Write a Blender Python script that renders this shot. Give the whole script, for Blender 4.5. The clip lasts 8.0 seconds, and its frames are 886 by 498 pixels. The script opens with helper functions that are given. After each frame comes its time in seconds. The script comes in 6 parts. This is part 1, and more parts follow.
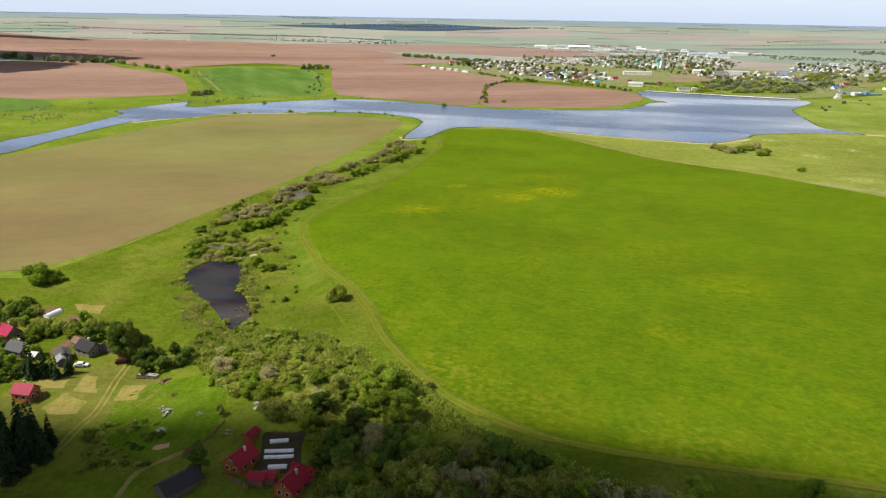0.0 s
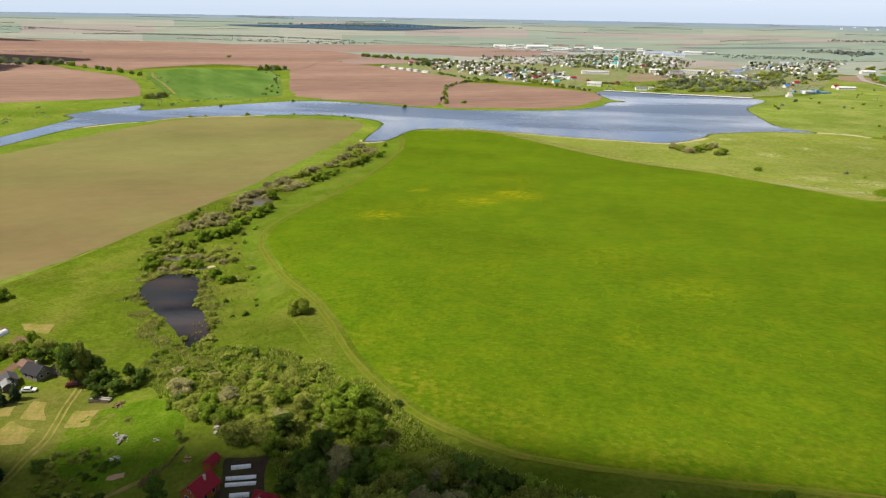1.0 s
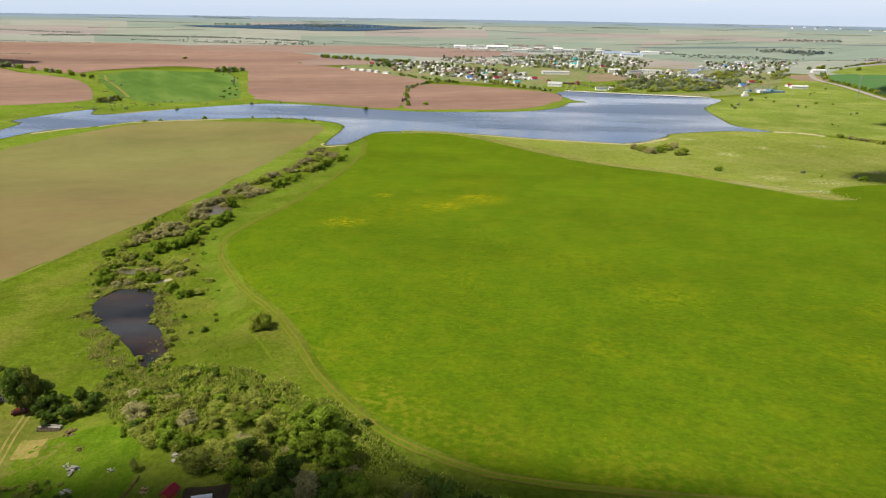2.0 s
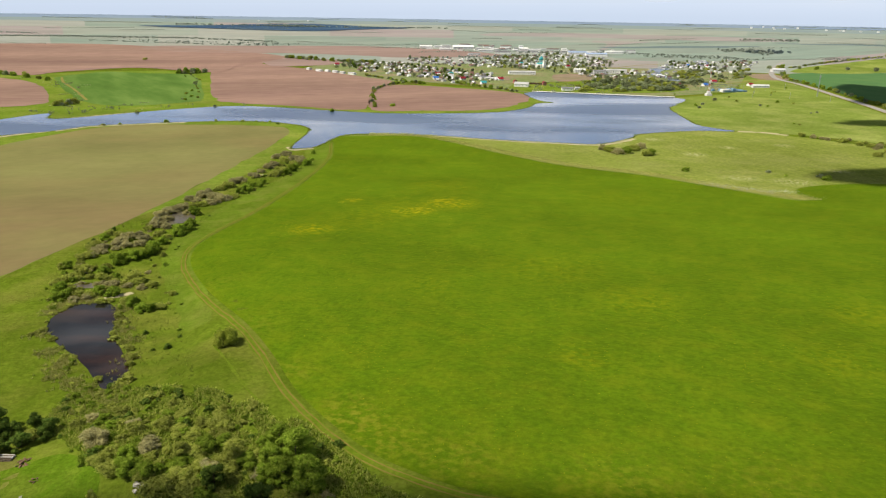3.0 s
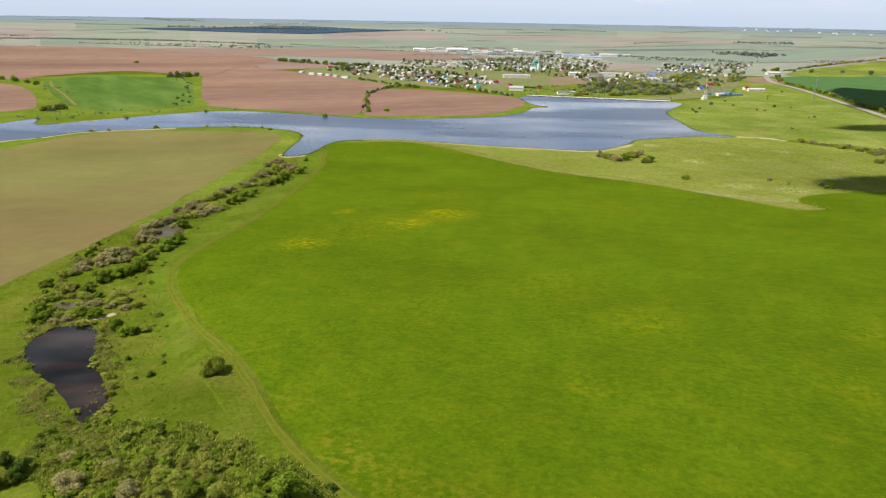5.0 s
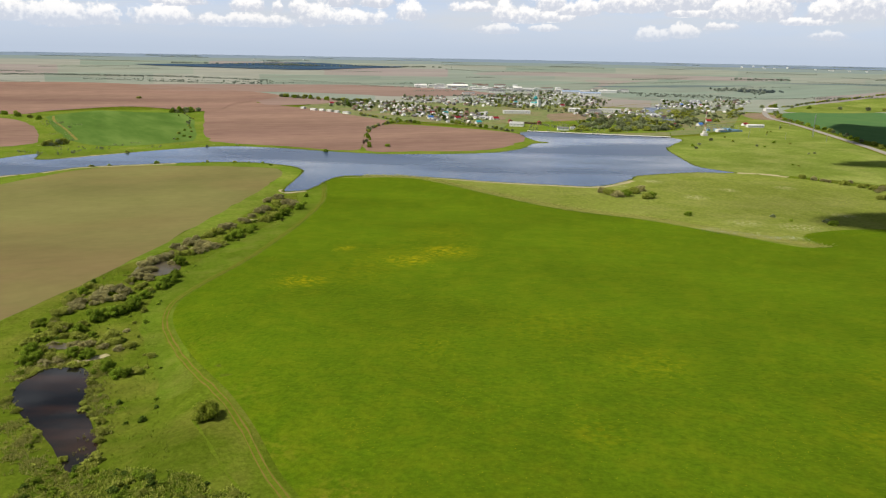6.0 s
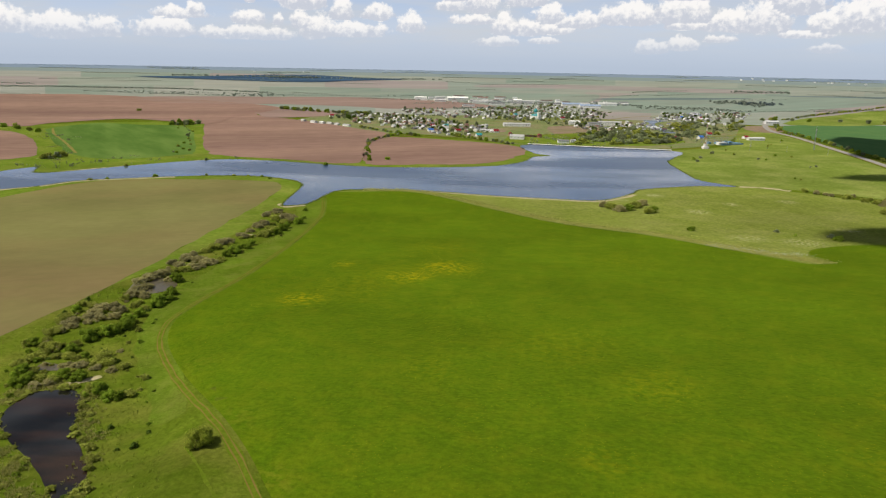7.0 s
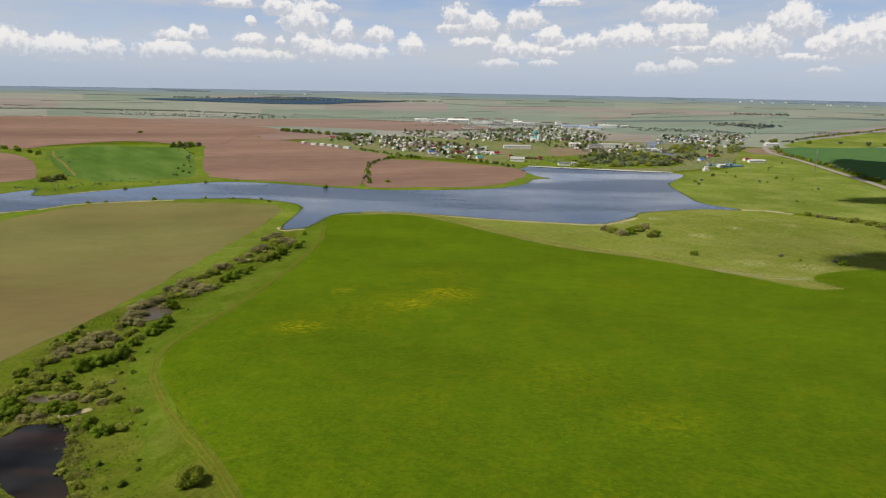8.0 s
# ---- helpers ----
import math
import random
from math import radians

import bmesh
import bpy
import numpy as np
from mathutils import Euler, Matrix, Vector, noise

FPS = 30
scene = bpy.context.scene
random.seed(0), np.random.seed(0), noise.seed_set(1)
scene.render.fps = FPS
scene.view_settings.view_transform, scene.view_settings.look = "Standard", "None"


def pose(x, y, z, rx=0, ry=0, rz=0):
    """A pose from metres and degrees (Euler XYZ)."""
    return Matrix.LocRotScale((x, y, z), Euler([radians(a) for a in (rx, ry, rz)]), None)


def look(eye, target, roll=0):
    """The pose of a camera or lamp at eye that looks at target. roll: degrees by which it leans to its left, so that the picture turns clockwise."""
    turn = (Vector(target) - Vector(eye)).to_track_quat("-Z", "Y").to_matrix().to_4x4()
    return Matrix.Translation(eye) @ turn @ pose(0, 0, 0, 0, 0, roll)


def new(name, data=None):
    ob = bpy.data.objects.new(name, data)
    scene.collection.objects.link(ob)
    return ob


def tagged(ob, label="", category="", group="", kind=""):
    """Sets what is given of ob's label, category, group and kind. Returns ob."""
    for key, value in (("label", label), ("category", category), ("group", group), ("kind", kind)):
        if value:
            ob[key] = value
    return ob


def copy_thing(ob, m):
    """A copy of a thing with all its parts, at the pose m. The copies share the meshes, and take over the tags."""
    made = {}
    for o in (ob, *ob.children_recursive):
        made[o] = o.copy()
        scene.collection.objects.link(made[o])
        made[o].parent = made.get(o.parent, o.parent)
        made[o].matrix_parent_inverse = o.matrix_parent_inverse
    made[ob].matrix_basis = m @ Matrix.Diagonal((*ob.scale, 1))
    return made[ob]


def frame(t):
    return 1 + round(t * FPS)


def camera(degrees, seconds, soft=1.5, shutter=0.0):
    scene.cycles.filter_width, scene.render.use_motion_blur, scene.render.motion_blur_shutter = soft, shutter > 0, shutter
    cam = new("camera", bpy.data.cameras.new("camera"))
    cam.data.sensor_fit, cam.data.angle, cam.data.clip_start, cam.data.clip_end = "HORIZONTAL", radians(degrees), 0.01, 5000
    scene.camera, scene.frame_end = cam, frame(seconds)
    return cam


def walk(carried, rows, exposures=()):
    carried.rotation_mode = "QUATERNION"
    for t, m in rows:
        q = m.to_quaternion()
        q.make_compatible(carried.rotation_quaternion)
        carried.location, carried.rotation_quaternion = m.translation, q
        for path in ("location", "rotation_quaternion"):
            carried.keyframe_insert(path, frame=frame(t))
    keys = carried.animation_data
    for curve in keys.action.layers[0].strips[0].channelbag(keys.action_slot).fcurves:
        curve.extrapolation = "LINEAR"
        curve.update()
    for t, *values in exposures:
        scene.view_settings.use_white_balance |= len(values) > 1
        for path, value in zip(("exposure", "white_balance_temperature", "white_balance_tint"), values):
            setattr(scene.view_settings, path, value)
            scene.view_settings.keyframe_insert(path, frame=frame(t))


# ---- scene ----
cam = camera(64.08, 8.0, 1.2)
# seconds, x, y, z, heading to the right, pitch, lean to the left
ROWS = [
    (0.00, 0.00, 0.00, 104.99, 0.000, -18.388, 0.993),
    (0.50, -0.32, 2.75, 105.97, 1.622, -18.391, 0.967),
    (1.00, -0.62, 5.69, 107.02, 3.200, -18.408, 0.967),
    (1.50, -0.89, 9.00, 107.73, 4.742, -18.390, 0.945),
    (3.00, -1.37, 19.04, 109.79, 8.981, -18.362, 0.929),
    (3.50, -1.36, 22.38, 110.62, 9.612, -18.392, 0.920),
    (4.00, -1.17, 25.73, 111.29, 9.575, -18.405, 0.929),
    (4.20, -1.10, 27.02, 111.45, 9.560, -18.400, 0.933),
    (4.95, -0.84, 31.84, 112.07, 9.505, -18.270, 0.949),
    (5.30, -0.72, 34.09, 112.36, 9.479, -17.680, 0.956),
    (5.50, -0.65, 35.38, 112.52, 9.464, -17.083, 0.960),
    (5.75, -0.62, 36.88, 112.49, 9.462, -16.200, 0.998),
    (6.00, -0.59, 38.37, 112.46, 9.459, -15.491, 1.036),
    (6.20, -0.42, 39.61, 112.59, 9.453, -15.290, 1.028),
    (6.50, -0.16, 41.46, 112.78, 9.445, -15.096, 1.016),
    (6.70, -0.10, 42.76, 113.16, 9.448, -15.050, 1.041),
    (7.00, -0.00, 44.71, 113.74, 9.452, -14.576, 1.078),
    (7.25, 0.24, 46.41, 114.10, 9.434, -13.980, 1.075),
    (7.50, 0.49, 48.11, 114.46, 9.417, -13.286, 1.072),
    (7.70, 0.71, 49.30, 114.69, 9.405, -13.020, 1.066),
    (8.00, 1.03, 51.08, 115.03, 9.387, -12.898, 1.058),
]
walk(cam, [(t, pose(x, y, z, 0, 0, -h) @ pose(0, 0, 0, 90 + p) @ pose(0, 0, 0, 0, 0, r)) for t, x, y, z, h, p, r in ROWS],
     exposures=((0.0, 0.42), (3.0, 0.30), (5.3, 0.26), (6.0, 0.04), (6.5, -0.06), (7.2, -0.12), (8.0, -0.25)))

# ---- daylight ----
TO_SUN = Vector((-0.76, -0.13, 1.0)).normalized()
sun = new("sun", bpy.data.lights.new("sun", "SUN"))
sun.data.energy, sun.data.angle, sun.data.color = 5.0, radians(0.6), (1.0, 0.925, 0.78)
sun.matrix_world = look((0, 0, 400), Vector((0, 0, 400)) - TO_SUN)

world = bpy.data.worlds.new("sky")
scene.world = world
world.use_nodes = True
wn, wl = world.node_tree.nodes, world.node_tree.links
sky = wn.new("ShaderNodeTexSky")
sky.sky_type, sky.sun_disc = "NISHITA", False
sky.sun_elevation = math.asin(TO_SUN.z)
sky.sun_rotation = math.atan2(TO_SUN.x, TO_SUN.y)
sky.altitude, sky.air_density, sky.dust_density, sky.ozone_density = 100, 1.0, 0.6, 1.6
wl.new(sky.outputs["Color"], wn["Background"].inputs["Color"])
wn["Background"].inputs["Strength"].default_value = 0.012
# summer haze: pale towards the horizon, blue above
co, xyz, ramp = wn.new("ShaderNodeTexCoord"), wn.new("ShaderNodeSeparateXYZ"), wn.new("ShaderNodeValToRGB")
wl.new(co.outputs["Generated"], xyz.inputs[0])
wl.new(xyz.outputs["Z"], ramp.inputs[0])
ramp.color_ramp.elements[0].position, ramp.color_ramp.elements[0].color = 0.0, (0.45, 0.53, 0.665, 1)
ramp.color_ramp.elements[1].position, ramp.color_ramp.elements[1].color = 0.7, (0.010, 0.018, 0.045, 1)
mid = ramp.color_ramp.elements.new(0.13)
mid.color = (0.30, 0.44, 0.70, 1)
near = ramp.color_ramp.elements.new(0.05)
near.color = (0.535, 0.61, 0.75, 1)
high = ramp.color_ramp.elements.new(0.25)
high.color = (0.042, 0.068, 0.135, 1)
haze, both = wn.new("ShaderNodeBackground"), wn.new("ShaderNodeAddShader")
# thin streaks of far cloud low in the sky
stretch, streak, band, low = wn.new("ShaderNodeMapping"), wn.new("ShaderNodeTexNoise"), wn.new("ShaderNodeMapRange"), wn.new("ShaderNodeMapRange")
stretch.inputs["Scale"].default_value = (7, 7, 42)
wl.new(co.outputs["Generated"], stretch.inputs["Vector"])
wl.new(stretch.outputs[0], streak.inputs["Vector"])
streak.inputs["Scale"].default_value, streak.inputs["Detail"].default_value = 1.0, 6.0
band.inputs["From Min"].default_value, band.inputs["From Max"].default_value, band.inputs["To Max"].default_value = 0.40, 0.64, 0.85
wl.new(streak.outputs["Fac"], band.inputs["Value"])
low.inputs["From Min"].default_value, low.inputs["From Max"].default_value = 0.01, 0.05
wl.new(xyz.outputs["Z"], low.inputs["Value"])
share, cover = wn.new("ShaderNodeMath"), wn.new("ShaderNodeMix")
share.operation, cover.data_type = "MULTIPLY", "RGBA"
wl.new(band.outputs[0], share.inputs[0])
wl.new(low.outputs[0], share.inputs[1])
wl.new(share.outputs[0], cover.inputs[0])
wl.new(ramp.outputs["Color"], cover.inputs[6])
cover.inputs[7].default_value = (0.58, 0.60, 0.65, 1)
# scattered cumulus higher up, mirrored in the pond
flat, span, tuft, gap, high_band, dense, puffy = [wn.new("ShaderNode" + k) for k in ("VectorMath", "Math", "TexNoise", "MapRange", "MapRange", "Math", "Mix")]
span.operation, span.inputs[1].default_value = "ADD", 0.12
wl.new(xyz.outputs["Z"], span.inputs[0])
flat.operation = "DIVIDE"
wl.new(co.outputs["Generated"], flat.inputs[0])
wl.new(span.outputs[0], flat.inputs[1])
tuft.inputs["Scale"].default_value, tuft.inputs["Detail"].default_value = 4.5, 5.0
wl.new(flat.outputs[0], tuft.inputs["Vector"])
gap.inputs["From Min"].default_value, gap.inputs["From Max"].default_value = 0.55, 0.64
wl.new(tuft.outputs["Fac"], gap.inputs["Value"])
high_band.inputs["From Min"].default_value, high_band.inputs["From Max"].default_value = 0.13, 0.2
wl.new(xyz.outputs["Z"], high_band.inputs["Value"])
dense.operation, puffy.data_type = "MULTIPLY", "RGBA"
wl.new(gap.outputs[0], dense.inputs[0])
wl.new(high_band.outputs[0], dense.inputs[1])
wl.new(dense.outputs[0], puffy.inputs[0])
wl.new(cover.outputs[2], puffy.inputs[6])
puffy.inputs[7].default_value = (0.27, 0.265, 0.265, 1)
wl.new(puffy.outputs[2], haze.inputs["Color"])
wl.new(wn["Background"].outputs[0], both.inputs[0])
wl.new(haze.outputs[0], both.inputs[1])
wl.new(both.outputs[0], wn["World Output"].inputs["Surface"])


# ---- materials ----
def mat(name, dark, light, size=4.0, other=None, other_size=60.0, amount=0.5, rough=0.9, bump=0.0, bump_size=0.5, spread=0.0, metal=0.0, contrast=0.25, spec=0.0, broad=None, fine=None, rows=None, sheen=0.0, drift=None, spots=()):
    """Two-scale mottled surface. size, other_size, bump_size: metres; spread: how far copies differ in brightness."""
    m = bpy.data.materials.new(name)
    m.use_nodes = True
    n, l = m.node_tree.nodes, m.node_tree.links
    b = n["Principled BSDF"]
    b.inputs["Roughness"].default_value, b.inputs["Metallic"].default_value = rough, metal
    b.inputs["Specular IOR Level"].default_value = spec
    b.inputs["Sheen Weight"].default_value, b.inputs["Sheen Roughness"].default_value = sheen, 0.5
    b.inputs["Sheen Tint"].default_value = (0.65, 0.85, 0.08, 1)
    co = n.new("ShaderNodeTexCoord")
    where = co.outputs["Object"]
    if rows:
        turn = n.new("ShaderNodeMapping")
        turn.vector_type = "TEXTURE"
        turn.inputs["Rotation"].default_value = (0, 0, radians(rows[0]))
        turn.inputs["Scale"].default_value = (rows[1], 1, 1)
        l.new(where, turn.inputs["Vector"])
        where = turn.outputs[0]

    def mottle(scale, lo, hi, detail=4.0):
        t = n.new("ShaderNodeTexNoise")
        t.inputs["Scale"].default_value, t.inputs["Detail"].default_value = 1.0 / scale, detail
        t.inputs["Roughness"].default_value = 0.6
        l.new(where, t.inputs["Vector"])
        r = n.new("ShaderNodeMapRange")
        r.inputs["From Min"].default_value, r.inputs["From Max"].default_value = lo, hi
        l.new(t.outputs["Fac"], r.inputs["Value"])
        return t, r.outputs["Result"]

    def mix(f, a, c, blend="MIX"):
        x = n.new("ShaderNodeMix")
        x.data_type, x.blend_type = "RGBA", blend
        for socket, v in ((x.inputs[0], f), (x.inputs[6], a), (x.inputs[7], c)):
            if isinstance(v, (tuple, list)):
                socket.default_value = (*v, 1)
            elif isinstance(v, float):
                socket.default_value = v
            else:
                l.new(v, socket)
        return x.outputs[2]

    out = mix(mottle(size, 0.5 - contrast, 0.5 + contrast)[1], dark, light)
    if other:
        f = mottle(other_size, 0.45, 0.72)[1]
        k = n.new("ShaderNodeMath")
        k.operation = "MULTIPLY"
        k.inputs[1].default_value = amount
        l.new(f, k.inputs[0])
        out = mix(k.outputs[0], out, other)
    flecks = mottle(2.2, 0.46, 0.60, 5.0)[1] if spots else None
    if drift:
        # the share of bare soil grows from y0 to y1
        axes, share = n.new("ShaderNodeSeparateXYZ"), n.new("ShaderNodeMapRange")
        share.interpolation_type = "SMOOTHSTEP"
        share.inputs["From Min"].default_value, share.inputs["From Max"].default_value = drift[1], drift[2]
        l.new(co.outputs["Object"], axes.inputs[0])
        l.new(axes.outputs["Y"], share.inputs["Value"])
        k = n.new("ShaderNodeMath")
        k.operation = "MULTIPLY"
        l.new(share.outputs["Result"], k.inputs[0])
        l.new(mottle(70, 0.25, 0.6)[1], k.inputs[1])
        out = mix(k.outputs[0], out, drift[0])
    # soft-edged patches of another growth (x, y, radius, colour, strength), broken up by flecks
    for x, y, radius, tint, strength in spots:
        away, near = n.new("ShaderNodeVectorMath"), n.new("ShaderNodeMapRange")
        away.operation, away.inputs[1].default_value = "DISTANCE", (x, y, 0)
        flat = n.new("ShaderNodeVectorMath")
        flat.operation, flat.inputs[1].default_value = "MULTIPLY", (1, 1, 0)
        l.new(co.outputs["Object"], flat.inputs[0])
        l.new(flat.outputs[0], away.inputs[0])
        near.interpolation_type = "SMOOTHSTEP"
        near.inputs["From Min"].default_value, near.inputs["From Max"].default_value, near.inputs["To Max"].default_value = radius, radius * 0.1, strength
        l.new(away.outputs["Value"], near.inputs["Value"])
        k = n.new("ShaderNodeMath")
        k.operation = "MULTIPLY"
        l.new(near.outputs["Result"], k.inputs[0])
        l.new(flecks, k.inputs[1])
        out = mix(k.outputs[0], out, tint)
    for size_of, low, high in [v for v in (broad, fine) if v]:
        t, f = mottle(size_of, 0.32, 0.68)
        g = n.new("ShaderNodeMapRange")
        g.inputs["To Min"].default_value, g.inputs["To Max"].default_value = low, high
        l.new(f, g.inputs["Value"])
        out = mix(1.0, out, g.outputs["Result"], "MULTIPLY")
    if spread:
        i = n.new("ShaderNodeObjectInfo")
        r = n.new("ShaderNodeMapRange")
        r.inputs["To Min"].default_value, r.inputs["To Max"].default_value = 1 - spread, 1 + spread
        l.new(i.outputs["Random"], r.inputs["Value"])
        h = n.new("ShaderNodeHueSaturation")
        l.new(r.outputs["Result"], h.inputs["Value"])
        l.new(out, h.inputs["Color"])
        out = h.outputs["Color"]
    l.new(out, b.inputs["Base Color"])
    if bump:
        t, f = mottle(bump_size, 0.2, 0.8, 3.0)
        u = n.new("ShaderNodeBump")
        u.inputs["Strength"].default_value, u.inputs["Distance"].default_value = min(1.0, bump), bump_size * 0.5
        l.new(f, u.inputs["Height"])
        l.new(u.outputs["Normal"], b.inputs["Normal"])
    return m


def water(name, colour, ripple, rough, shine, ruffled, shoal_gleam, patchy):
    m = bpy.data.materials.new(name)
    m.use_nodes = True
    n, l = m.node_tree.nodes, m.node_tree.links
    b = n["Principled BSDF"]
    b.inputs["Specular IOR Level"].default_value = shine
    b.inputs["Roughness"].default_value, b.inputs["IOR"].default_value = rough, 1.33
    co = n.new("ShaderNodeTexCoord")
    big = n.new("ShaderNodeTexNoise")
    big.inputs["Scale"].default_value, big.inputs["Detail"].default_value = 0.008, 3
    wind = n.new("ShaderNodeMapping")
    wind.vector_type = "TEXTURE"
    wind.inputs["Rotation"].default_value, wind.inputs["Scale"].default_value = (0, 0, radians(-14)), (3.2, 1, 1)
    l.new(co.outputs["Object"], wind.inputs["Vector"])
    l.new(wind.outputs[0], big.inputs["Vector"])
    r = n.new("ShaderNodeMapRange")
    r.inputs["From Min"].default_value, r.inputs["From Max"].default_value = 0.44, 0.58
    r.inputs["To Min"].default_value, r.inputs["To Max"].default_value = rough, rough + ruffled
    l.new(big.outputs["Fac"], r.inputs["Value"])
    l.new(r.outputs["Result"], b.inputs["Roughness"])
    # patches of a second colour: the pond's bed, the lake's painted sky reflection
    blotch, tint, depth = n.new("ShaderNodeTexNoise"), n.new("ShaderNodeMix"), n.new("ShaderNodeMapRange")
    blotch.inputs["Scale"].default_value, blotch.inputs["Detail"].default_value = patchy, 5
    l.new(wind.outputs[0], blotch.inputs["Vector"])
    depth.inputs["From Min"].default_value, depth.inputs["From Max"].default_value = 0.45, 0.68
    l.new(blotch.outputs["Fac"], depth.inputs["Value"])
    tint.data_type = "RGBA"
    tint.inputs[6].default_value, tint.inputs[7].default_value = (*colour, 1), (*shoal_gleam, 1)
    l.new(depth.outputs["Result"], tint.inputs[0])
    l.new(tint.outputs[2], b.inputs["Base Color"])
    t = n.new("ShaderNodeTexNoise")
    t.inputs["Scale"].default_value, t.inputs["Detail"].default_value = 0.7, 4
    l.new(co.outputs["Object"], t.inputs["Vector"])
    u = n.new("ShaderNodeBump")
    u.inputs["Strength"].default_value, u.inputs["Distance"].default_value = ripple, 0.3
    l.new(t.outputs["Fac"], u.inputs["Height"])
    l.new(u.outputs["Normal"], b.inputs["Normal"])
    return m


GRASS = mat("grass", (0.067, 0.105, 0.007), (0.112, 0.150, 0.014), 5, (0.165, 0.162, 0.032), 24, 0.65, bump=0.4, bump_size=1.2, broad=(50, 0.74, 1.15), fine=(1.4, 0.80, 1.18))
LUSH = mat("lush_grass", (0.092, 0.150, 0.013), (0.136, 0.188, 0.023), 8, (0.198, 0.205, 0.046), 45, 0.65, broad=(110, 0.82, 1.14), fine=(3, 0.84, 1.16))
DANDELION, THIN = (0.260, 0.230, 0.004), (0.145, 0.155, 0.012)
DRYGRASS = mat("dry_short_grass", (0.098, 0.112, 0.018), (0.150, 0.146, 0.036), 3, (0.085, 0.12, 0.012), 9, 0.8, bump=0.4, bump_size=0.6, broad=(14, 0.84, 1.14), fine=(0.7, 0.84, 1.16))
VERGE = mat("verge_grass", (0.074, 0.120, 0.008), (0.112, 0.160, 0.016), 3, (0.150, 0.165, 0.03), 14, 0.6, bump=0.4, bump_size=0.8, broad=(30, 0.82, 1.14), fine=(0.9, 0.84, 1.16))
LAWN = mat("garden_lawn", (0.062, 0.118, 0.006), (0.095, 0.155, 0.010), 3, (0.13, 0.155, 0.02), 12, 0.6, bump=0.5, bump_size=0.8, broad=(18, 0.8, 1.15), fine=(0.8, 0.8, 1.2))
CROP = mat("young_crop", (0.044, 0.091, 0.003), (0.082, 0.131, 0.004), 2.6, (0.128, 0.150, 0.006), 9, 0.42, bump=0.5, bump_size=1.2, broad=(70, 0.82, 1.14), fine=(1.3, 0.87, 1.12), rows=(-22, 1.2), sheen=0.15, contrast=0.32,
           spots=[(x, y, r, DANDELION, k) for x, y, r, k in ((9, 451, 9, 1.0), (43, 414, 17, 1.0), (68, 436, 26, 1.0), (-14, 378, 17, 1.0), (36, 425, 40, 0.3), (10, 395, 40, 0.25), (112, 256, 22, 0.3), (75, 212, 14, 0.25), (90, 300, 40, 0.18), (191, 232, 20, 0.25), (36, 281, 18, 0.18), (155, 199, 18, 0.18), (178, 438, 34, 0.2), (72, 490, 40, 0.25))]
           + [(x, y, r, THIN, k) for x, y, r, k in ((-1, 187, 17, 1.0), (8, 176, 16, 0.8), (26, 164, 20, 0.6), (60, 146, 28, 0.5), (-16, 214, 12, 0.6), (-30, 250, 14, 0.4), (-50, 300, 16, 0.35), (95, 140, 30, 0.4))])
MEADOW_BARE = ((317, 691, 15, 1.0), (320, 610, 16, 0.9), (397, 520, 14, 0.8), (433, 648, 14, 0.8), (370, 640, 12, 0.7), (275, 668, 10, 0.7), (330, 480, 22, 0.8), (300, 500, 20, 0.7), (262, 480, 18, 0.7))
MEADOW = mat("pale_meadow", (0.136, 0.172, 0.028), (0.180, 0.208, 0.042), 12, (0.255, 0.255, 0.085), 60, 0.5, broad=(160, 0.82, 1.15), fine=(3.0, 0.82, 1.18),
             spots=[(x, y, r, (0.38, 0.36, 0.19), k) for x, y, r, k in MEADOW_BARE])
KHAKI = mat("sprouting_soil", (0.150, 0.149, 0.052), (0.182, 0.170, 0.066), 40, (0.186, 0.152, 0.064), 120, 0.9, broad=(170, 0.80, 1.14), fine=(6, 0.95, 1.05), rows=(14, 1.6), drift=((0.182, 0.136, 0.066), 600, 340))
PLOUGH = mat("ploughed_soil", (0.214, 0.138, 0.108), (0.278, 0.182, 0.143), 16, (0.196, 0.120, 0.101), 120, 0.8, broad=(220, 0.82, 1.12), fine=(6, 0.86, 1.12), rows=(12, 5.0))
# the ploughed soil again, paler and bluer as haze tints the far strips
PLOUGH_HAZED = mat("hazed_ploughed_soil", (0.225, 0.160, 0.138), (0.270, 0.195, 0.168), 16, (0.20, 0.14, 0.12), 120, 0.7, broad=(220, 0.84, 1.1), rows=(12, 5.0))
FARCROP = mat("far_crop", (0.070, 0.135, 0.026), (0.095, 0.165, 0.034), 14, (0.125, 0.178, 0.045), 60, 0.8, broad=(60, 0.8, 1.15), rows=(-65, 4.0))
TRACKDIRT = mat("track_dirt", (0.138, 0.110, 0.021), (0.186, 0.136, 0.038), 2.0, (0.104, 0.132, 0.012), 6, 0.65)
TRACKGRASS = mat("track_grass", (0.074, 0.116, 0.007), (0.110, 0.150, 0.013), 2.0, (0.132, 0.146, 0.022), 9, 0.4, fine=(0.8, 0.86, 1.14))
# paler blue patches in the lake's colour imitate cloud gleams
LAKE_WATER = water("lake_water", (0.040, 0.068, 0.132), 0.14, 0.05, 0.5, 0.24, (0.082, 0.116, 0.178), 0.009)
POND_WATER = water("pond_water", (0.008, 0.008, 0.007), 0.012, 0.02, 0.5, 0.05, (0.028, 0.016, 0.011), 0.09)


# ---- ground ----
def step(u):
    u = min(1.0, max(0.0, u))
    return u * u * (3 - 2 * u)


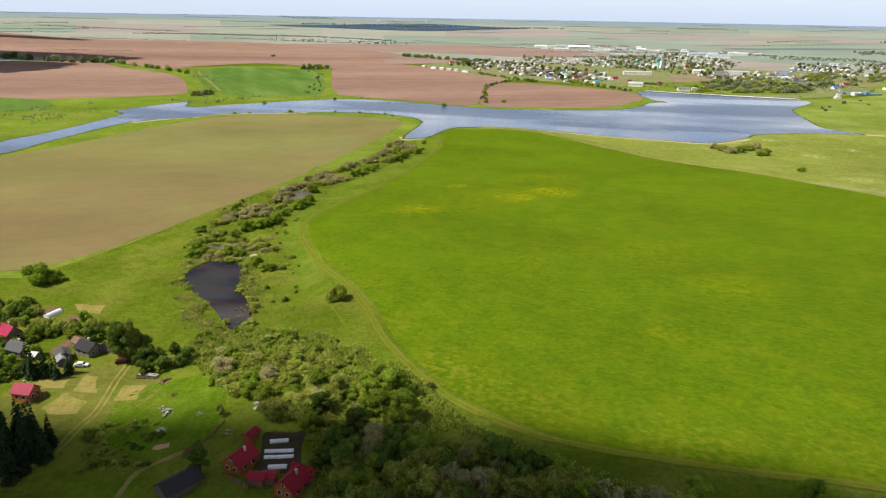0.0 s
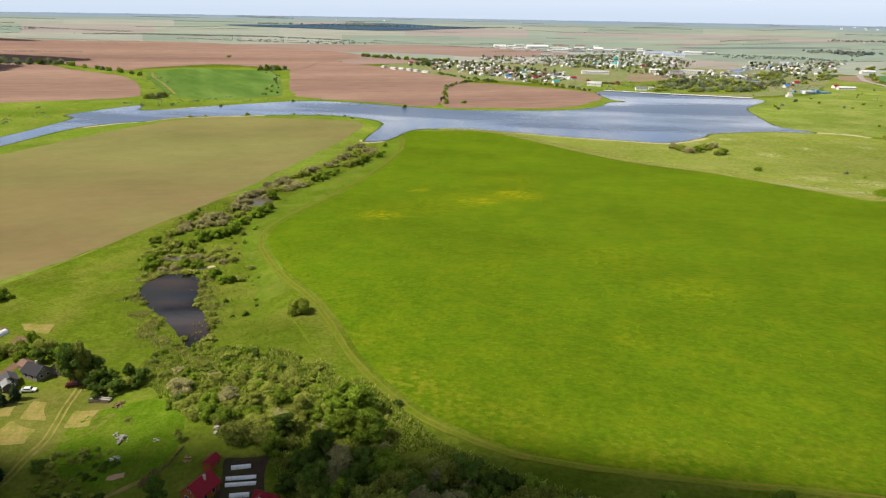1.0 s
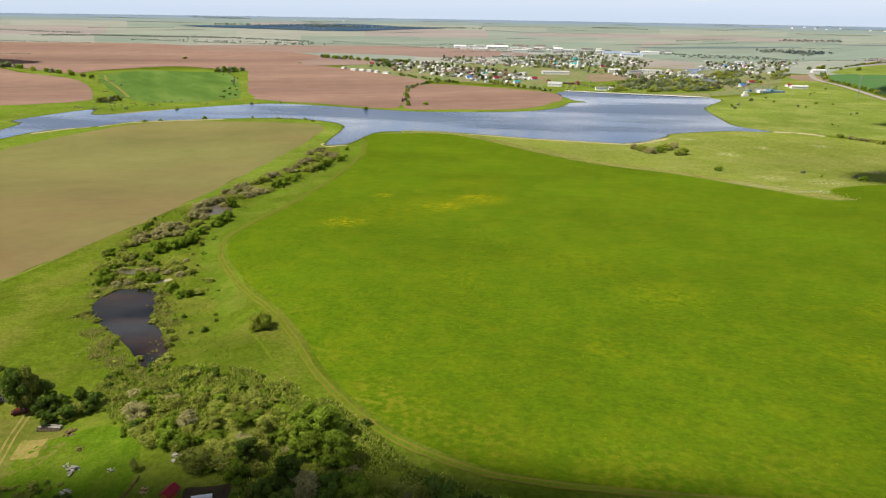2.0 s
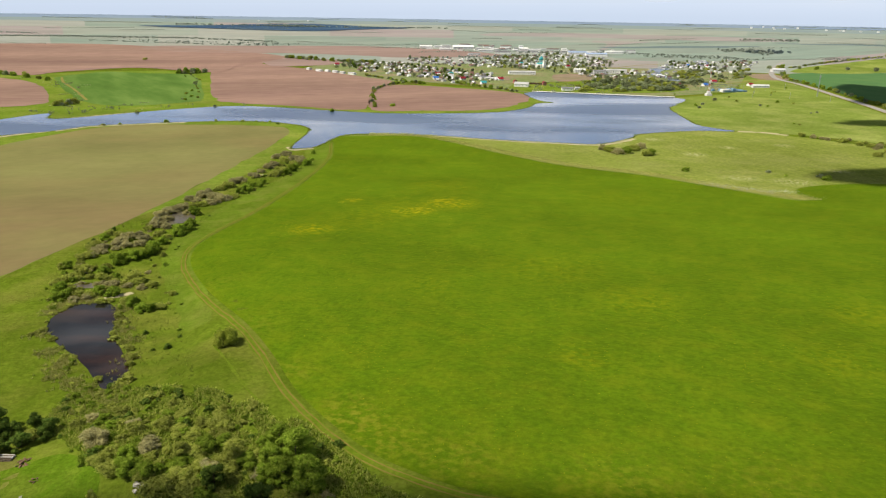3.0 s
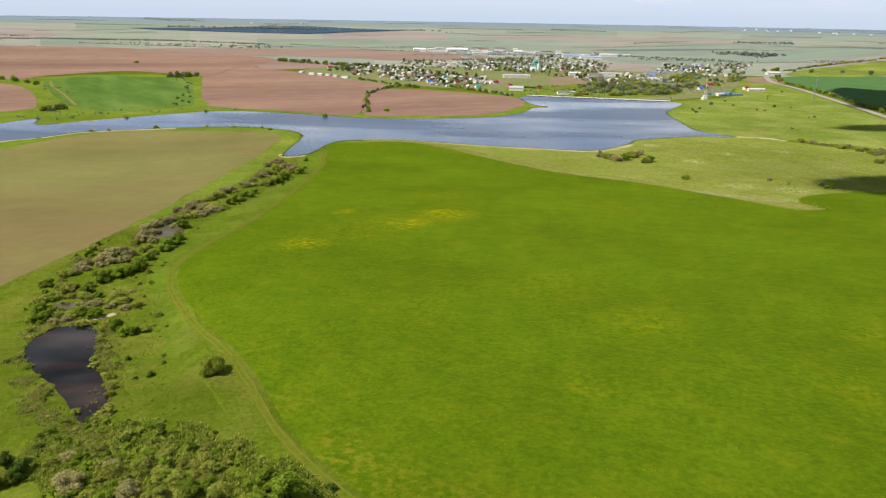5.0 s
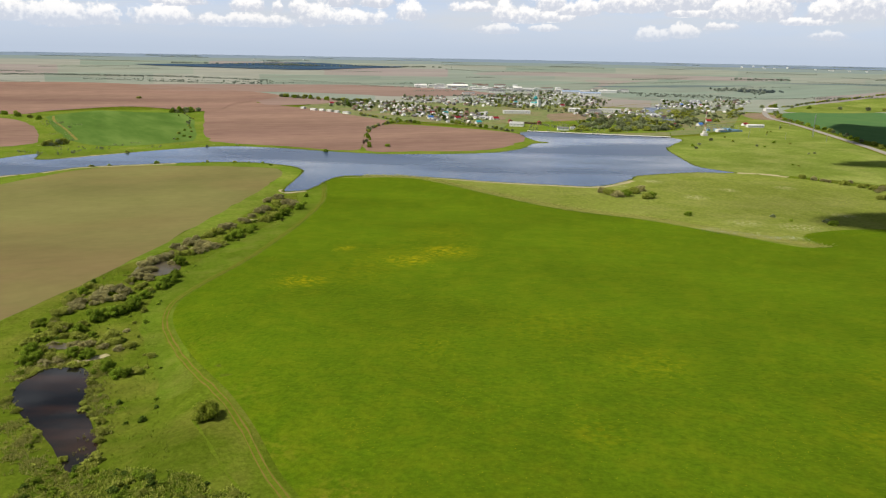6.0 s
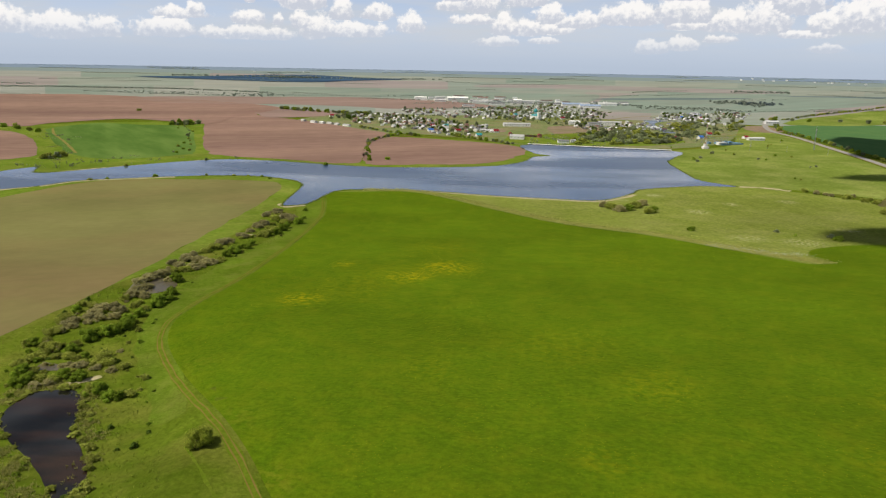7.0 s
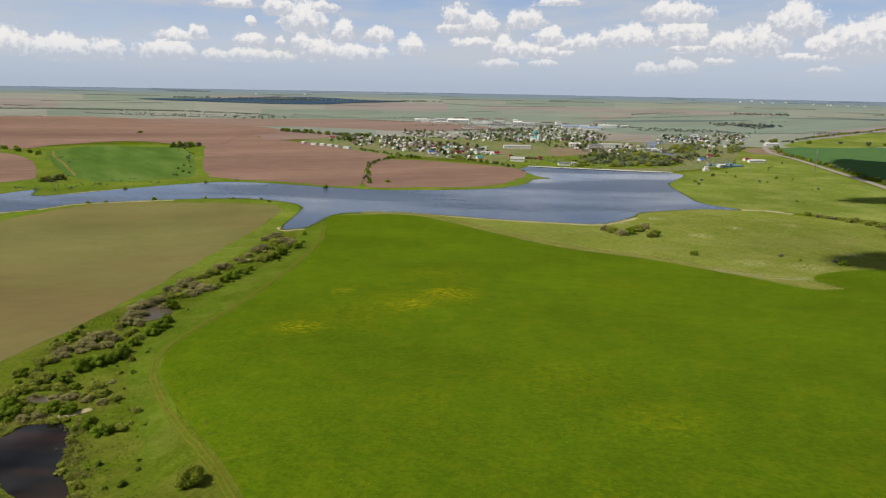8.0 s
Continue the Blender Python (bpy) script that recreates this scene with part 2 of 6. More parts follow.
def ground_z(x, y):
    """A low hill before the lake, a gully to its left, and the plain that climbs towards the horizon."""
    hill = 14 * step((620 - y) / 390) - 7 * step((-45 - x) / 50) * step((410 - y) / 110) - 4.5 * step((185 - y) / 40) * step((20 - x) / 60)
    u = max(math.hypot(x, y) - 1800, 0) / 3100
    z = -7 + hill * (1 - step((-230 - x) / 110))
    z += (0.5 - z) * step(1.7 - math.hypot((x + 87) / 32, (y - 255) / 55))
    return z + 112 * (1 - 1 / (1 + 8 * u * u)) - 17.6 * u * u


def mesh_of(name, verts, faces, materials, smooth=False):
    me = bpy.data.meshes.new(name)
    me.from_pydata(verts, [], faces)
    for m in (materials if isinstance(materials, (list, tuple)) else [materials]):
        me.materials.append(m)
    if smooth:
        me.polygons.foreach_set("use_smooth", [True] * len(me.polygons))
    me.update()
    return me


def structure(name, me, label, category):
    return tagged(new(name, me), label, category, kind="structure")


radii = [0.0] + [12.0 * 1.018 ** k for k in range(340)]
radii = [r for r in radii if r < 4900] + [4900.0, 4960.0]
SPOKES = 400
verts, faces = [(0, 0, ground_z(0, 0))], []
for r in radii[1:]:
    for k in range(SPOKES):
        a = 2 * math.pi * k / SPOKES
        x, y = r * math.cos(a), r * math.sin(a)
        verts.append((x, y, ground_z(x, y)))
faces += [(0, 1 + k, 1 + (k + 1) % SPOKES) for k in range(SPOKES)]
for i in range(len(radii) - 2):
    a, b = 1 + i * SPOKES, 1 + (i + 1) * SPOKES
    faces += [(a + k, b + k, b + (k + 1) % SPOKES, a + (k + 1) % SPOKES) for k in range(SPOKES)]



def rounded(points, closed=True, cut=6):
    """A smooth line through the points."""
    n, out = len(points), []
    for i in range(n if closed else n - 1):
        p = [Vector(points[(i + k) % n] if closed else points[min(max(i + k, 0), n - 1)]) for k in (-1, 0, 1, 2)]
        for j in range(cut):
            u = j / cut
            out.append(0.5 * (2 * p[1] + (p[2] - p[0]) * u + (2 * p[0] - 5 * p[1] + 4 * p[2] - p[3]) * u * u + (3 * p[1] - p[0] - 3 * p[2] + p[3]) * u ** 3))
    return out if closed else out + [Vector(points[-1])]


def inside(x, y, loop):
    hit, n = False, len(loop)
    for i in range(n):
        (x0, y0), (x1, y1) = loop[i], loop[i - 1]
        if (y0 > y) != (y1 > y) and x < (x1 - x0) * (y - y0) / (y1 - y0) + x0:
            hit = not hit
    return hit


def patch(name, outline, material, lift, grain, label, category, cut=6, ragged=0.0, level=None, hole=None):
    """A sheet over the ground (or at a level) within a smooth outline, open over the hole."""
    from mathutils.geometry import delaunay_2d_cdt
    loop = rounded(outline, True, cut)
    if ragged:
        loop = [p + Vector((noise.noise((p.x / 9, p.y / 9, 1.5)), noise.noise((p.x / 9, p.y / 9, 7.5)))) * ragged for p in loop]
    pts = list(loop)
    if level is None:
        x0, x1 = min(p.x for p in loop), max(p.x for p in loop)
        y0, y1 = min(p.y for p in loop), max(p.y for p in loop)
        for i in range(int((x1 - x0) / grain) + 1):
            for j in range(int((y1 - y0) / grain) + 1):
                q = Vector((x0 + (i + 0.5 * (j % 2)) * grain, y0 + j * grain))
                if inside(q.x, q.y, loop):
                    pts.append(q)
    n = len(loop)
    rim = [(k, (k + 1) % n) for k in range(n)]
    if hole:
        inner = rounded(hole, True, 6)
        pts = pts[:n] + [p for p in pts[n:] if not inside(p.x, p.y, inner)]
        rim += [(len(pts) + k, len(pts) + (k + 1) % len(inner)) for k in range(len(inner))]
        pts += inner
    vs, _, fs, *_ = delaunay_2d_cdt(pts, rim, [], 1, 1e-3)
    if hole:
        fs = [f for f in fs if not inside(sum(vs[i].x for i in f) / 3, sum(vs[i].y for i in f) / 3, inner)]
    z = (lambda p: level) if level is not None else (lambda p: ground_z(p.x, p.y) + lift)
    return structure(name, mesh_of(name, [(p.x, p.y, z(p)) for p in vs], [tuple(f) for f in fs], material, level is None), label, category)


def ribbon(name, line, width, material, lift, label, category, wobble=0.0, shift=0.0, cut=6):
    """A strip along a line on the ground."""
    line = rounded(line, False, cut)
    verts, faces = [], []
    for i, p in enumerate(line):
        d = (line[min(i + 1, len(line) - 1)] - line[max(i - 1, 0)]).normalized()
        s = Vector((d.y, -d.x))
        w = width * (1 + wobble * noise.noise((p.x / 5, p.y / 5, 3))) / 2
        c = p + s * (shift + wobble * 0.5 * noise.noise((p.x / 8, p.y / 8, 9)))
        for q in (c - s * w, c + s * w):
            verts.append((q.x, q.y, ground_z(q.x, q.y) + lift))
        if i:
            faces.append((2 * i - 2, 2 * i - 1, 2 * i + 1, 2 * i))
    return structure(name, mesh_of(name, verts, faces, material, True), label, category)


LAKE = [(-386, 609), (-370, 674), (-359, 790), (-377, 821), (-329, 911), (-314, 869), (-285, 873), (-227, 919), (-139, 971), (-69, 958), (14, 916), (81, 894),
        (194, 900), (251, 939), (281, 990), (307, 1002), (294, 1034), (320, 1144), (520, 1059), (481, 974), (450, 929), (425, 835), (415, 777), (434, 735),
        (389, 741), (320, 724), (298, 700), (253, 668), (212, 678), (155, 700), (99, 728), (33, 741), (6, 730), (-10, 688), (-19, 668), (-36, 661), (-39, 674),
        (-27, 751), (-27, 781), (-44, 811), (-90, 836), (-149, 835), (-218, 819), (-252, 807), (-276, 778), (-326, 734), (-346, 628), (-354, 557)]
TRACK = [(250, 98), (160, 116), (99, 132), (68, 138), (30, 148), (10, 161), (-3, 176), (-16.5, 200), (-25.8, 226), (-34.6, 247), (-55, 290), (-68, 325), (-71, 350), (-66, 370),
         (-50, 416), (-37, 467), (-20, 542), (-6, 619), (-4, 686)]
POND = [(-106, 283), (-104, 287), (-103, 291), (-95, 292), (-90, 291), (-86, 286), (-84, 280), (-83, 274), (-82, 269), (-82, 265), (-82, 262), (-79, 257), (-77, 254), (-75, 250), (-73, 245), (-71, 241), (-69, 236),
        (-68, 231), (-69, 227), (-70, 223), (-71, 219), (-73, 221), (-77, 228), (-81, 235), (-85, 241), (-91, 249), (-97, 256), (-102, 264), (-105, 268), (-107, 276)]
CROP_EDGE = [(x + 3, y + 1) for x, y in TRACK] + [(0, 724), (33, 728), (86, 719), (140, 637), (183, 569), (231, 521), (264, 465), (292, 417), (318, 457), (379, 468), (460, 440), (700, 400), (700, 40), (400, 60)]
KHAKI_EDGE = [(-186, 279), (-174, 282), (-157, 308), (-135, 356), (-113, 410), (-85, 562), (-54, 698), (-46, 764), (-62, 796), (-147, 813), (-229, 807), (-285, 719), (-321, 607), (-348, 547), (-400, 420), (-300, 290)]
# the ground lies a little deeper under crops and ploughed land
grid = np.array(verts)
for loop in (CROP_EDGE, KHAKI_EDGE):
    deep = np.ones(len(grid), bool)
    loop = rounded(loop, True, 6)
    for dx, dy in ((8, 0), (-8, 0), (0, 8), (0, -8)):
        x, y, hit = grid[:, 0] + dx, grid[:, 1] + dy, np.zeros(len(grid), bool)
        for p, q in zip(loop, loop[1:] + loop[:1]):
            if p.y != q.y:
                hit ^= ((p.y > y) != (q.y > y)) & (x < (q.x - p.x) * (y - p.y) / (q.y - p.y) + p.x)
        deep &= hit
    grid[deep, 2] -= 0.35
structure("ground", mesh_of("ground", grid.tolist(), faces, GRASS, True), "rough spring grassland rolling out to the horizon", "ground")
patch("water_lake", LAKE, LAKE_WATER, 0, 60, "wide blue reservoir with a wind-ruffled surface", "lake", 4, 1.5, level=-6.85)
patch("water_pond", POND, POND_WATER, 0, 8, "small dark still pond among reeds", "pond", 3, 0.9, level=0.62)
patch("field_crop", CROP_EDGE, CROP, 0.13, 8, "bright green young crop field flecked with yellow dandelions", "field")
patch("field_khaki", KHAKI_EDGE, KHAKI, 0.08, 9, "bare khaki field with thin sprouting crop", "field", 10, 2.0)
patch("field_plough_west", [(-1400, 1480), (-1000, 1555), (-835, 1592), (-742, 1560), (-640, 1440), (-490, 1300), (-385, 1080), (-373, 990), (-473, 940), (-564, 907), (-900, 900)], PLOUGH, 0.15, 40, "ploughed reddish brown field", "field", 8, 5.0)
patch("field_plough_north", [(-1900, 2300), (-1091, 2153), (-618, 2233), (-141, 2034), (-201, 1734), (-228, 1510), (-402, 1622), (-514, 1506), (-556, 1433), (-777, 1619), (-1024, 1676), (-1900, 1500)], PLOUGH, 0.6, 30, "wide ploughed reddish brown field", "field", 8, 5.0)
patch("field_plough_middle", [(-231, 1471), (-307, 2046), (-176, 2217), (-133, 1913), (-156, 1768), (-58, 1623), (66, 1412), (110, 1303), (62, 1150), (44, 956), (15, 931), (-56, 974), (-131, 1010), (-166, 1079)], PLOUGH, 0.15, 40, "ploughed reddish brown field above the lake", "field", 8, 5.0)
patch("field_plough_east", [(60, 1112), (106, 1255), (205, 1210), (295, 1112), (258, 991), (192, 925), (112, 918), (49, 930)], PLOUGH, 0.15, 40, "ploughed reddish brown field beside the lake", "field", 8, 5.0)
patch("field_plough_far", [(-521, 2213), (-166, 2280), (108, 2294), (311, 2224), (419, 2147), (477, 2040), (310, 1994), (170, 1988), (96, 2031), (-27, 2067), (-152, 2083), (-416, 2072)], PLOUGH_HAZED, 0.6, 30, "far ploughed strip behind the village", "field", 8, 5.0)
patch("field_plough_strip", [(-156, 1960), (-54, 1921), (26, 1912), (28, 1824), (-23, 1726), (-135, 1698)], PLOUGH_HAZED, 0.5, 40, "narrow ploughed strip beside the village", "field", 8, 5.0)
patch("field_green_west", [(-585, 925), (-500, 893), (-462, 840), (-470, 812), (-560, 800), (-760, 820), (-800, 900)], FARCROP, 0.25, 40, "green crop field beside the reservoir", "field", 8, 5.0)
patch("field_green_north", [(-480, 1400), (-438, 1511), (-360, 1489), (-257, 1433), (-187, 1114), (-189, 1017), (-308, 1002), (-456, 1317)], FARCROP, 0.2, 40, "small green crop field between ploughed land", "field", 8, 5.0)
patch("meadow", [(0, 716), (33, 738), (99, 726), (155, 698), (212, 676), (253, 666), (298, 699), (320, 723), (389, 740), (436, 733), (476, 700), (509, 654), (560, 560), (560, 420), (330, 440), (292, 412), (231, 515), (140, 630), (86, 714)], MEADOW, 0.1, 25, "pale dry meadow below the crop field", "meadow")
patch("bank_north", [(-392, 606), (-460, 700), (-700, 840), (-1150, 880), (-1100, 930), (-600, 950), (-420, 1100), (-500, 1290), (-740, 1575), (-560, 1450), (-450, 1530), (-230, 1500), (-150, 1090), (-50, 985), (20, 935), (50, 965), (60, 1120), (105, 1265), (215, 1222), (300, 1150), (325, 1150), (312, 1060), (298, 1034), (310, 1003), (281, 988), (251, 937), (194, 897), (81, 891), (14, 913), (-69, 955), (-139, 968), (-227, 915), (-285, 870), (-314, 866), (-329, 908), (-377, 818), (-359, 790), (-370, 674)], LUSH, 0.07, 40, "bright green grass along the reservoir", "meadow", 2, 2.0)
patch("bank_south", [(-352, 552), (-343, 628), (-323, 733), (-274, 777), (-250, 805), (-218, 817), (-149, 833), (-90, 834), (-44, 809), (-28, 781), (-28, 751), (-40, 674), (-37, 659), (-48, 632), (-62, 570), (-86, 480), (-106, 430), (-124, 385), (-150, 318), (-168, 276), (-186, 270), (-310, 280), (-420, 420)], LUSH, 0.05, 14, "bright green grass round the khaki field", "meadow", 3, 1.2, hole=KHAKI_EDGE)
patch("bank_gully", [(-47, 262), (-52, 292), (-64, 325), (-67, 350), (-62, 371), (-46, 417), (-33, 468), (-16, 543), (-3, 620), (0, 690), (-12, 694), (-26, 655), (-26, 600), (-38, 540), (-54, 490), (-70, 430), (-82, 370), (-78, 325), (-66, 290), (-56, 262)], VERGE, 0.08, 6, "bright green grass between gully and farm track", "meadow", 4, 2.5)
patch("lawn", [(-92, 172), (-88, 182), (-76, 186), (-66, 182), (-60, 172), (-58, 160), (-64, 152), (-76, 152), (-88, 160)], LAWN, 0.05, 4, "lush green grass beside the gardens", "lawn", 4, 2.0)
ribbon("track_old", [(-42, 237), (-37, 225), (-29, 207), (-21, 192), (-14, 180), (-6, 169)], 0.9, TRACKGRASS, 0.10, "faint overgrown track beside the farm track", "track", 0.9)
ribbon("track", TRACK, 2.9, TRACKGRASS, 0.18, "grassy farm track along the crop", "track", 0.6)
ribbon("track_rut_left", TRACK, 0.4, TRACKDIRT, 0.21, "worn wheel rut of the farm track", "track", 0.7, -0.85, 12)
ribbon("track_rut_right", TRACK, 0.44, TRACKDIRT, 0.21, "worn wheel rut of the farm track", "track", 0.7, 0.85, 12)



# ---- planting kit ----
def leafy(name, colour, warm, shine=0.32, spread=0.25):
    """Foliage that differs leaf by leaf and plant by plant, and lets some light through."""
    m = bpy.data.materials.new(name)
    m.use_nodes = True
    n, l = m.node_tree.nodes, m.node_tree.links
    b = n["Principled BSDF"]
    b.inputs["Roughness"].default_value, b.inputs["Specular IOR Level"].default_value = 0.8, 0.03
    g, i = n.new("ShaderNodeNewGeometry"), n.new("ShaderNodeObjectInfo")
    x = n.new("ShaderNodeMix")
    x.data_type = "RGBA"
    x.inputs[6].default_value, x.inputs[7].default_value = (*colour, 1), (*warm, 1)
    l.new(g.outputs["Random Per Island"], x.inputs[0])
    r = n.new("ShaderNodeMapRange")
    r.inputs["To Min"].default_value, r.inputs["To Max"].default_value = 1 - spread, 1 + spread
    l.new(i.outputs["Random"], r.inputs["Value"])
    h = n.new("ShaderNodeHueSaturation")
    l.new(r.outputs["Result"], h.inputs["Value"])
    l.new(x.outputs[2], h.inputs["Color"])
    l.new(h.outputs["Color"], b.inputs["Base Color"])
    t, s = n.new("ShaderNodeBsdfTranslucent"), n.new("ShaderNodeMixShader")
    l.new(h.outputs["Color"], t.inputs["Color"])
    s.inputs[0].default_value = shine
    l.new(b.outputs[0], s.inputs[1])
    l.new(t.outputs[0], s.inputs[2])
    l.new(s.outputs[0], n["Material Output"].inputs["Surface"])
    return m


LEAF = leafy("bright_leaf", (0.145, 0.235, 0.018), (0.29, 0.37, 0.045), 0.45)
LEAF_DARK = leafy("deep_leaf", (0.06, 0.11, 0.015), (0.13, 0.18, 0.03))
LEAF_OLIVE = leafy("olive_leaf", (0.215, 0.26, 0.038), (0.39, 0.41, 0.09), 0.45)
LEAF_ROUND = leafy("willow_leaf", (0.23, 0.30, 0.03), (0.42, 0.46, 0.07), 0.5)
NETTLE = leafy("nettle_leaf", (0.12, 0.19, 0.016), (0.24, 0.30, 0.04), 0.42)
LEAF_GREY = leafy("grey_willow_twig", (0.285, 0.270, 0.115), (0.46, 0.425, 0.20), 0.42)
# leaves round the village, lightened and greyed to put haze into their colour
LEAF_HAZED = leafy("hazed_village_leaf", (0.205, 0.24, 0.12), (0.31, 0.345, 0.185), 0.5, spread=0.35)
NEEDLE = leafy("spruce_needle", (0.012, 0.026, 0.012), (0.030, 0.045, 0.016), 0.1)
REED = leafy("dry_reed", (0.31, 0.34, 0.07), (0.50, 0.48, 0.16), 0.5)
BLADE = leafy("grass_blade", (0.125, 0.18, 0.018), (0.23, 0.27, 0.045))
FRINGE = leafy("fringe_grass", (0.14, 0.19, 0.014), (0.20, 0.24, 0.03))
FLOWER = leafy("dandelion_yellow", (0.45, 0.39, 0.012), (0.60, 0.48, 0.02))
BARK = mat("bark", (0.06, 0.045, 0.03), (0.14, 0.11, 0.08), 0.3, bump=0.5, bump_size=0.1)


def part(name, me, parent, label=""):
    ob = new(name, me)
    ob.parent = parent
    return tagged(ob, label)


def leaves(name, rng, lobes, count, size, material, long=1.0, up=0.0, heart=0.78):
    """A crown: leaf clumps on the skin of lobes (x, y, z, radius, flattening), with a dark heart in each lobe."""
    verts, faces = [], []
    weights = [lo[3] ** 2 for lo in lobes]
    for lo in rng.choices(lobes, weights, k=count):
        d = Vector((rng.gauss(0, 1), rng.gauss(0, 1), rng.gauss(0.25, 1))).normalized()
        r = lo[3] * rng.uniform(heart * 0.92, 1.10)
        c = Vector((lo[0] + d.x * r, lo[1] + d.y * r, max(0.1, lo[2] + d.z * r * lo[4])))
        n = (d + Vector((rng.gauss(0, 0.5), rng.gauss(0, 0.5), rng.gauss(up, 0.5)))).normalized()
        a = n.orthogonal().normalized()
        a.rotate(Matrix.Rotation(rng.uniform(0, 6.28), 3, n))
        b = n.cross(a)
        s = size * rng.uniform(0.6, 1.3)
        k = len(verts)
        verts += [c + a * s * long, c + b * s * 0.8 + n * s * 0.25, c - a * s * long, c - b * s * 0.8 + n * s * 0.25]
        faces.append((k, k + 1, k + 2, k + 3))
    for lo in lobes:
        k, rings, spokes = len(verts), 4, 7
        for i in range(rings + 1):
            for j in range(spokes):
                p, q = math.pi * i / rings, 2 * math.pi * j / spokes
                r = lo[3] * heart
                verts.append(Vector((lo[0] + r * math.sin(p) * math.cos(q), lo[1] + r * math.sin(p) * math.sin(q), max(0.05, lo[2] + r * lo[4] * math.cos(p)))))
        faces += [(k + i * spokes + j, k + (i + 1) * spokes + j, k + (i + 1) * spokes + (j + 1) % spokes, k + i * spokes + (j + 1) % spokes) for i in range(rings) for j in range(spokes)]
    return mesh_of(name, verts, faces, material)


def limb(verts, faces, a, b, r0, r1, sides=6):
    d = (b - a).normalized()
    s = d.orthogonal().normalized()
    t = d.cross(s)
    k = len(verts)
    for c, r in ((a, r0), ((a + b) / 2 + s * (r0 * 0.4), (r0 + r1) / 2), (b, r1)):
        for j in range(sides):
            q = 2 * math.pi * j / sides
            verts.append(c + (s * math.cos(q) + t * math.sin(q)) * r)
    for i in range(2):
        faces += [(k + i * sides + j, k + i * sides + (j + 1) % sides, k + (i + 1) * sides + (j + 1) % sides, k + (i + 1) * sides + j) for j in range(sides)]


def tree_proto(name, rng, height, spread, bare, material, count, size, label, category, stems=1, group="", long=1.0, heart=0.78):
    """A tree or shrub: stems with limbs that carry the lobes of the crown."""
    root = tagged(new(name), label, category, group)
    verts, faces, lobes = [], [], []
    for s in range(stems):
        lean = Vector((rng.uniform(-1, 1), rng.uniform(-1, 1), 0)) * (spread * 0.28 if stems > 1 else spread * 0.06)
        top = lean + Vector((0, 0, height * 0.72))
        foot = lean * 0.25
        limb(verts, faces, foot, top, max(0.05, height * 0.02), height * 0.006)
        limbs = max(3, int(9 / stems))
        for k in range(limbs):
            u = bare + (0.96 - bare) * (k + 0.5) / limbs
            a = foot.lerp(top, u)
            q = 2.4 * k + rng.uniform(-0.5, 0.5) + s * 1.7
            reach = spread * rng.uniform(0.22, 0.42) * (1.15 - 0.55 * u)
            b = a + Vector((math.cos(q) * reach, math.sin(q) * reach, height * rng.uniform(0.04, 0.14)))
            limb(verts, faces, a, b, height * 0.008, height * 0.003, 4)
            lobes.append((b.x, b.y, b.z, spread * rng.uniform(0.16, 0.27), rng.uniform(0.7, 0.95)))
        lobes.append((top.x, top.y, top.z + height * 0.08, spread * rng.uniform(0.15, 0.22), 0.95))
    part("trunk", mesh_of(name + "_trunk", verts, faces, BARK, True), root, "brown bark stems")
    part("crown", leaves(name + "_crown", rng, lobes, count, size, material, long, 0.0, heart), root)
    root["wide"], root["used"] = spread, 0
    return root


def spruce_proto(rng, height, spread):
    root = tagged(new("spruce"), "tall dark green spruce beside the houses", "spruce tree", "garden spruces")
    verts, faces = [], []
    limb(verts, faces, Vector((0, 0, 0)), Vector((0, 0, height)), height * 0.018, 0.02)
    part("trunk", mesh_of("spruce_trunk", verts, faces, BARK, True), root, "brown bark stem")
    verts, faces = [], []
    tiers = 16
    for i in range(tiers):
        u = i / tiers
        z, r = height * (0.06 + 0.92 * u), spread / 2 * (1 - u) ** 0.85 + 0.12
        for j in range(max(5, int(15 * (1 - u)))):
            q = rng.uniform(0, 6.28)
            rr = r * rng.uniform(0.8, 1.15)
            d = Vector((math.cos(q), math.sin(q), 0))
            s = Vector((-d.y, d.x, 0)) * (0.25 + 0.16 * r)
            k = len(verts)
            a, b = Vector((0, 0, z + 0.25)), d * rr + Vector((0, 0, z - 0.28 * rr - 0.1))
            m = a.lerp(b, 0.55) + Vector((0, 0, 0.12))
            verts += [a, m + s, b, m - s, m - Vector((0, 0, 0.35))]
            faces += [(k, k + 1, k + 2, k + 3), (k, k + 4, k + 2)]
    part("crown", mesh_of("spruce_crown", verts, faces, NEEDLE), root)
    root["wide"], root["used"] = spread, 0
    return root


def plant(protos, rng, x, y, wide, tall=1.0, sink=0.1):
    """One plant of a kind, scaled to its width; the first of each kind is used as it was made."""
    p = rng.choice(protos)
    s = wide / p["wide"]
    m = pose(x, y, ground_z(x, y) - sink, 0, 0, rng.uniform(0, 360)) @ Matrix.Diagonal((s, s, s * tall * rng.uniform(0.9, 1.12), 1))
    if not p["used"]:
        p["used"] = 1
        p.matrix_basis = m
        return p
    return copy_thing(p, m @ Matrix.Diagonal([1 / v for v in p.scale] + [1]))


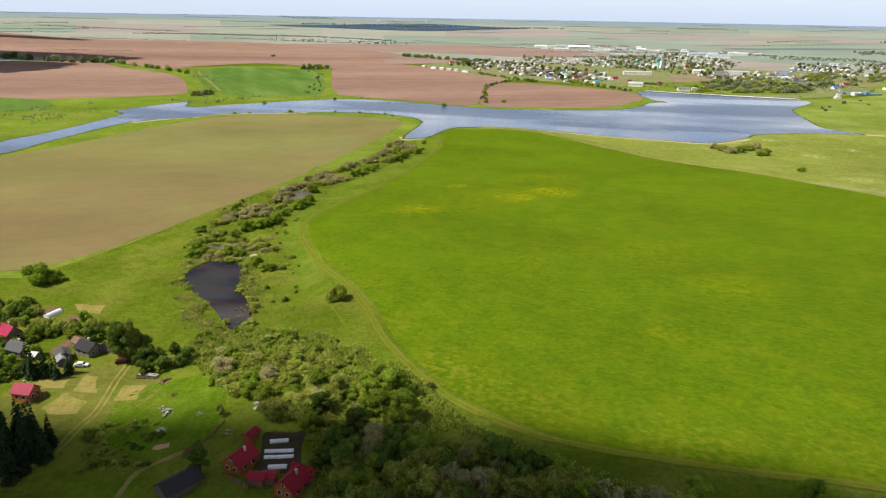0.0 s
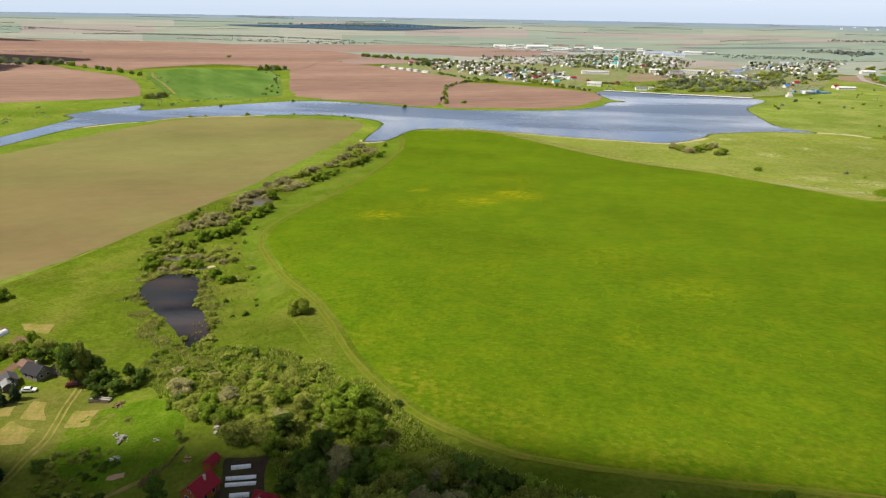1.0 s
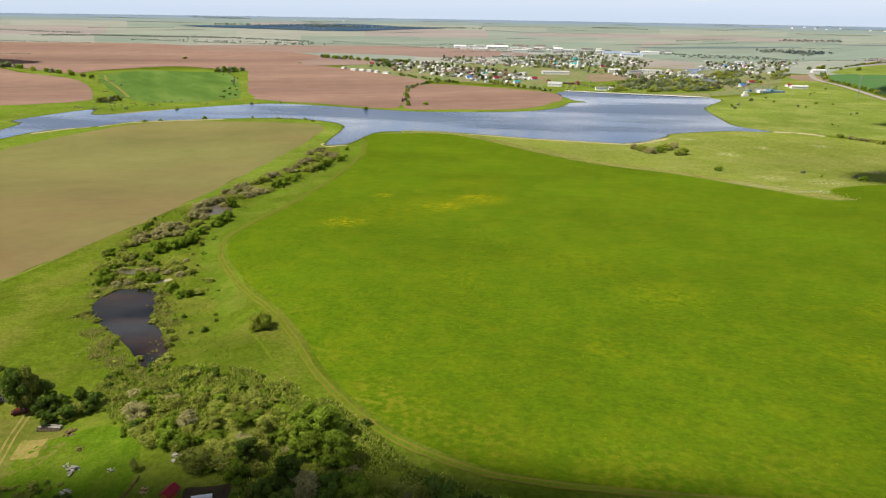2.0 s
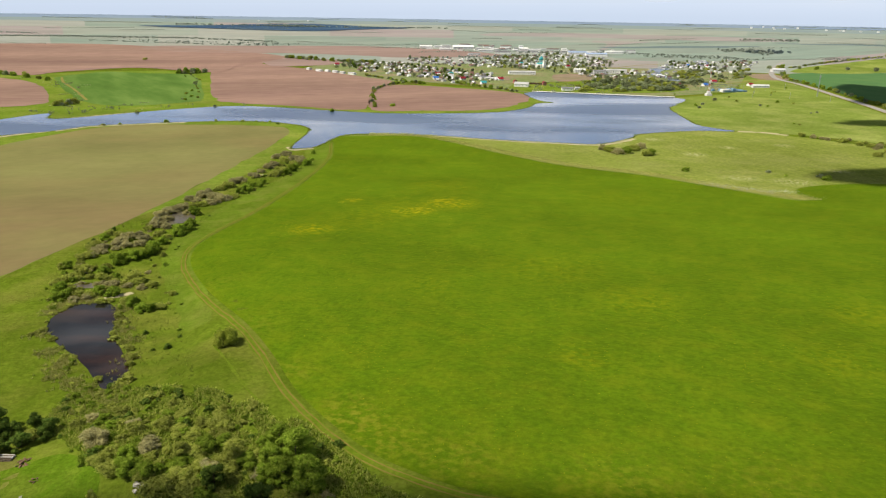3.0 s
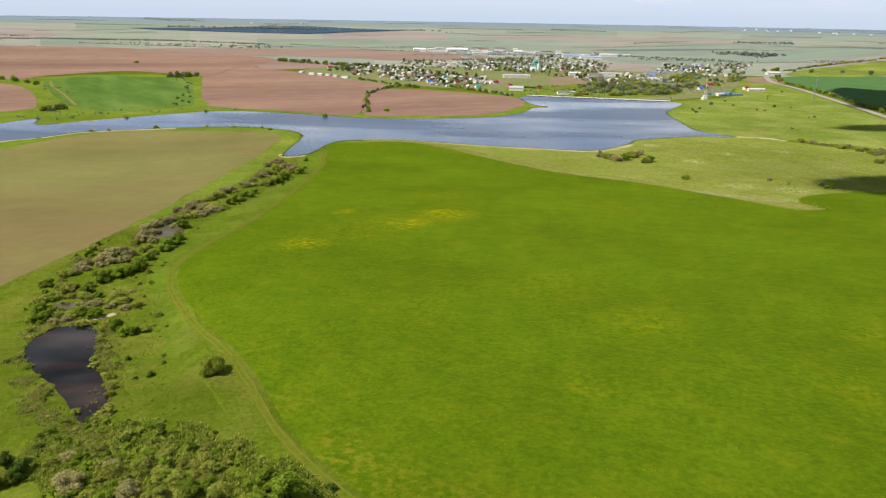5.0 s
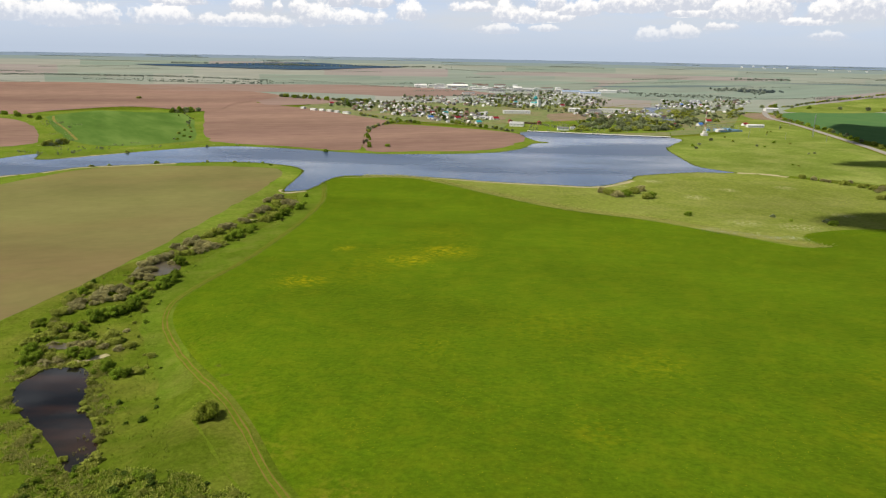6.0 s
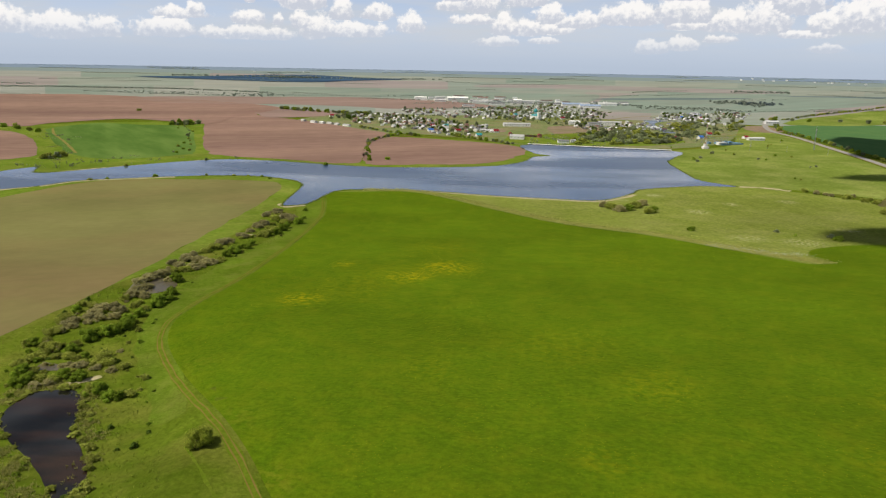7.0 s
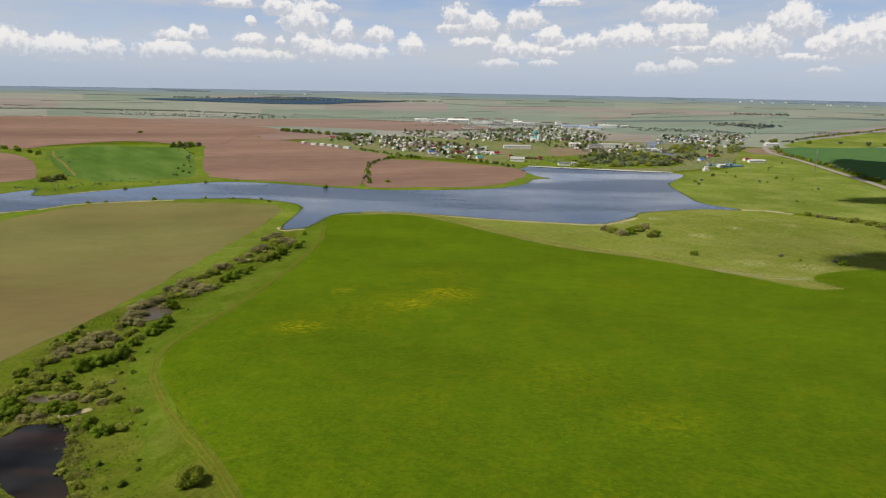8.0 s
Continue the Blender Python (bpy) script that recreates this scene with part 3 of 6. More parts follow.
rng = random.Random(11)
BUSH = [tree_proto("green_bush", rng, 4.6, 6, 0.12, LEAF, 2200, 0.20, "bright green leafy bush on the grass", "bush", 3, "bushes along the gully") for _ in range(3)]
WILLOW = [tree_proto("grey_willow", rng, 3.9, 6, 0.08, LEAF_GREY, 3600, 0.13, "grey-brown willow shrub hardly in leaf", "willow shrub", 5, "willows in the gully", 2.6, 0.45) for _ in range(3)]
OLIVE = [tree_proto("willow_shrub", rng, 3.6, 6, 0.08, LEAF_OLIVE, 3000, 0.16, "olive green willow shrub coming into leaf", "willow shrub", 5, "willows in the gully", 1.7, 0.55) for _ in range(3)]
DARKBUSH = [tree_proto("dark_bush", rng, 5, 6, 0.1, LEAF_DARK, 1400, 0.21, "dark green dense garden bush", "bush", 3, "garden bushes") for _ in range(2)]
TREE = [tree_proto("broadleaf_tree", rng, 13, 9, 0.22, m, 3000, 0.28, "tall broadleaf tree in fresh leaf", "tree", 1, "trees by the gardens") for m in (LEAF, LEAF_DARK, LEAF_OLIVE)]
SPRUCE = [spruce_proto(rng, 11, 5.2) for _ in range(2)]
SPROUT = [tree_proto("low_shrub", rng, 1.5, 2, 0.05, m, 260, 0.17, "low leafy shrub in the rough grass", "shrub", 3, "low shrubs in the grass") for m in (LEAF_DARK, LEAF, LEAF_OLIVE)]
VILLAGE_TREE = [tree_proto("village_tree", rng, h, 9, 0.15, m, 420, 0.75, "green tree between the village houses", "tree", 1, "village trees") for h, m in ((11, LEAF_HAZED), (9, LEAF_HAZED), (8, LEAF_HAZED), (7, LEAF_OLIVE))]
GARDEN_TREE = [tree_proto("garden_tree", rng, h, 9, 0.12, m, 420, 0.75, "green tree in a village garden", "tree", 1, "village garden trees") for h, m in ((8, LEAF_HAZED), (7, LEAF_HAZED), (9, LEAF_DARK))]
GROVE_TREE = [tree_proto("grove_tree", rng, h, 9, 0.1, m, 420, 0.75, "green tree of the grove below the dam", "tree", 1, "grove trees") for h, m in ((8, LEAF_HAZED), (7, LEAF_HAZED), (8, LEAF_OLIVE))]


WHITE_PETAL = leafy("white_petal", (0.55, 0.55, 0.45), (0.75, 0.74, 0.66))
# ---- gully and pond ----
GREEN_LOWER = [(-19, 639, 4.2), (-19, 608, 3.0), (-23, 588, 6.8), (-31, 573, 5.7), (-32, 563, 6.5), (-36, 552, 6.3), (-51, 516, 5.1), (-55, 505, 4.1), (-52, 504, 5.0), (-58, 496, 6.5),
               (-60, 489, 7.2), (-63, 481, 5.5), (-79, 419, 6.2), (-77, 395, 5.2), (-78, 386, 5.7), (-79, 380, 6.9), (-81, 376, 5.0), (-114, 374, 4.4), (-85, 366, 4.9), (-87, 357, 5.9),
               (-89, 353, 6.5), (-92, 349, 5.8)]
GREEN_UPPER = [(-98, 346, 5.2), (-95, 345, 5.8), (-99, 342, 6.4), (-121, 338, 4.7), (-103, 329, 5.0), (-95, 323, 3.3), (-114, 308, 5.9), (-108, 301, 4.7), (-97, 301, 4.6), (-90, 299, 5.1),
               (-93, 298, 3.0), (-110, 297, 5.2), (-79, 287, 5.3), (-73, 282, 3.8), (-75, 281, 4.7), (-157, 268, 5.8), (-154, 268, 2.9), (-160, 266, 11.5), (-37.5, 236, 7.6), (-54, 176, 4.8),
               (-51, 171, 6.1)]
GREY_LOWER = [(-41, 632, 8.4), (-49, 619, 8.2), (-33, 609, 9.0), (-28, 598, 9.9), (-48, 585, 7.7), (-52, 577, 7.6), (-56, 560, 5.5), (-62, 547, 4.5), (-58, 541, 6.2), (-67, 523, 7.8),
              (-71, 518, 6.9), (-83, 484, 5.6), (-84, 472, 7.8), (-77, 468, 7.0), (-68, 463, 6.1), (-90, 462, 5.4), (-71, 460, 7.6), (-85, 455, 6.0), (-73, 453, 5.2), (-77, 451, 5.2),
              (-90, 436, 6.5), (-92, 430, 6.4), (-95, 424, 7.1)]
GREY_UPPER = [(-84, 422, 4.9), (-98, 419, 6.3), (-92, 407, 6.1), (-95, 402, 6.0), (-95, 394, 5.9), (-90, 393, 5.2), (-100, 376, 5.7), (-104, 376, 6.3), (-96, 372, 5.6), (-106, 370, 6.2),
              (-107, 366, 5.6), (-96, 365, 4.9), (-102, 364, 5.5), (-112, 362, 4.9), (-106, 360, 3.7), (-114, 358, 5.5), (-111, 356, 4.2), (-99, 314, 3.7), (-94, 313, 4.2), (-96, 311, 4.7),
              (-88, 309, 3.6), (-100, 297, 4.1), (-104, 295, 4.1)]
OLIVE_LOWER = [(-41, 605, 7.0), (-34, 588, 6.8), (-43, 568, 5.6), (-40, 558, 7.4), (-43, 545, 8.1), (-47, 544, 6.3), (-71, 506, 5.9), (-74, 502, 6.6), (-76, 495, 5.7), (-64, 469, 4.6),
               (-80, 445, 5.9), (-86, 442, 5.1), (-97, 389, 4.5), (-90, 383, 3.8), (-115, 383, 4.5), (-110, 380, 4.5), (-91, 378, 4.4), (-85, 374, 4.3), (-117, 367, 4.4), (-117, 361, 4.9),
               (-116, 352, 5.4), (-117, 349, 4.8), (-116, 342, 4.1), (-123, 339, 4.1), (-116, 337, 4.1)]
OLIVE_UPPER = [(-112, 335, 4.6), (-109, 335, 4.0), (-103, 335, 4.5), (-113, 330, 4.0), (-114, 325, 4.5), (-103, 324, 4.4), (-107, 324, 3.9), (-116, 323, 4.5), (-99, 322, 3.8), (-87, 321, 5.4),
               (-118, 320, 4.4), (-89, 320, 3.8), (-120, 319, 3.9), (-84, 314, 4.7), (-87, 312, 3.7), (-110, 311, 4.3), (-78, 308, 4.1), (-104, 302, 4.7), (-99, 299, 4.6), (-82, 290, 5.4),
               (-70, 284, 4.3), (-84, 197, 5.0), (-48, 168, 5.3), (-43, 163, 7.6), (-37, 162, 7.5)]
DARK_BUSHES = [(-84, 202, 4.3), (-80, 199, 5.4), (-90, 198, 5.9), (-93, 197, 5.9), (-80, 195, 3.7), (-85, 193, 5.4), (-89, 191, 5.0)]
ROUND_BUSH = [tree_proto("round_bush", random.Random(3), 4.4, 7, 0.05, LEAF_ROUND, 3400, 0.2, "round yellow-green willow bush alone beside the track", "bush", 5, "", 1.2, 0.7)]
rng = random.Random(5)
for kinds, spots, tall in ((BUSH, GREEN_LOWER + GREEN_UPPER[:18] + GREEN_UPPER[19:], 1.0), (WILLOW, GREY_LOWER + GREY_UPPER, 0.8), (OLIVE, OLIVE_LOWER + OLIVE_UPPER, 0.9), (DARKBUSH, DARK_BUSHES, 1.1)):
    for x, y, wide in spots:
        plant(kinds, rng, x, y, wide * (1.08 if y > 200 and wide < 8.2 else 1.0), tall * 0.9)
plant(ROUND_BUSH, rng, -37.5, 236, 6.8, 1.25)


def within(rng, loop):
    x0, x1, y0, y1 = min(p[0] for p in loop), max(p[0] for p in loop), min(p[1] for p in loop), max(p[1] for p in loop)
    while True:
        x, y = rng.uniform(x0, x1), rng.uniform(y0, y1)
        if inside(x, y, loop):
            return x, y


def spaced(rng, loop, count, gap, clear=()):
    """Random spots in a loop, none nearer to another than gap, and none in a clear circle (x, y, radius)."""
    spots = []
    for _ in range(count * 12):
        if len(spots) == count:
            break
        x, y = within(rng, loop)
        if all((x - a) ** 2 + (y - b) ** 2 > gap * gap for a, b in spots) and all((x - a) ** 2 + (y - b) ** 2 > r * r for a, b, r in clear):
            spots.append((x, y))
    return spots


THICKET = [(-81, 213), (-62, 206), (-40, 190), (-22, 183), (-9, 166), (-6, 155), (6, 145), (22, 137), (40, 126), (60, 100), (-27, 100), (-29, 146), (-34, 157), (-44, 163), (-58, 172), (-68, 189)]
YARD = [(-38, 148, 8), (-32, 136, 8), (-47, 144, 9), (-48, 166, 3), (-22, 160, 3)]
for x, y in spaced(rng, THICKET, 215, 2.5, YARD):
    # under the cloud, dark leaf colours are favoured to deepen its shade
    deep = y < 152
    kinds = rng.choices((BUSH, OLIVE, DARKBUSH, WILLOW), (1, 3, 6, 1) if deep else (3, 6, 0, 2))[0]
    wide = rng.uniform(3.6, 7.6) if deep else rng.uniform(2.4, 4.6 if y > 188 else 6.6)
    plant(kinds, rng, x, y, wide, rng.uniform(0.8, 1.15) if deep else rng.uniform(0.6, 0.95))
for x, y, wide, tall in ((-13, 168, 9.5, 0.8), (-17, 176, 7, 0.7), (-10, 159, 9, 0.8), (-15, 163, 7, 0.8), (-19, 167, 7, 0.75)):
    plant(TREE[:1], rng, x, y, wide, tall)
for x, y, wide, tall in ((-56, 141, 5, 1.1), (-58, 163, 2.6, 1.2), (-31, 163, 6, 0.9), (-28, 171, 5, 0.9), (-20, 153, 7, 0.9), (-26, 149, 5, 0.9), (-40, 174, 5, 0.8)):
    plant(TREE[1:], rng, x, y, wide, tall)
for x, y, wide, tall in ((-101, 200, 8.5, 1.25), (-99, 199, 10, 1.1), (-97, 204, 8, 1.0), (-97, 201, 9, 1.35), (-104, 203, 6, 1.1), (-94, 203, 6, 1.0)):
    plant(TREE, rng, x, y, wide * 0.8, tall * 1.1)
for x, y, wide in ((-4, 129, 8), (3, 131, 7), (9, 128, 8), (19, 128, 7), (26, 127, 8), (13, 125, 7), (-10, 134, 7), (0, 138, 5), (35, 125, 7), (44, 124, 7), (50, 122, 6), (-16, 128, 8), (-21, 140, 6)):
    plant(OLIVE + WILLOW, rng, x, y, wide, 1.15)
plant(BUSH, rng, 55, 128, 6, 1.2)
plant(BUSH, rng, 79, 127, 6, 1.1)
for x, y, wide in ((-121, 187, 5), (-118, 188, 4.5), (-116, 188, 4), (-114, 187, 3.5), (-110, 155, 5), (-104, 153, 5.5), (-103, 156, 5), (-103, 148, 5), (-101, 158, 4.5), (-113, 158, 5), (-106, 160, 5), (-112, 163, 5), (-108, 149, 5), (-116, 152, 5), (-111, 151, 6), (-107, 157, 6), (-115, 160, 6), (-119, 156, 6), (-100, 153, 5.5), (-109, 162, 5), (-104, 145, 6), (-120, 150, 6.5), (-112, 146, 6), (-124, 190, 5), (-112, 190, 4)):
    plant(SPRUCE, rng, x, y, wide)
ORCHARD = [(-168, 240), (-150, 241), (-144, 229), (-134, 223), (-126, 230), (-114, 222), (-109, 213), (-121, 210), (-129, 216), (-136, 209), (-150, 206)]
for x, y in spaced(rng, ORCHARD, 60, 3.0, [(-132, 229, 3), (-140, 233, 5), (-125, 209, 4)]):
    plant(rng.choice((BUSH, OLIVE, OLIVE, DARKBUSH)), rng, x, y, rng.uniform(3, 5.5), rng.uniform(0.9, 1.2))
for x, y in spaced(rng, [(-150, 206), (-136, 207), (-122, 196), (-122, 184), (-150, 180)], 26, 3.2, [(-134, 203, 5), (-119, 178, 5)]):
    plant(rng.choice((BUSH, DARKBUSH, OLIVE)), rng, x, y, rng.uniform(3, 5), 1.0)
GARDEN = [(-95, 164), (-79, 168), (-70, 160), (-71, 147), (-88, 148)]
for x, y in spaced(rng, GARDEN, 42, 1.7, [(-71, 155, 4)]):
    plant(rng.choice((SPROUT, OLIVE, SPROUT)), rng, x, y, rng.uniform(1.2, 3.0), rng.uniform(0.5, 0.8))
BANK = [(-128, 300), (-128, 345), (-118, 395), (-99, 440), (-84, 480), (-60, 530), (-48, 600), (-30, 640), (-18, 600), (-30, 540), (-48, 490), (-66, 430), (-74, 380), (-76, 330), (-60, 290), (-50, 240), (-42, 205), (-58, 210), (-66, 240), (-76, 262), (-88, 296), (-108, 296)]
for x, y, wide in OLIVE_LOWER + OLIVE_UPPER[:-4] + GREY_LOWER + GREY_UPPER:
    for _ in range(1):
        a, b = x + rng.gauss(0, 3.2), y + rng.gauss(0, 6.0)
        if not inside(a, b, POND):
            plant(rng.choice((OLIVE, OLIVE, WILLOW, SPROUT)), rng, a, b, rng.uniform(1.8, 4.2), rng.uniform(0.6, 0.9))
for x, y in spaced(rng, BANK, 90, 3.5):
    plant(SPROUT, rng, x, y, rng.uniform(1.0, 2.6), rng.uniform(0.6, 1.1))


ROUGH = [(-84, 208), (-82, 229), (-68, 227), (-47, 207), (-31, 201), (-15, 185), (-1, 176), (5, 157), (-40, 166), (-64, 175)]
for x, y in spaced(rng, ROUGH, 190, 1.8, YARD):
    plant(rng.choice((OLIVE, SPROUT, SPROUT, BUSH)), rng, x, y, rng.uniform(1.0, 3.0), rng.uniform(0.6, 1.0))


def scatter(name, spots, rng, tall, wide, material, label, category, blades=3, lift=0.0, flat=False):
    """Many small plants that nobody could count, in one mesh."""
    verts, faces = [], []
    for x, y in spots:
        z = ground_z(x, y) + lift
        for _ in range(blades):
            q, h, w = rng.uniform(0, 6.28), tall * rng.uniform(0.5, 1.2), wide * rng.uniform(0.5, 1.2)
            c, s, k = math.cos(q), math.sin(q), len(verts)
            ox, oy = x + rng.gauss(0, wide * 0.6), y + rng.gauss(0, wide * 0.6)
            if flat:
                t = rng.uniform(-0.3, 0.3)
                verts += [(ox + c * w, oy + s * w, z + h + t * w), (ox - s * w, oy + c * w, z + h), (ox - c * w, oy - s * w, z + h - t * w), (ox + s * w, oy - c * w, z + h)]
            else:
                lx, ly = rng.gauss(0, h * 0.6), rng.gauss(0, h * 0.6)
                verts += [(ox - c * w / 2, oy - s * w / 2, z), (ox + c * w / 2, oy + s * w / 2, z), (ox + c * w / 3 + lx, oy + s * w / 3 + ly, z + h), (ox - c * w / 3 + lx, oy - s * w / 3 + ly, z + h)]
            faces.append((k, k + 1, k + 2, k + 3))
    return tagged(new(name, mesh_of(name, verts, faces, material)), label, category, kind="stuff")


def round_spots(rng, centre, radius, count, squash=1.0):
    return [(centre[0] + rng.gauss(0, radius * 0.5), centre[1] + rng.gauss(0, radius * 0.5 * squash)) for _ in range(count)]


REED_BEDS = [(-109, 285), (-105, 265), (-97, 249), (-91, 239), (-90, 232), (-89, 241), (-83, 227), (-77, 222), (-72, 218), (-70, 224), (-71, 231), (-71, 242), (-73, 256), (-78, 265), (-81, 274), (-84, 284), (-96, 295), (-103, 294), (-78, 211), (-67, 212), (-69, 206), (-84, 288), (-108, 291)]
for x, y in REED_BEDS:
    for a, b in round_spots(rng, (x, y), 4.0, 2):
        if inside(a, b, POND):
            continue
        plant(SPROUT[1:], rng, a, b, rng.uniform(1.2, 2.8), 0.7)
for p in rounded(POND, True, 3):
    a, b = p.x + rng.gauss(0, 1.6), p.y + rng.gauss(0, 1.6)
    if not inside(a, b, POND) and rng.random() < 0.85:
        plant(rng.choice((OLIVE, OLIVE, SPROUT[2:])), rng, a, b, rng.uniform(1.6, 3.6), rng.uniform(0.5, 0.8))
spots = [p for c in REED_BEDS for p in round_spots(rng, c, 4.2, 120)]
spots = [p for p in spots if not inside(p[0], p[1], POND) or rng.random() < 0.12]
scatter("reeds", spots, rng, 0.75, 0.2, REED, "pale dry reeds round the pond", "reeds", 5)
spots = [within(rng, BANK) for _ in range(3500)] + [within(rng, THICKET) for _ in range(3500)]
spots = [p for p in spots if not inside(p[0], p[1], POND)]
scatter("rough_grass", spots, rng, 0.4, 0.2, BLADE, "tufts of rough grass and nettles", "grass")

# ---- low scrub between the bushes of the thicket ----
SCRUB = [(-84, 206), (-80, 224), (-66, 222), (-46, 210), (-30, 202), (-12, 186), (-2, 172), (8, 156), (24, 142), (46, 130), (60, 112), (-27, 100), (-28, 140), (-34, 158), (-46, 166), (-60, 174)]
spots = [p for p in (within(rng, SCRUB) for _ in range(26000)) if noise.noise((p[0] / 7, p[1] / 7, 4.0)) > -0.22 and not inside(p[0], p[1], POND)]
scatter("scrub", spots[::2], rng, 0.8, 0.34, LEAF_OLIVE, "low tangled scrub between the bushes", "scrub")
scatter("nettles", spots[1::2], rng, 0.7, 0.3, NETTLE, "green nettles and brambles between the bushes", "scrub")

# ---- dandelions in the crop ----
spots = []
for x, y, radius, count in ((9, 452, 7, 900), (42, 420, 15, 1900), (50, 408, 15, 1200), (69, 436, 19, 2000), (76, 424, 16, 600), (72, 495, 18, 350), (-16, 379, 14, 800), (-26, 384, 12, 400), (-8, 373, 12, 400), (38, 467, 22, 400), (106, 313, 16, 110),
                            (79, 298, 16, 130), (39, 309, 18, 120), (110, 258, 16, 150), (124, 246, 16, 130), (73, 217, 9, 90), (178, 438, 30, 200), (76, 348, 22, 160), (10, 420, 40, 500), (60, 460, 45, 500), (112, 312, 14, 260), (191, 232, 12, 240), (35, 281, 12, 200), (4, 221, 10, 160), (56, 244, 14, 160), (155, 199, 12, 200), (39, 237, 10, 150), (127, 196, 12, 160), (100, 342, 20, 220), (117, 251, 14, 200)):
    for a, b in round_spots(rng, (x, y), radius, 9, 1.3):
        spots += round_spots(rng, (a, b), radius * rng.uniform(0.3, 0.8), int(count * rng.uniform(0.03, 0.16)), 1.2)
spots += [within(rng, [(-55, 330), (-30, 500), (10, 690), (110, 660), (300, 420), (260, 150), (90, 140), (20, 160)]) for _ in range(9000)]
spots = [p for p in spots if inside(p[0], p[1], CROP_EDGE)]
scatter("dandelions", spots, rng, 0.05, 0.045, FLOWER, "yellow dandelions scattered in the green crop", "flowers", 4, 0.2, True)

# ---- tufts along the shores and in the meadow ----
spots = [(p.x + rng.gauss(0, 0.7), p.y + rng.gauss(0, 1.3)) for p in rounded(LAKE, True, 70)]
scatter("shore_sedge", spots, rng, 0.4, 0.8, FRINGE, "green sedge tufts along the reservoir's edge", "sedge", 3)
MEADOW_LOOP = [(20, 732), (99, 722), (155, 694), (212, 672), (298, 694), (435, 718), (500, 654), (520, 560), (460, 460), (330, 455), (292, 425), (231, 530), (140, 645), (86, 722)]
scatter("meadow_tufts", [within(rng, MEADOW_LOOP) for _ in range(3500)], rng, 0.4, 0.5, BLADE, "pale tufts of dry grass in the meadow", "grass", 2)
EDGE_LINE = rounded([(33, 733), (86, 717), (140, 634), (183, 567), (231, 519), (264, 463), (294, 416)], False, 60)
spots = [(p.x + abs(rng.gauss(0, 7)), p.y + abs(rng.gauss(0, 7))) for p in EDGE_LINE for _ in range(45)]
scatter("dry_meadow_grass", spots, rng, 0.2, 0.4, REED, "pale dry grass along the edge of the crop", "grass", 2, 0.1, True)
HAMLET = [(-124, 166), (-122, 192), (-100, 194), (-84, 190), (-82, 176), (-92, 168), (-104, 160)]
patch("dry_lawn", HAMLET, DRYGRASS, 0.04, 4, "short dry grass round the garden plots", "grass", 4, 2.0)
spots = [p for x, y in ((262, 478), (270, 468), (279, 458), (288, 448), (300, 446)) for p in round_spots(rng, (x, y), 8, 260)]
scatter("white_flowers", spots, rng, 0.3, 0.14, WHITE_PETAL, "white meadow flowers beside the crop", "flowers", 2, 0.1, True)


# ---- building kit ----
def paint(name, colour, rough=0.7, spread=0.12, size=0.8, metal=0.0):
    dark = tuple(c * 0.8 for c in colour)
    return mat(name, dark, colour, size, tuple(c * 0.62 for c in colour), 3.0, 0.35, rough, 0.15, 0.15, spread, metal, spec=0.15)


ROOF_RED = paint("crimson_metal_roof", (0.24, 0.012, 0.025), 0.55)
ROOF_MAGENTA = paint("cherry_metal_roof", (0.30, 0.012, 0.05), 0.55)
ROOF_BLACK = paint("tarred_roof", (0.035, 0.034, 0.038), 0.8)
ROOF_GREY = paint("weathered_slate_roof", (0.20, 0.20, 0.205), 0.8, 0.35)
ROOF_SLATE = paint("dark_slate_roof", (0.075, 0.075, 0.08), 0.8, 0.3)
ROOF_PALE = paint("pale_sheet_roof", (0.58, 0.58, 0.57), 0.6, 0.3)
ROOF_BROWN = paint("rusty_roof", (0.17, 0.10, 0.075), 0.7, 0.4)
ROOF_BLUE = paint("blue_metal_roof", (0.05, 0.16, 0.48), 0.5)
ROOF_PALEBLUE = paint("faded_blue_roof", (0.30, 0.38, 0.52), 0.5)
ROOF_TEAL = paint("teal_metal_roof", (0.05, 0.33, 0.36), 0.5)
WALL_ORANGE = paint("orange_varnished_timber", (0.40, 0.13, 0.035), 0.6)
WALL_TIMBER = paint("grey_old_timber", (0.20, 0.17, 0.145), 0.9, 0.3)
WALL_WHITE = paint("whitewashed_wall", (0.84, 0.83, 0.80), 0.8, 0.2)
WALL_BRICK = paint("pale_brick_wall", (0.50, 0.42, 0.36), 0.85, 0.25)
FILM = paint("white_greenhouse_film", (0.78, 0.82, 0.85), 0.4, 0.05)
GLASS = paint("dark_window_glass", (0.03, 0.04, 0.05), 0.1, 0.0)
WHITE_FRAME = paint("white_painted_frame", (0.75, 0.75, 0.73), 0.5, 0.0)
STEEL = paint("galvanised_steel", (0.45, 0.46, 0.47), 0.4, 0.1, metal=0.7)
PLANK = paint("weathered_planks", (0.20, 0.12, 0.075), 0.9, 0.3)
RUBBLE = paint("pale_rubble", (0.42, 0.39, 0.35), 0.9, 0.2, 0.5)
CONCRETE = mat("concrete", (0.55, 0.54, 0.51), (0.68, 0.66, 0.62), 1.5, (0.40, 0.38, 0.35), 12, 0.4)
TILLED = mat("tilled_earth", (0.12, 0.075, 0.05), (0.18, 0.115, 0.08), 1.2, bump=0.5, bump_size=0.4)
# dark tilled soil, its colour lowered further to deepen the cloud's shade
SHADED_SOIL = mat("shaded_dark_soil", (0.040, 0.030, 0.022), (0.070, 0.050, 0.036), 1.2, (0.05, 0.065, 0.014), 5, 0.7, bump=0.5, bump_size=0.4)
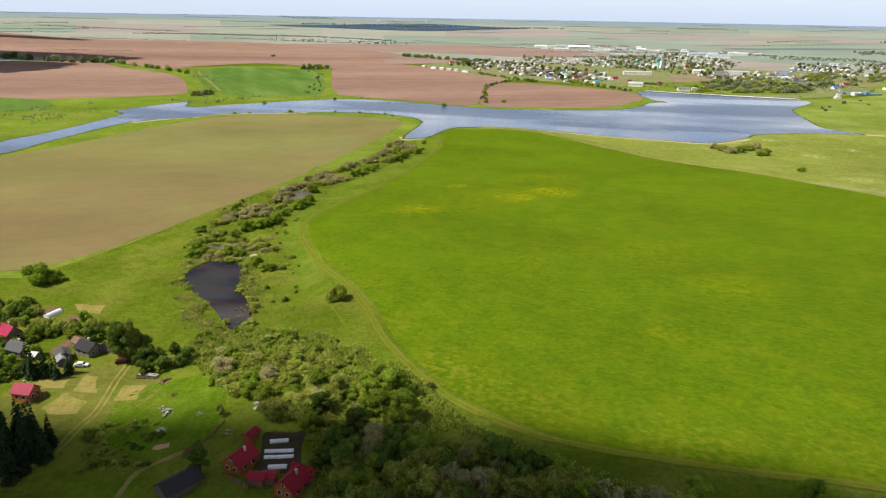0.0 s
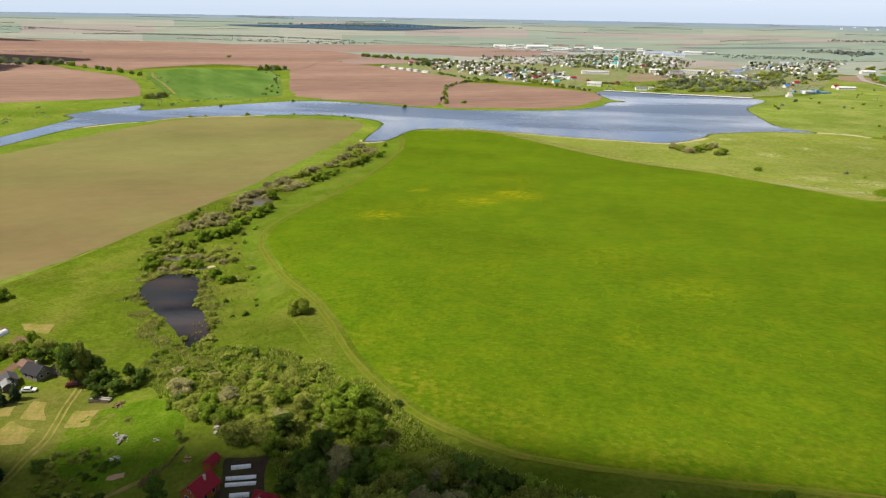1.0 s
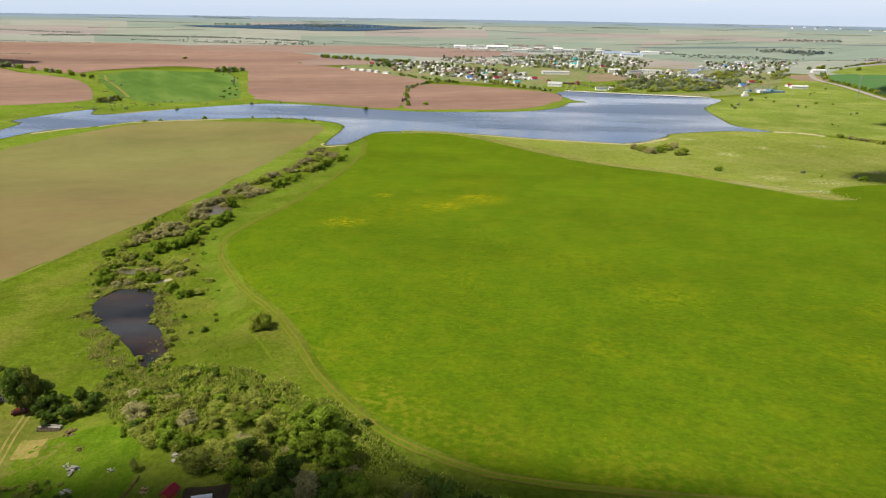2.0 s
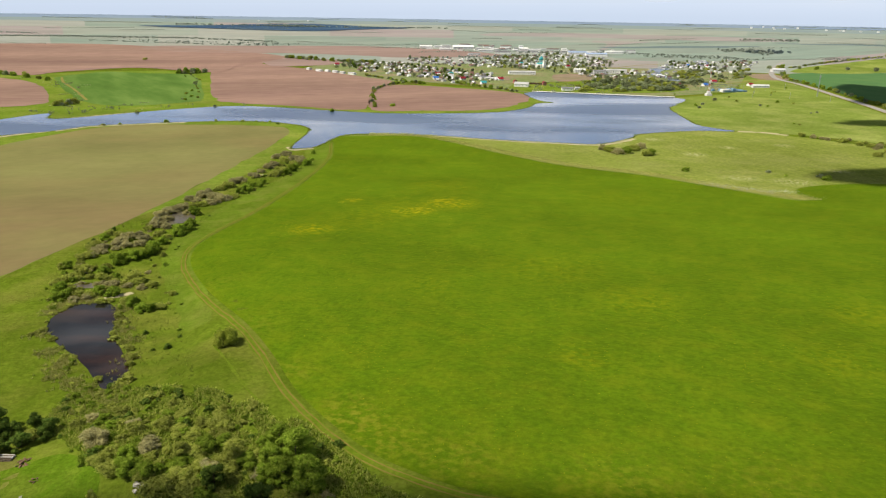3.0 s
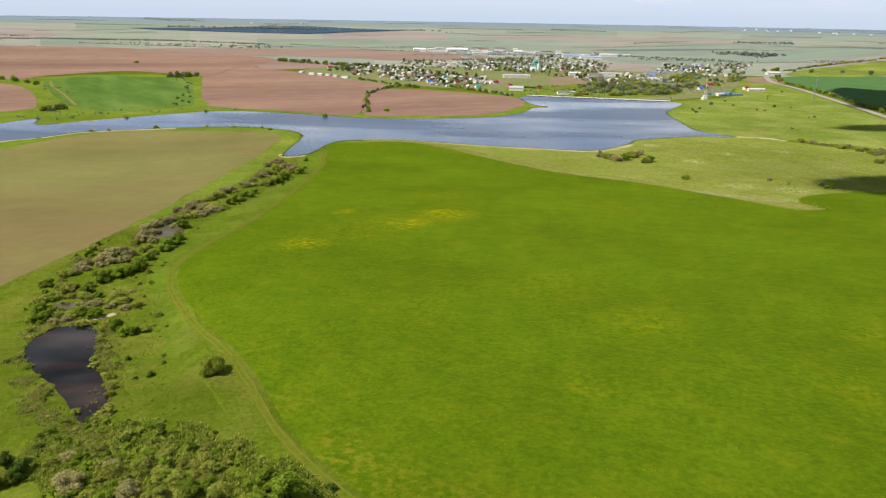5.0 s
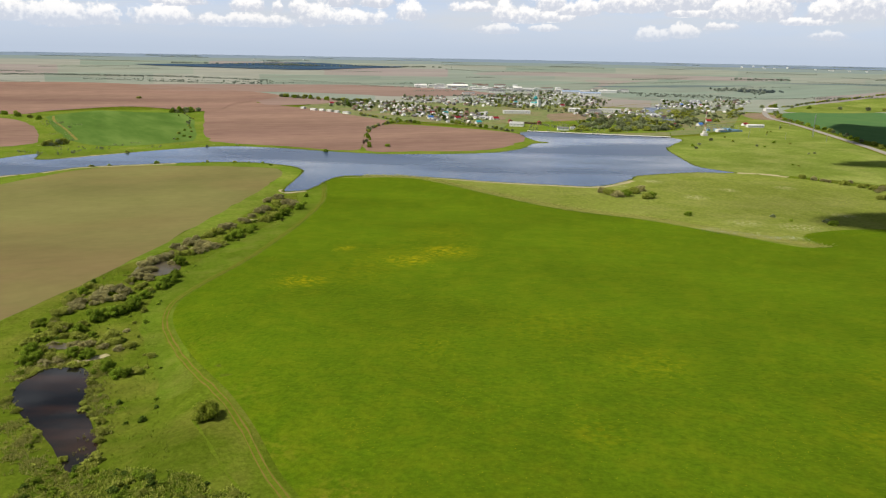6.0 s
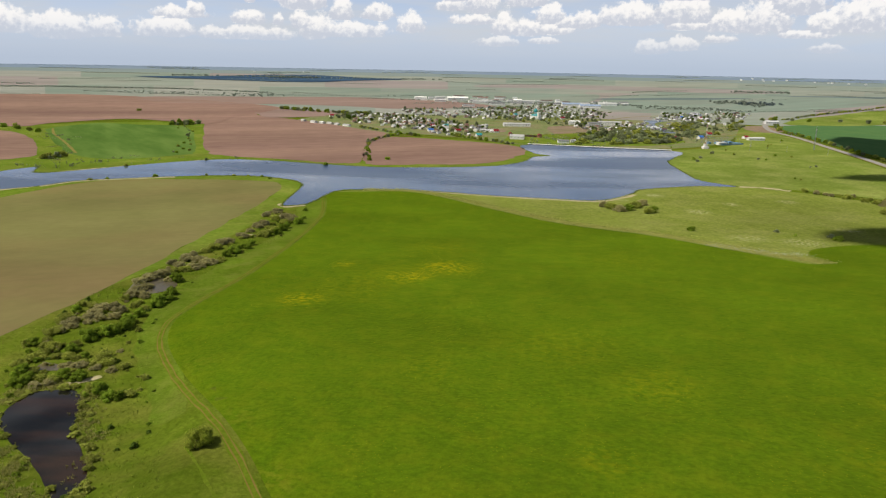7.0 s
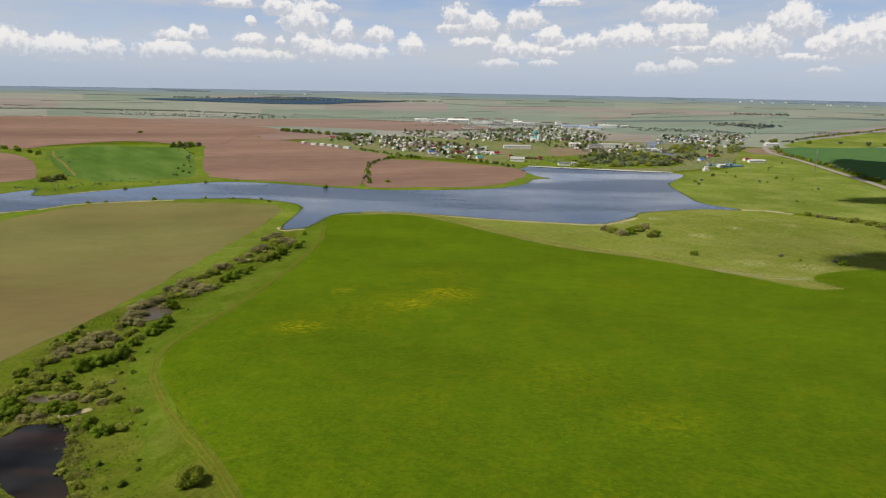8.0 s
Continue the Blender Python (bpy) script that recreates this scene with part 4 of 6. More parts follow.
MOWN = mat("mown_stubble", (0.19, 0.165, 0.045), (0.26, 0.205, 0.075), 1.5, (0.12, 0.145, 0.018), 4, 0.9, fine=(0.6, 0.85, 1.15))
SAND = mat("reddish_sand", (0.34, 0.20, 0.12), (0.45, 0.29, 0.19), 1.0)
BANKSAND = mat("pale_bank_sand", (0.32, 0.28, 0.16), (0.46, 0.40, 0.26), 3.0, (0.20, 0.22, 0.07), 12, 0.9)


def boxes(name, items, material, bevel=0.0):
    """One mesh of boxes (x, y, z, width, depth, height), z at the box's foot."""
    bm = bmesh.new()
    for x, y, z, w, d, h in items:
        bmesh.ops.create_cube(bm, size=1.0, matrix=Matrix.Translation((x, y, z + h / 2)) @ Matrix.Diagonal((w, d, h, 1)))
    if bevel:
        bmesh.ops.bevel(bm, geom=bm.edges[:], offset=bevel, segments=1, affect="EDGES")
    me = bpy.data.meshes.new(name)
    bm.to_mesh(me)
    bm.free()
    me.materials.append(material)
    return me


def gable_wall(name, w, l, h, rise, material):
    """Walls w wide and l long with gables at both ends; the ridge runs along y."""
    a, b = w / 2, l / 2
    verts = [(x, y, z) for y in (-b, b) for x, z in ((-a, 0), (a, 0), (a, h), (0, h + rise), (-a, h))]
    faces = [(0, 1, 2, 3, 4), (9, 8, 7, 6, 5), (1, 6, 7, 2), (0, 4, 9, 5), (0, 5, 6, 1), (2, 7, 8, 3), (3, 8, 9, 4)]
    return mesh_of(name, verts, faces, material)


def gable_roof(name, w, l, h, rise, material, over=0.4, thick=0.14):
    a, b, s = w / 2 + over, l / 2 + over, rise / (w / 2)
    verts, faces = [], []
    for sign in (-1, 1):
        k = len(verts)
        for y in (-b, b):
            verts += [(0, y, h + rise + 0.06), (sign * a, y, h - over * s + 0.06), (sign * a, y, h - over * s + 0.06 + thick), (0, y, h + rise + 0.06 + thick)]
        faces += [tuple(k + i for i in f) for f in ((0, 1, 2, 3), (7, 6, 5, 4), (0, 4, 5, 1), (3, 2, 6, 7), (1, 5, 6, 2))]
    return mesh_of(name, verts, faces, material)


def hip_roof(name, w, l, h, rise, material, over=0.4):
    a, b = w / 2 + over, l / 2 + over
    c = max(0.2, b - a)
    verts = [(-a, -b, h), (a, -b, h), (a, b, h), (-a, b, h), (-a, -b, h + 0.15), (a, -b, h + 0.15), (a, b, h + 0.15), (-a, b, h + 0.15), (0, -c, h + rise), (0, c, h + rise)]
    return mesh_of(name, verts, [(0, 3, 2, 1), (0, 1, 5, 4), (1, 2, 6, 5), (2, 3, 7, 6), (3, 0, 4, 7), (4, 5, 8), (5, 6, 9, 8), (6, 7, 9), (7, 4, 8, 9)], material)


def window(parent, x, y, z, w, h, facing):
    """A window on a wall that faces x or y, proud of it."""
    dx, dy = (0.08, w) if facing == "x" else (w, 0.08)
    frame_ob = part("window", boxes("window", [(x, y, z, dx, dy, h)], WHITE_FRAME, 0.015), parent, "white framed window")
    k = 0.03
    px, py = (x + math.copysign(k, x), y) if facing == "x" else (x, y + math.copysign(k, y))
    part("pane", boxes("pane", [(px, py, z + 0.08, dx if facing == "x" else w - 0.2, w - 0.2 if facing == "x" else dy, h - 0.16)], GLASS), frame_ob, "dark glass pane")


def house(name, x, y, turn, w, l, h, rise, wall, roof, label, category="house", windows=2, chimney=True, door=True, hip=False, group="", base=None):
    root = tagged(new(name), label, category, group)
    z = (ground_z(x, y) if base is None else base) - 0.15
    root.matrix_basis = pose(x, y, z, 0, 0, turn)
    if hip:
        part("wall", boxes("wall", [(0, 0, 0, w, l, h)], wall), root)
        part("roof", hip_roof("roof", w, l, h, rise, roof), root)
    else:
        part("wall", gable_wall("wall", w, l, h, rise, wall), root)
        part("roof", gable_roof("roof", w, l, h, rise, roof), root)
    if chimney:
        part("chimney", boxes("chimney", [(w * 0.15, l * 0.12, h + rise * 0.5, 0.46, 0.46, rise * 0.5 + 0.5), (w * 0.15, l * 0.12, h + rise + 0.5, 0.58, 0.58, 0.1)], WALL_BRICK), root, "brick chimney")
    for k in range(windows):
        u = (k + 0.5) / windows - 0.5
        window(root, u * w * 0.8, -l / 2, h * 0.38, min(1.2, w * 0.2), h * 0.42, "y")
        window(root, w / 2, u * l * 0.8, h * 0.38, min(1.2, l * 0.2), h * 0.42, "x")
        window(root, -w / 2, u * l * 0.8, h * 0.38, min(1.2, l * 0.2), h * 0.42, "x")
    if windows and not hip:
        window(root, 0, -l / 2, h + rise * 0.25, min(1.0, w * 0.16), rise * 0.3, "y")
    if door:
        part("door", boxes("door", [(w / 2 + 0.02, l * 0.38, 0.15, 0.1, 0.95, 2.0)], PLANK, 0.02), root, "brown plank door")
    return root


# ---- near hamlet ----
house("house", -47.0, 143.0, -26, 5.2, 6.6, 2.4, 2.2, WALL_ORANGE, ROOF_RED, "orange timber house with a crimson metal roof")
house("shed", -47.2, 153, -22, 2.4, 3.4, 2.0, 0.8, WALL_ORANGE, ROOF_RED, "small shed with a crimson metal roof", "shed", 0, False)
house("house", -33.0, 134.0, -24, 5.2, 6.4, 2.4, 2.4, WALL_ORANGE, ROOF_RED, "orange timber house with a steep crimson roof")
house("annex", -31.2, 138.0, 66, 3.6, 5.0, 2.3, 1.6, WALL_ORANGE, ROOF_RED, "low orange annex with a crimson roof", "house", 1, False)
house("shed", -41.5, 136.5, 80, 2.6, 3.8, 2.1, 0.5, PLANK, ROOF_RED, "low plank shed with a crimson roof", "shed", 0, False)
house("shed", -38.8, 137, 84, 2.6, 3.0, 2.0, 0.4, PLANK, ROOF_RED, "low plank lean-to with a crimson roof", "shed", 0, False)
house("house", -117.5, 177, 80, 4.6, 5.6, 2.7, 1.8, WALL_ORANGE, ROOF_MAGENTA, "orange house with a cherry red roof", chimney=True)
house("house", -134, 203, 70, 5.2, 6.4, 2.4, 1.9, WALL_TIMBER, ROOF_SLATE, "old grey timber house with a dark slate roof")
house("house", -112.5, 204, 62, 5.2, 6.6, 2.3, 1.9, WALL_TIMBER, ROOF_BLACK, "old grey house with a black tarred roof")
house("house", -106.6, 206, -10, 4.2, 4.2, 2.2, 1.7, WALL_TIMBER, ROOF_BLACK, "old timber wing with a black tarred roof", windows=1)
house("barn", -118.5, 199.5, 35, 4.0, 4.6, 2.1, 1.1, WALL_TIMBER, ROOF_SLATE, "grey plank barn with a dark slate roof", "barn", 0, False)
house("barn", -117.2, 196.2, 35, 3.0, 3.6, 2.0, 0.9, WALL_TIMBER, ROOF_GREY, "low plank barn with a grey sheet roof", "barn", 0, False)
house("barn", -116.5, 207.5, 55, 3.4, 6.5, 2.2, 1.0, WALL_TIMBER, ROOF_BROWN, "long plank barn with a rusty roof", "barn", 0, False)
house("shed", -127.5, 199, 75, 2.4, 3.2, 2.1, 0.7, WALL_TIMBER, ROOF_PALE, "small grey shed with a pale roof", "shed", 0, False)
house("house", -143.5, 213.5, 60, 5.0, 6.0, 2.8, 2.3, WALL_TIMBER, ROOF_MAGENTA, "timber house with a cherry red roof among bushes")
house("barn", -59, 135.5, -40, 5.5, 9.0, 2.3, 1.6, WALL_TIMBER, ROOF_BLACK, "plank barn with a black tarred roof", "barn", 0, False)


def tunnel(x, y, turn, l, r):
    """A greenhouse tunnel of film over hoops."""
    root = tagged(new("greenhouse"), "white film greenhouse tunnel over metal hoops", "greenhouse", "greenhouse tunnels")
    root.matrix_basis = pose(x, y, ground_z(x, y) - 0.03, 0, 0, turn)
    verts, faces, n = [], [], 10
    for u in (-l / 2, l / 2):
        verts += [(u, r * math.cos(math.pi * k / n), r * 1.15 * math.sin(math.pi * k / n)) for k in range(n + 1)]
    faces = [(k, k + 1, n + 2 + k, n + 1 + k) for k in range(n)] + [tuple(range(n + 1)), tuple(range(2 * n + 1, n, -1))]
    part("film", mesh_of("film", verts, faces, FILM), root)
    for j in range(int(l / 1.4) + 1):
        u = -l / 2 + j * l / int(l / 1.4)
        vs, fs = [], []
        for k in range(n):
            p, q = [Vector((u, (r + 0.02) * math.cos(math.pi * i / n), (r + 0.02) * 1.15 * math.sin(math.pi * i / n))) for i in (k, k + 1)]
            limb(vs, fs, p, q, 0.03, 0.03, 4)
        part("hoop", mesh_of("hoop", vs, fs, STEEL), root, "metal hoop")


tunnel(-40, 152.4, 8, 4.6, 0.65)
tunnel(-39.2, 148.6, 5, 7.0, 0.6)
tunnel(-38.8, 146.3, 5, 7.0, 0.6)
tunnel(-38.2, 142.2, 6, 4.4, 0.75)
tunnel(-139.5, 233, 68, 6.0, 1.3)


def car(x, y, turn, body, label):
    root = tagged(new("car"), label, "car")
    root.matrix_basis = pose(x, y, ground_z(x, y) + 0.05, 0, 0, turn)
    side = [(-2.1, 0.35), (2.1, 0.35), (2.15, 0.75), (1.1, 0.92), (0.55, 1.42), (-1.1, 1.45), (-1.75, 0.98), (-2.12, 0.9)]
    bm = bmesh.new()
    rows = [[bm.verts.new((px, s * (0.84 if pz < 1.2 else 0.66), pz)) for px, pz in side] for s in (-1, 1)]
    bm.faces.new(rows[0])
    bm.faces.new(rows[1][::-1])
    for k in range(len(side)):
        j = (k + 1) % len(side)
        bm.faces.new((rows[0][j], rows[0][k], rows[1][k], rows[1][j]))
    bmesh.ops.recalc_face_normals(bm, faces=bm.faces)
    bmesh.ops.bevel(bm, geom=bm.edges[:], offset=0.06, segments=2, affect="EDGES")
    me = bpy.data.meshes.new("body")
    bm.to_mesh(me)
    bm.free()
    me.materials.append(body)
    part("body", me, root)
    part("windscreen", mesh_of("windscreen", [(1.06, -0.66, 0.97), (1.06, 0.66, 0.97), (0.6, 0.6, 1.42), (0.6, -0.6, 1.42)], [(0, 1, 2, 3)], GLASS), root, "dark glass")
    part("rear_window", mesh_of("rear_window", [(-1.76, 0.64, 1.02), (-1.76, -0.64, 1.02), (-1.18, -0.58, 1.44), (-1.18, 0.58, 1.44)], [(0, 1, 2, 3)], GLASS), root, "dark glass")
    for s in (-1, 1):
        part("side_window", mesh_of("side_window", [(-1.5, s * 0.83, 1.0), (0.9, s * 0.83, 0.98), (0.5, s * 0.70, 1.36), (-1.05, s * 0.70, 1.38)], [(0, 1, 2, 3)], GLASS), root, "dark glass")
        for u in (-1.3, 1.3):
            vs, fs = [], []
            limb(vs, fs, Vector((u, s * 0.66, 0.31)), Vector((u, s * 0.88, 0.31)), 0.32, 0.32, 12)
            fs.append(tuple(range(24, 36)))
            part("wheel", mesh_of("wheel", vs, fs, ROOF_BLACK), root, "black tyre")


CAR_WHITE = paint("white_car_paint", (0.8, 0.8, 0.8), 0.25, 0, 4)
CAR_RED = paint("dark_red_car_paint", (0.11, 0.018, 0.014), 0.3, 0, 4)
car(-110.5, 194.6, 6, CAR_WHITE, "white parked hatchback on the grass")
car(-99, 197.2, 20, CAR_RED, "dark red parked car beside the tree")

for name, loop, m, label in (("plot_stubble", [(-118, 181), (-119, 188), (-111, 187), (-110, 181)], MOWN, "pale mown garden plot"), ("plot_mown", [(-106, 180), (-107, 189), (-102, 188), (-99, 179)], MOWN, "pale mown garden plot"),
                             ("plot_dry", [(-111, 172), (-108, 179), (-100, 175), (-100, 170), (-108, 170)], MOWN, "dry yellow garden plot"), ("plot_square", [(-93, 176), (-93, 184), (-86, 184), (-86, 176)], MOWN, "pale square garden plot"),
                             ("bed_upper", [(-146, 231), (-145, 239), (-140, 240), (-141, 230)], TILLED, "freshly tilled brown vegetable bed"), ("bed_middle", [(-133, 226), (-132, 233), (-127, 233), (-128, 226)], TILLED, "freshly tilled brown vegetable bed"),
                             ("bed_long", [(-126, 204), (-124, 215), (-121, 212), (-123, 202)], TILLED, "long tilled brown vegetable bed"), ("bed_yard", [(-44, 140), (-44, 156), (-35, 156), (-33, 140)], SHADED_SOIL, "dark tilled garden round the greenhouses"),
                             ("dry_patch", [(-137, 243), (-125, 242), (-124, 234), (-133, 238)], MOWN, "patch of pale dry grass"), ("sand_pit", [(-73, 153), (-73, 157), (-69, 157), (-68, 153)], SAND, "bare patch of reddish sand")):
    patch(name, [p for a, b in zip(loop, loop[1:] + loop[:1]) for p in (a, ((2 * a[0] + b[0]) / 3, (2 * a[1] + b[1]) / 3), ((a[0] + 2 * b[0]) / 3, (a[1] + 2 * b[1]) / 3))], m, 0.06, 3, label, "garden plot", 6, 1.1)
LANE = [(-97, 200), (-96, 185), (-95, 173), (-97, 165), (-99, 157), (-103, 150), (-107, 140), (-112, 125)]
ribbon("lane_rut_left", LANE, 0.6, MOWN, 0.08, "worn wheel rut of a grassy lane", "lane", 0.7, -0.8)
ribbon("lane_rut_right", LANE, 0.6, MOWN, 0.08, "worn wheel rut of a grassy lane", "lane", 0.7, 0.8)
ribbon("path_dirt", [(-74, 132), (-73, 145), (-67, 149), (-63, 151), (-60, 153)], 1.6, MOWN, 0.08, "trodden dirt path", "path", 0.5)


def fence(line, h, label):
    """A board fence: posts, and boards of uneven height."""
    root = tagged(new("fence"), label, "fence")
    for (x0, y0), (x1, y1) in zip(line, line[1:]):
        n = max(2, int(math.hypot(x1 - x0, y1 - y0) / 0.45))
        turn = math.degrees(math.atan2(y1 - y0, x1 - x0))
        for k in range(n):
            u = (k + 0.5) / n
            x, y = x0 + (x1 - x0) * u, y0 + (y1 - y0) * u
            ob = part("board" if k % 6 else "post", FENCE_BOARD if k % 6 else FENCE_POST, root)
            ob.matrix_basis = pose(x, y, ground_z(x, y) - 0.1, rng.uniform(-3, 3), rng.uniform(-3, 3), turn) @ Matrix.Diagonal((1, 1, h * rng.uniform(0.9, 1.06), 1))


FENCE_BOARD, FENCE_POST = boxes("board", [(0, 0, 0, 0.40, 0.03, 1.0)], PLANK), boxes("post", [(0, 0, 0, 0.14, 0.14, 1.08)], PLANK)
fence([(-63, 148), (-60, 153)], 1.9, "brown weathered board fence")
fence([(-60, 153), (-58, 155), (-57, 158), (-56, 161)], 0.7, "low broken board fence")
fence([(-117, 172), (-112, 178)], 1.6, "grey board fence beside the plot")
fence([(-49, 138), (-43, 134)], 1.5, "dark board fence of the yard")


HEAP_PIECE = {}


def heap(name, x, y, r, h, material, label, category, count=26):
    """Loose pieces lying on one another."""
    root = tagged(new(name), label, category)
    root.matrix_basis = pose(x, y, ground_z(x, y))
    if material not in HEAP_PIECE:
        HEAP_PIECE[material] = boxes("piece", [(0, 0, -0.5, 1, 1, 1)], material, 0.12)
    for _ in range(count):
        q, d = rng.uniform(0, 6.28), r * math.sqrt(rng.random())
        s = r * rng.uniform(0.12, 0.3)
        ob = part("piece", HEAP_PIECE[material], root)
        ob.matrix_basis = pose(d * math.cos(q), d * math.sin(q), h * (1 - (d / r) ** 2) * rng.random() + s * 0.2, rng.uniform(-28, 28), rng.uniform(-28, 28), math.degrees(q)) @ Matrix.Diagonal((s * 2, s, s * 0.6, 1))
    return root


heap("rubble_heap", -74, 168, 1.9, 0.8, RUBBLE, "pale heap of rubble on the grass", "heap")
heap("rubble_heap", -76.5, 170.5, 1.0, 0.4, RUBBLE, "small pale heap of rubble", "heap", 12)
heap("rubble_heap", -64, 165, 1.2, 0.4, RUBBLE, "small pale heap of rubble", "heap", 12)
heap("brick_heap", -54, 156, 1.3, 0.6, SAND, "reddish heap of old bricks", "heap", 18)
heap("brick_heap", -81, 185, 1.8, 0.7, PLANK, "brown heap of boards and earth", "heap", 22)
heap("plank_heap", -75, 176, 1.3, 0.4, PLANK, "grey heap of old boards", "heap", 14)
heap("rubble_heap", -48, 166, 2.0, 1.0, RUBBLE, "white heap of rubble among bushes", "heap", 26)
heap("plank_heap", -73, 161, 1.5, 0.5, RUBBLE, "pale heap of brushwood", "heap", 18)
heap("rubble_heap", -129.5, 222, 1.4, 0.5, RUBBLE, "white sacks in the garden", "heap", 10)
heap("rubble_heap", -122.5, 217, 0.9, 0.4, RUBBLE, "white sacks in the garden", "heap", 8)
heap("rubble_heap", -84, 205, 0.8, 0.3, RUBBLE, "white sacks in the grass", "heap", 6)


def log_pile(x, y, turn, l, label):
    root = tagged(new("log_pile"), label, "log pile")
    root.matrix_basis = pose(x, y, ground_z(x, y), 0, 0, turn)
    for row, n in enumerate((7, 6, 5)):
        for k in range(n):
            vs, fs = [], []
            c = Vector((0, (k - (n - 1) / 2) * 0.36, 0.17 + row * 0.31))
            a = rng.uniform(-0.2, 0.2)
            limb(vs, fs, c + Vector((-l / 2 + a, 0, 0)), c + Vector((l / 2 + a, 0, 0)), 0.18, 0.16, 8)
            fs += [tuple(range(8)), tuple(range(23, 15, -1))]
            part("log", mesh_of("log", vs, fs, RUBBLE if k % 3 else BARK), root)


log_pile(-87.5, 188.2, -8, 6.0, "long pile of pale debarked logs")


# ---- shores, road and far village ----
rng = random.Random(21)
ribbon("dam", [(318, 1150), (420, 1104), (522, 1063)], 9, CONCRETE, 0.9, "pale concrete dam along the reservoir", "dam", 0.05)
for name, line, w in (("sand_bank_creek", [(434, 735), (450, 730), (464, 722), (476, 706)], 9), ("sand_bank_west", [(-276, 776), (-252, 803), (-222, 815), (-160, 829)], 7), ("sand_bank_spit", [(-322, 731), (-300, 758), (-280, 774)], 6),
                      ("sand_bank_meadow", [(40, 738), (99, 724), (155, 696), (210, 675), (252, 664), (300, 696)], 6), ("sand_bank_bay", [(-41, 672), (-37, 657), (-20, 664)], 5), ("sand_bank_north", [(-290, 872), (-240, 910), (-150, 968)], 4),
                      ("sand_bank_gully", [(-60, 546), (-55, 548), (-50, 545)], 6), ("sand_bank_gully_mouth", [(-44, 618), (-38, 623), (-35, 624)], 6), ("sand_bank_pond", [(-94, 296), (-89, 298), (-84, 302)], 3)):
    ribbon(name, line, w, BANKSAND, 0.12, "pale bare sand along the water", "bank", 0.8)
MARSH = mat("marsh_mud", (0.035, 0.028, 0.02), (0.12, 0.10, 0.06), 1.2, (0.16, 0.14, 0.08), 4, 0.6, 0.35, spec=0.3)
patch("water_marsh_upper", [(-98, 394), (-101, 421), (-92, 430), (-79, 417), (-79, 403), (-88, 396)], MARSH, 0.15, 4, "dark marsh water among dead willows", "marsh water", 4, 1.5)
patch("water_marsh_lower", [(-111, 314), (-110, 320), (-104, 317), (-100, 311), (-104, 310)], MARSH, 0.15, 4, "dark marsh water among willows", "marsh water", 4, 1.0)
VILLAGE_SOIL = mat("garden_soil", (0.20, 0.145, 0.105), (0.255, 0.19, 0.14), 9, (0.16, 0.165, 0.075), 24, 0.7, rows=(30, 4.0), fine=(4, 0.85, 1.15))
ASPHALT = mat("asphalt", (0.24, 0.232, 0.22), (0.31, 0.295, 0.275), 3, (0.34, 0.315, 0.28), 25, 0.4)
ROAD = [(1180, 1790), (1077, 1669), (985, 1535), (909, 1395), (876, 1268), (807, 1071), (743, 893), (640, 640), (560, 420)]
ribbon("road", ROAD, 11, ASPHALT, 0.5, "grey country road along the fields", "road")
ribbon("road_verge", ROAD, 15, MOWN, 0.3, "pale gravel verge of the road", "verge", 0.2)
VERDANT = mat("bright_pasture", (0.130, 0.180, 0.028), (0.168, 0.214, 0.042), 14, (0.240, 0.248, 0.08), 60, 0.6, broad=(120, 0.82, 1.15), fine=(4, 0.85, 1.15))
WINTER = mat("winter_wheat", (0.065, 0.14, 0.05), (0.085, 0.165, 0.06), 25, (0.10, 0.17, 0.055), 120, 0.4)
patch("field_wheat", [(1029, 1530), (1278, 1510), (1150, 1300), (900, 850), (800, 880), (872, 1199)], WINTER, 0.4, 50, "deep green winter wheat beside the road", "field", 3)
patch("field_pasture", [(1167, 1672), (1322, 1735), (1523, 1800), (1700, 1700), (1296, 1528), (1054, 1552)], VERDANT, 0.5, 60, "yellow-green field behind the wheat", "field", 3)
patch("pasture_east", [(424, 745), (480, 716), (520, 680), (560, 640), (640, 690), (732, 893), (797, 1071), (866, 1268), (900, 1395), (960, 1510), (900, 1520), (830, 1400), (740, 1250), (660, 1130), (560, 1075), (516, 1052), (480, 974), (450, 928), (426, 835), (416, 777)], VERDANT, 0.1, 30, "bright green pasture between creek and road", "pasture", 4)

WHITE_STRIPE = paint("white_mast_paint", (0.75, 0.72, 0.70), 0.5)
RED_STRIPE = paint("red_mast_paint", (0.48, 0.22, 0.18), 0.5)
PALE_BLUE = paint("pale_blue_paint", (0.22, 0.38, 0.56), 0.6)


def house_proto(w, l, h, rise, wall, roof, label, hip=False):
    p = house("outbuilding" if w < 7 else "brick_cottage" if wall is WALL_BRICK else "village_house", 0, 0, 0, w, l, h, rise, wall, roof, label, "house", 0, True, False, hip, "small outbuildings" if w < 7 else "brick cottages" if wall is WALL_BRICK else "village houses", 0.15)
    part("window", boxes("window", [(0, -l / 2, h * 0.35, w * 0.5, 0.1, h * 0.35)], GLASS), p, "dark window band")
    p["used"] = 0
    return p


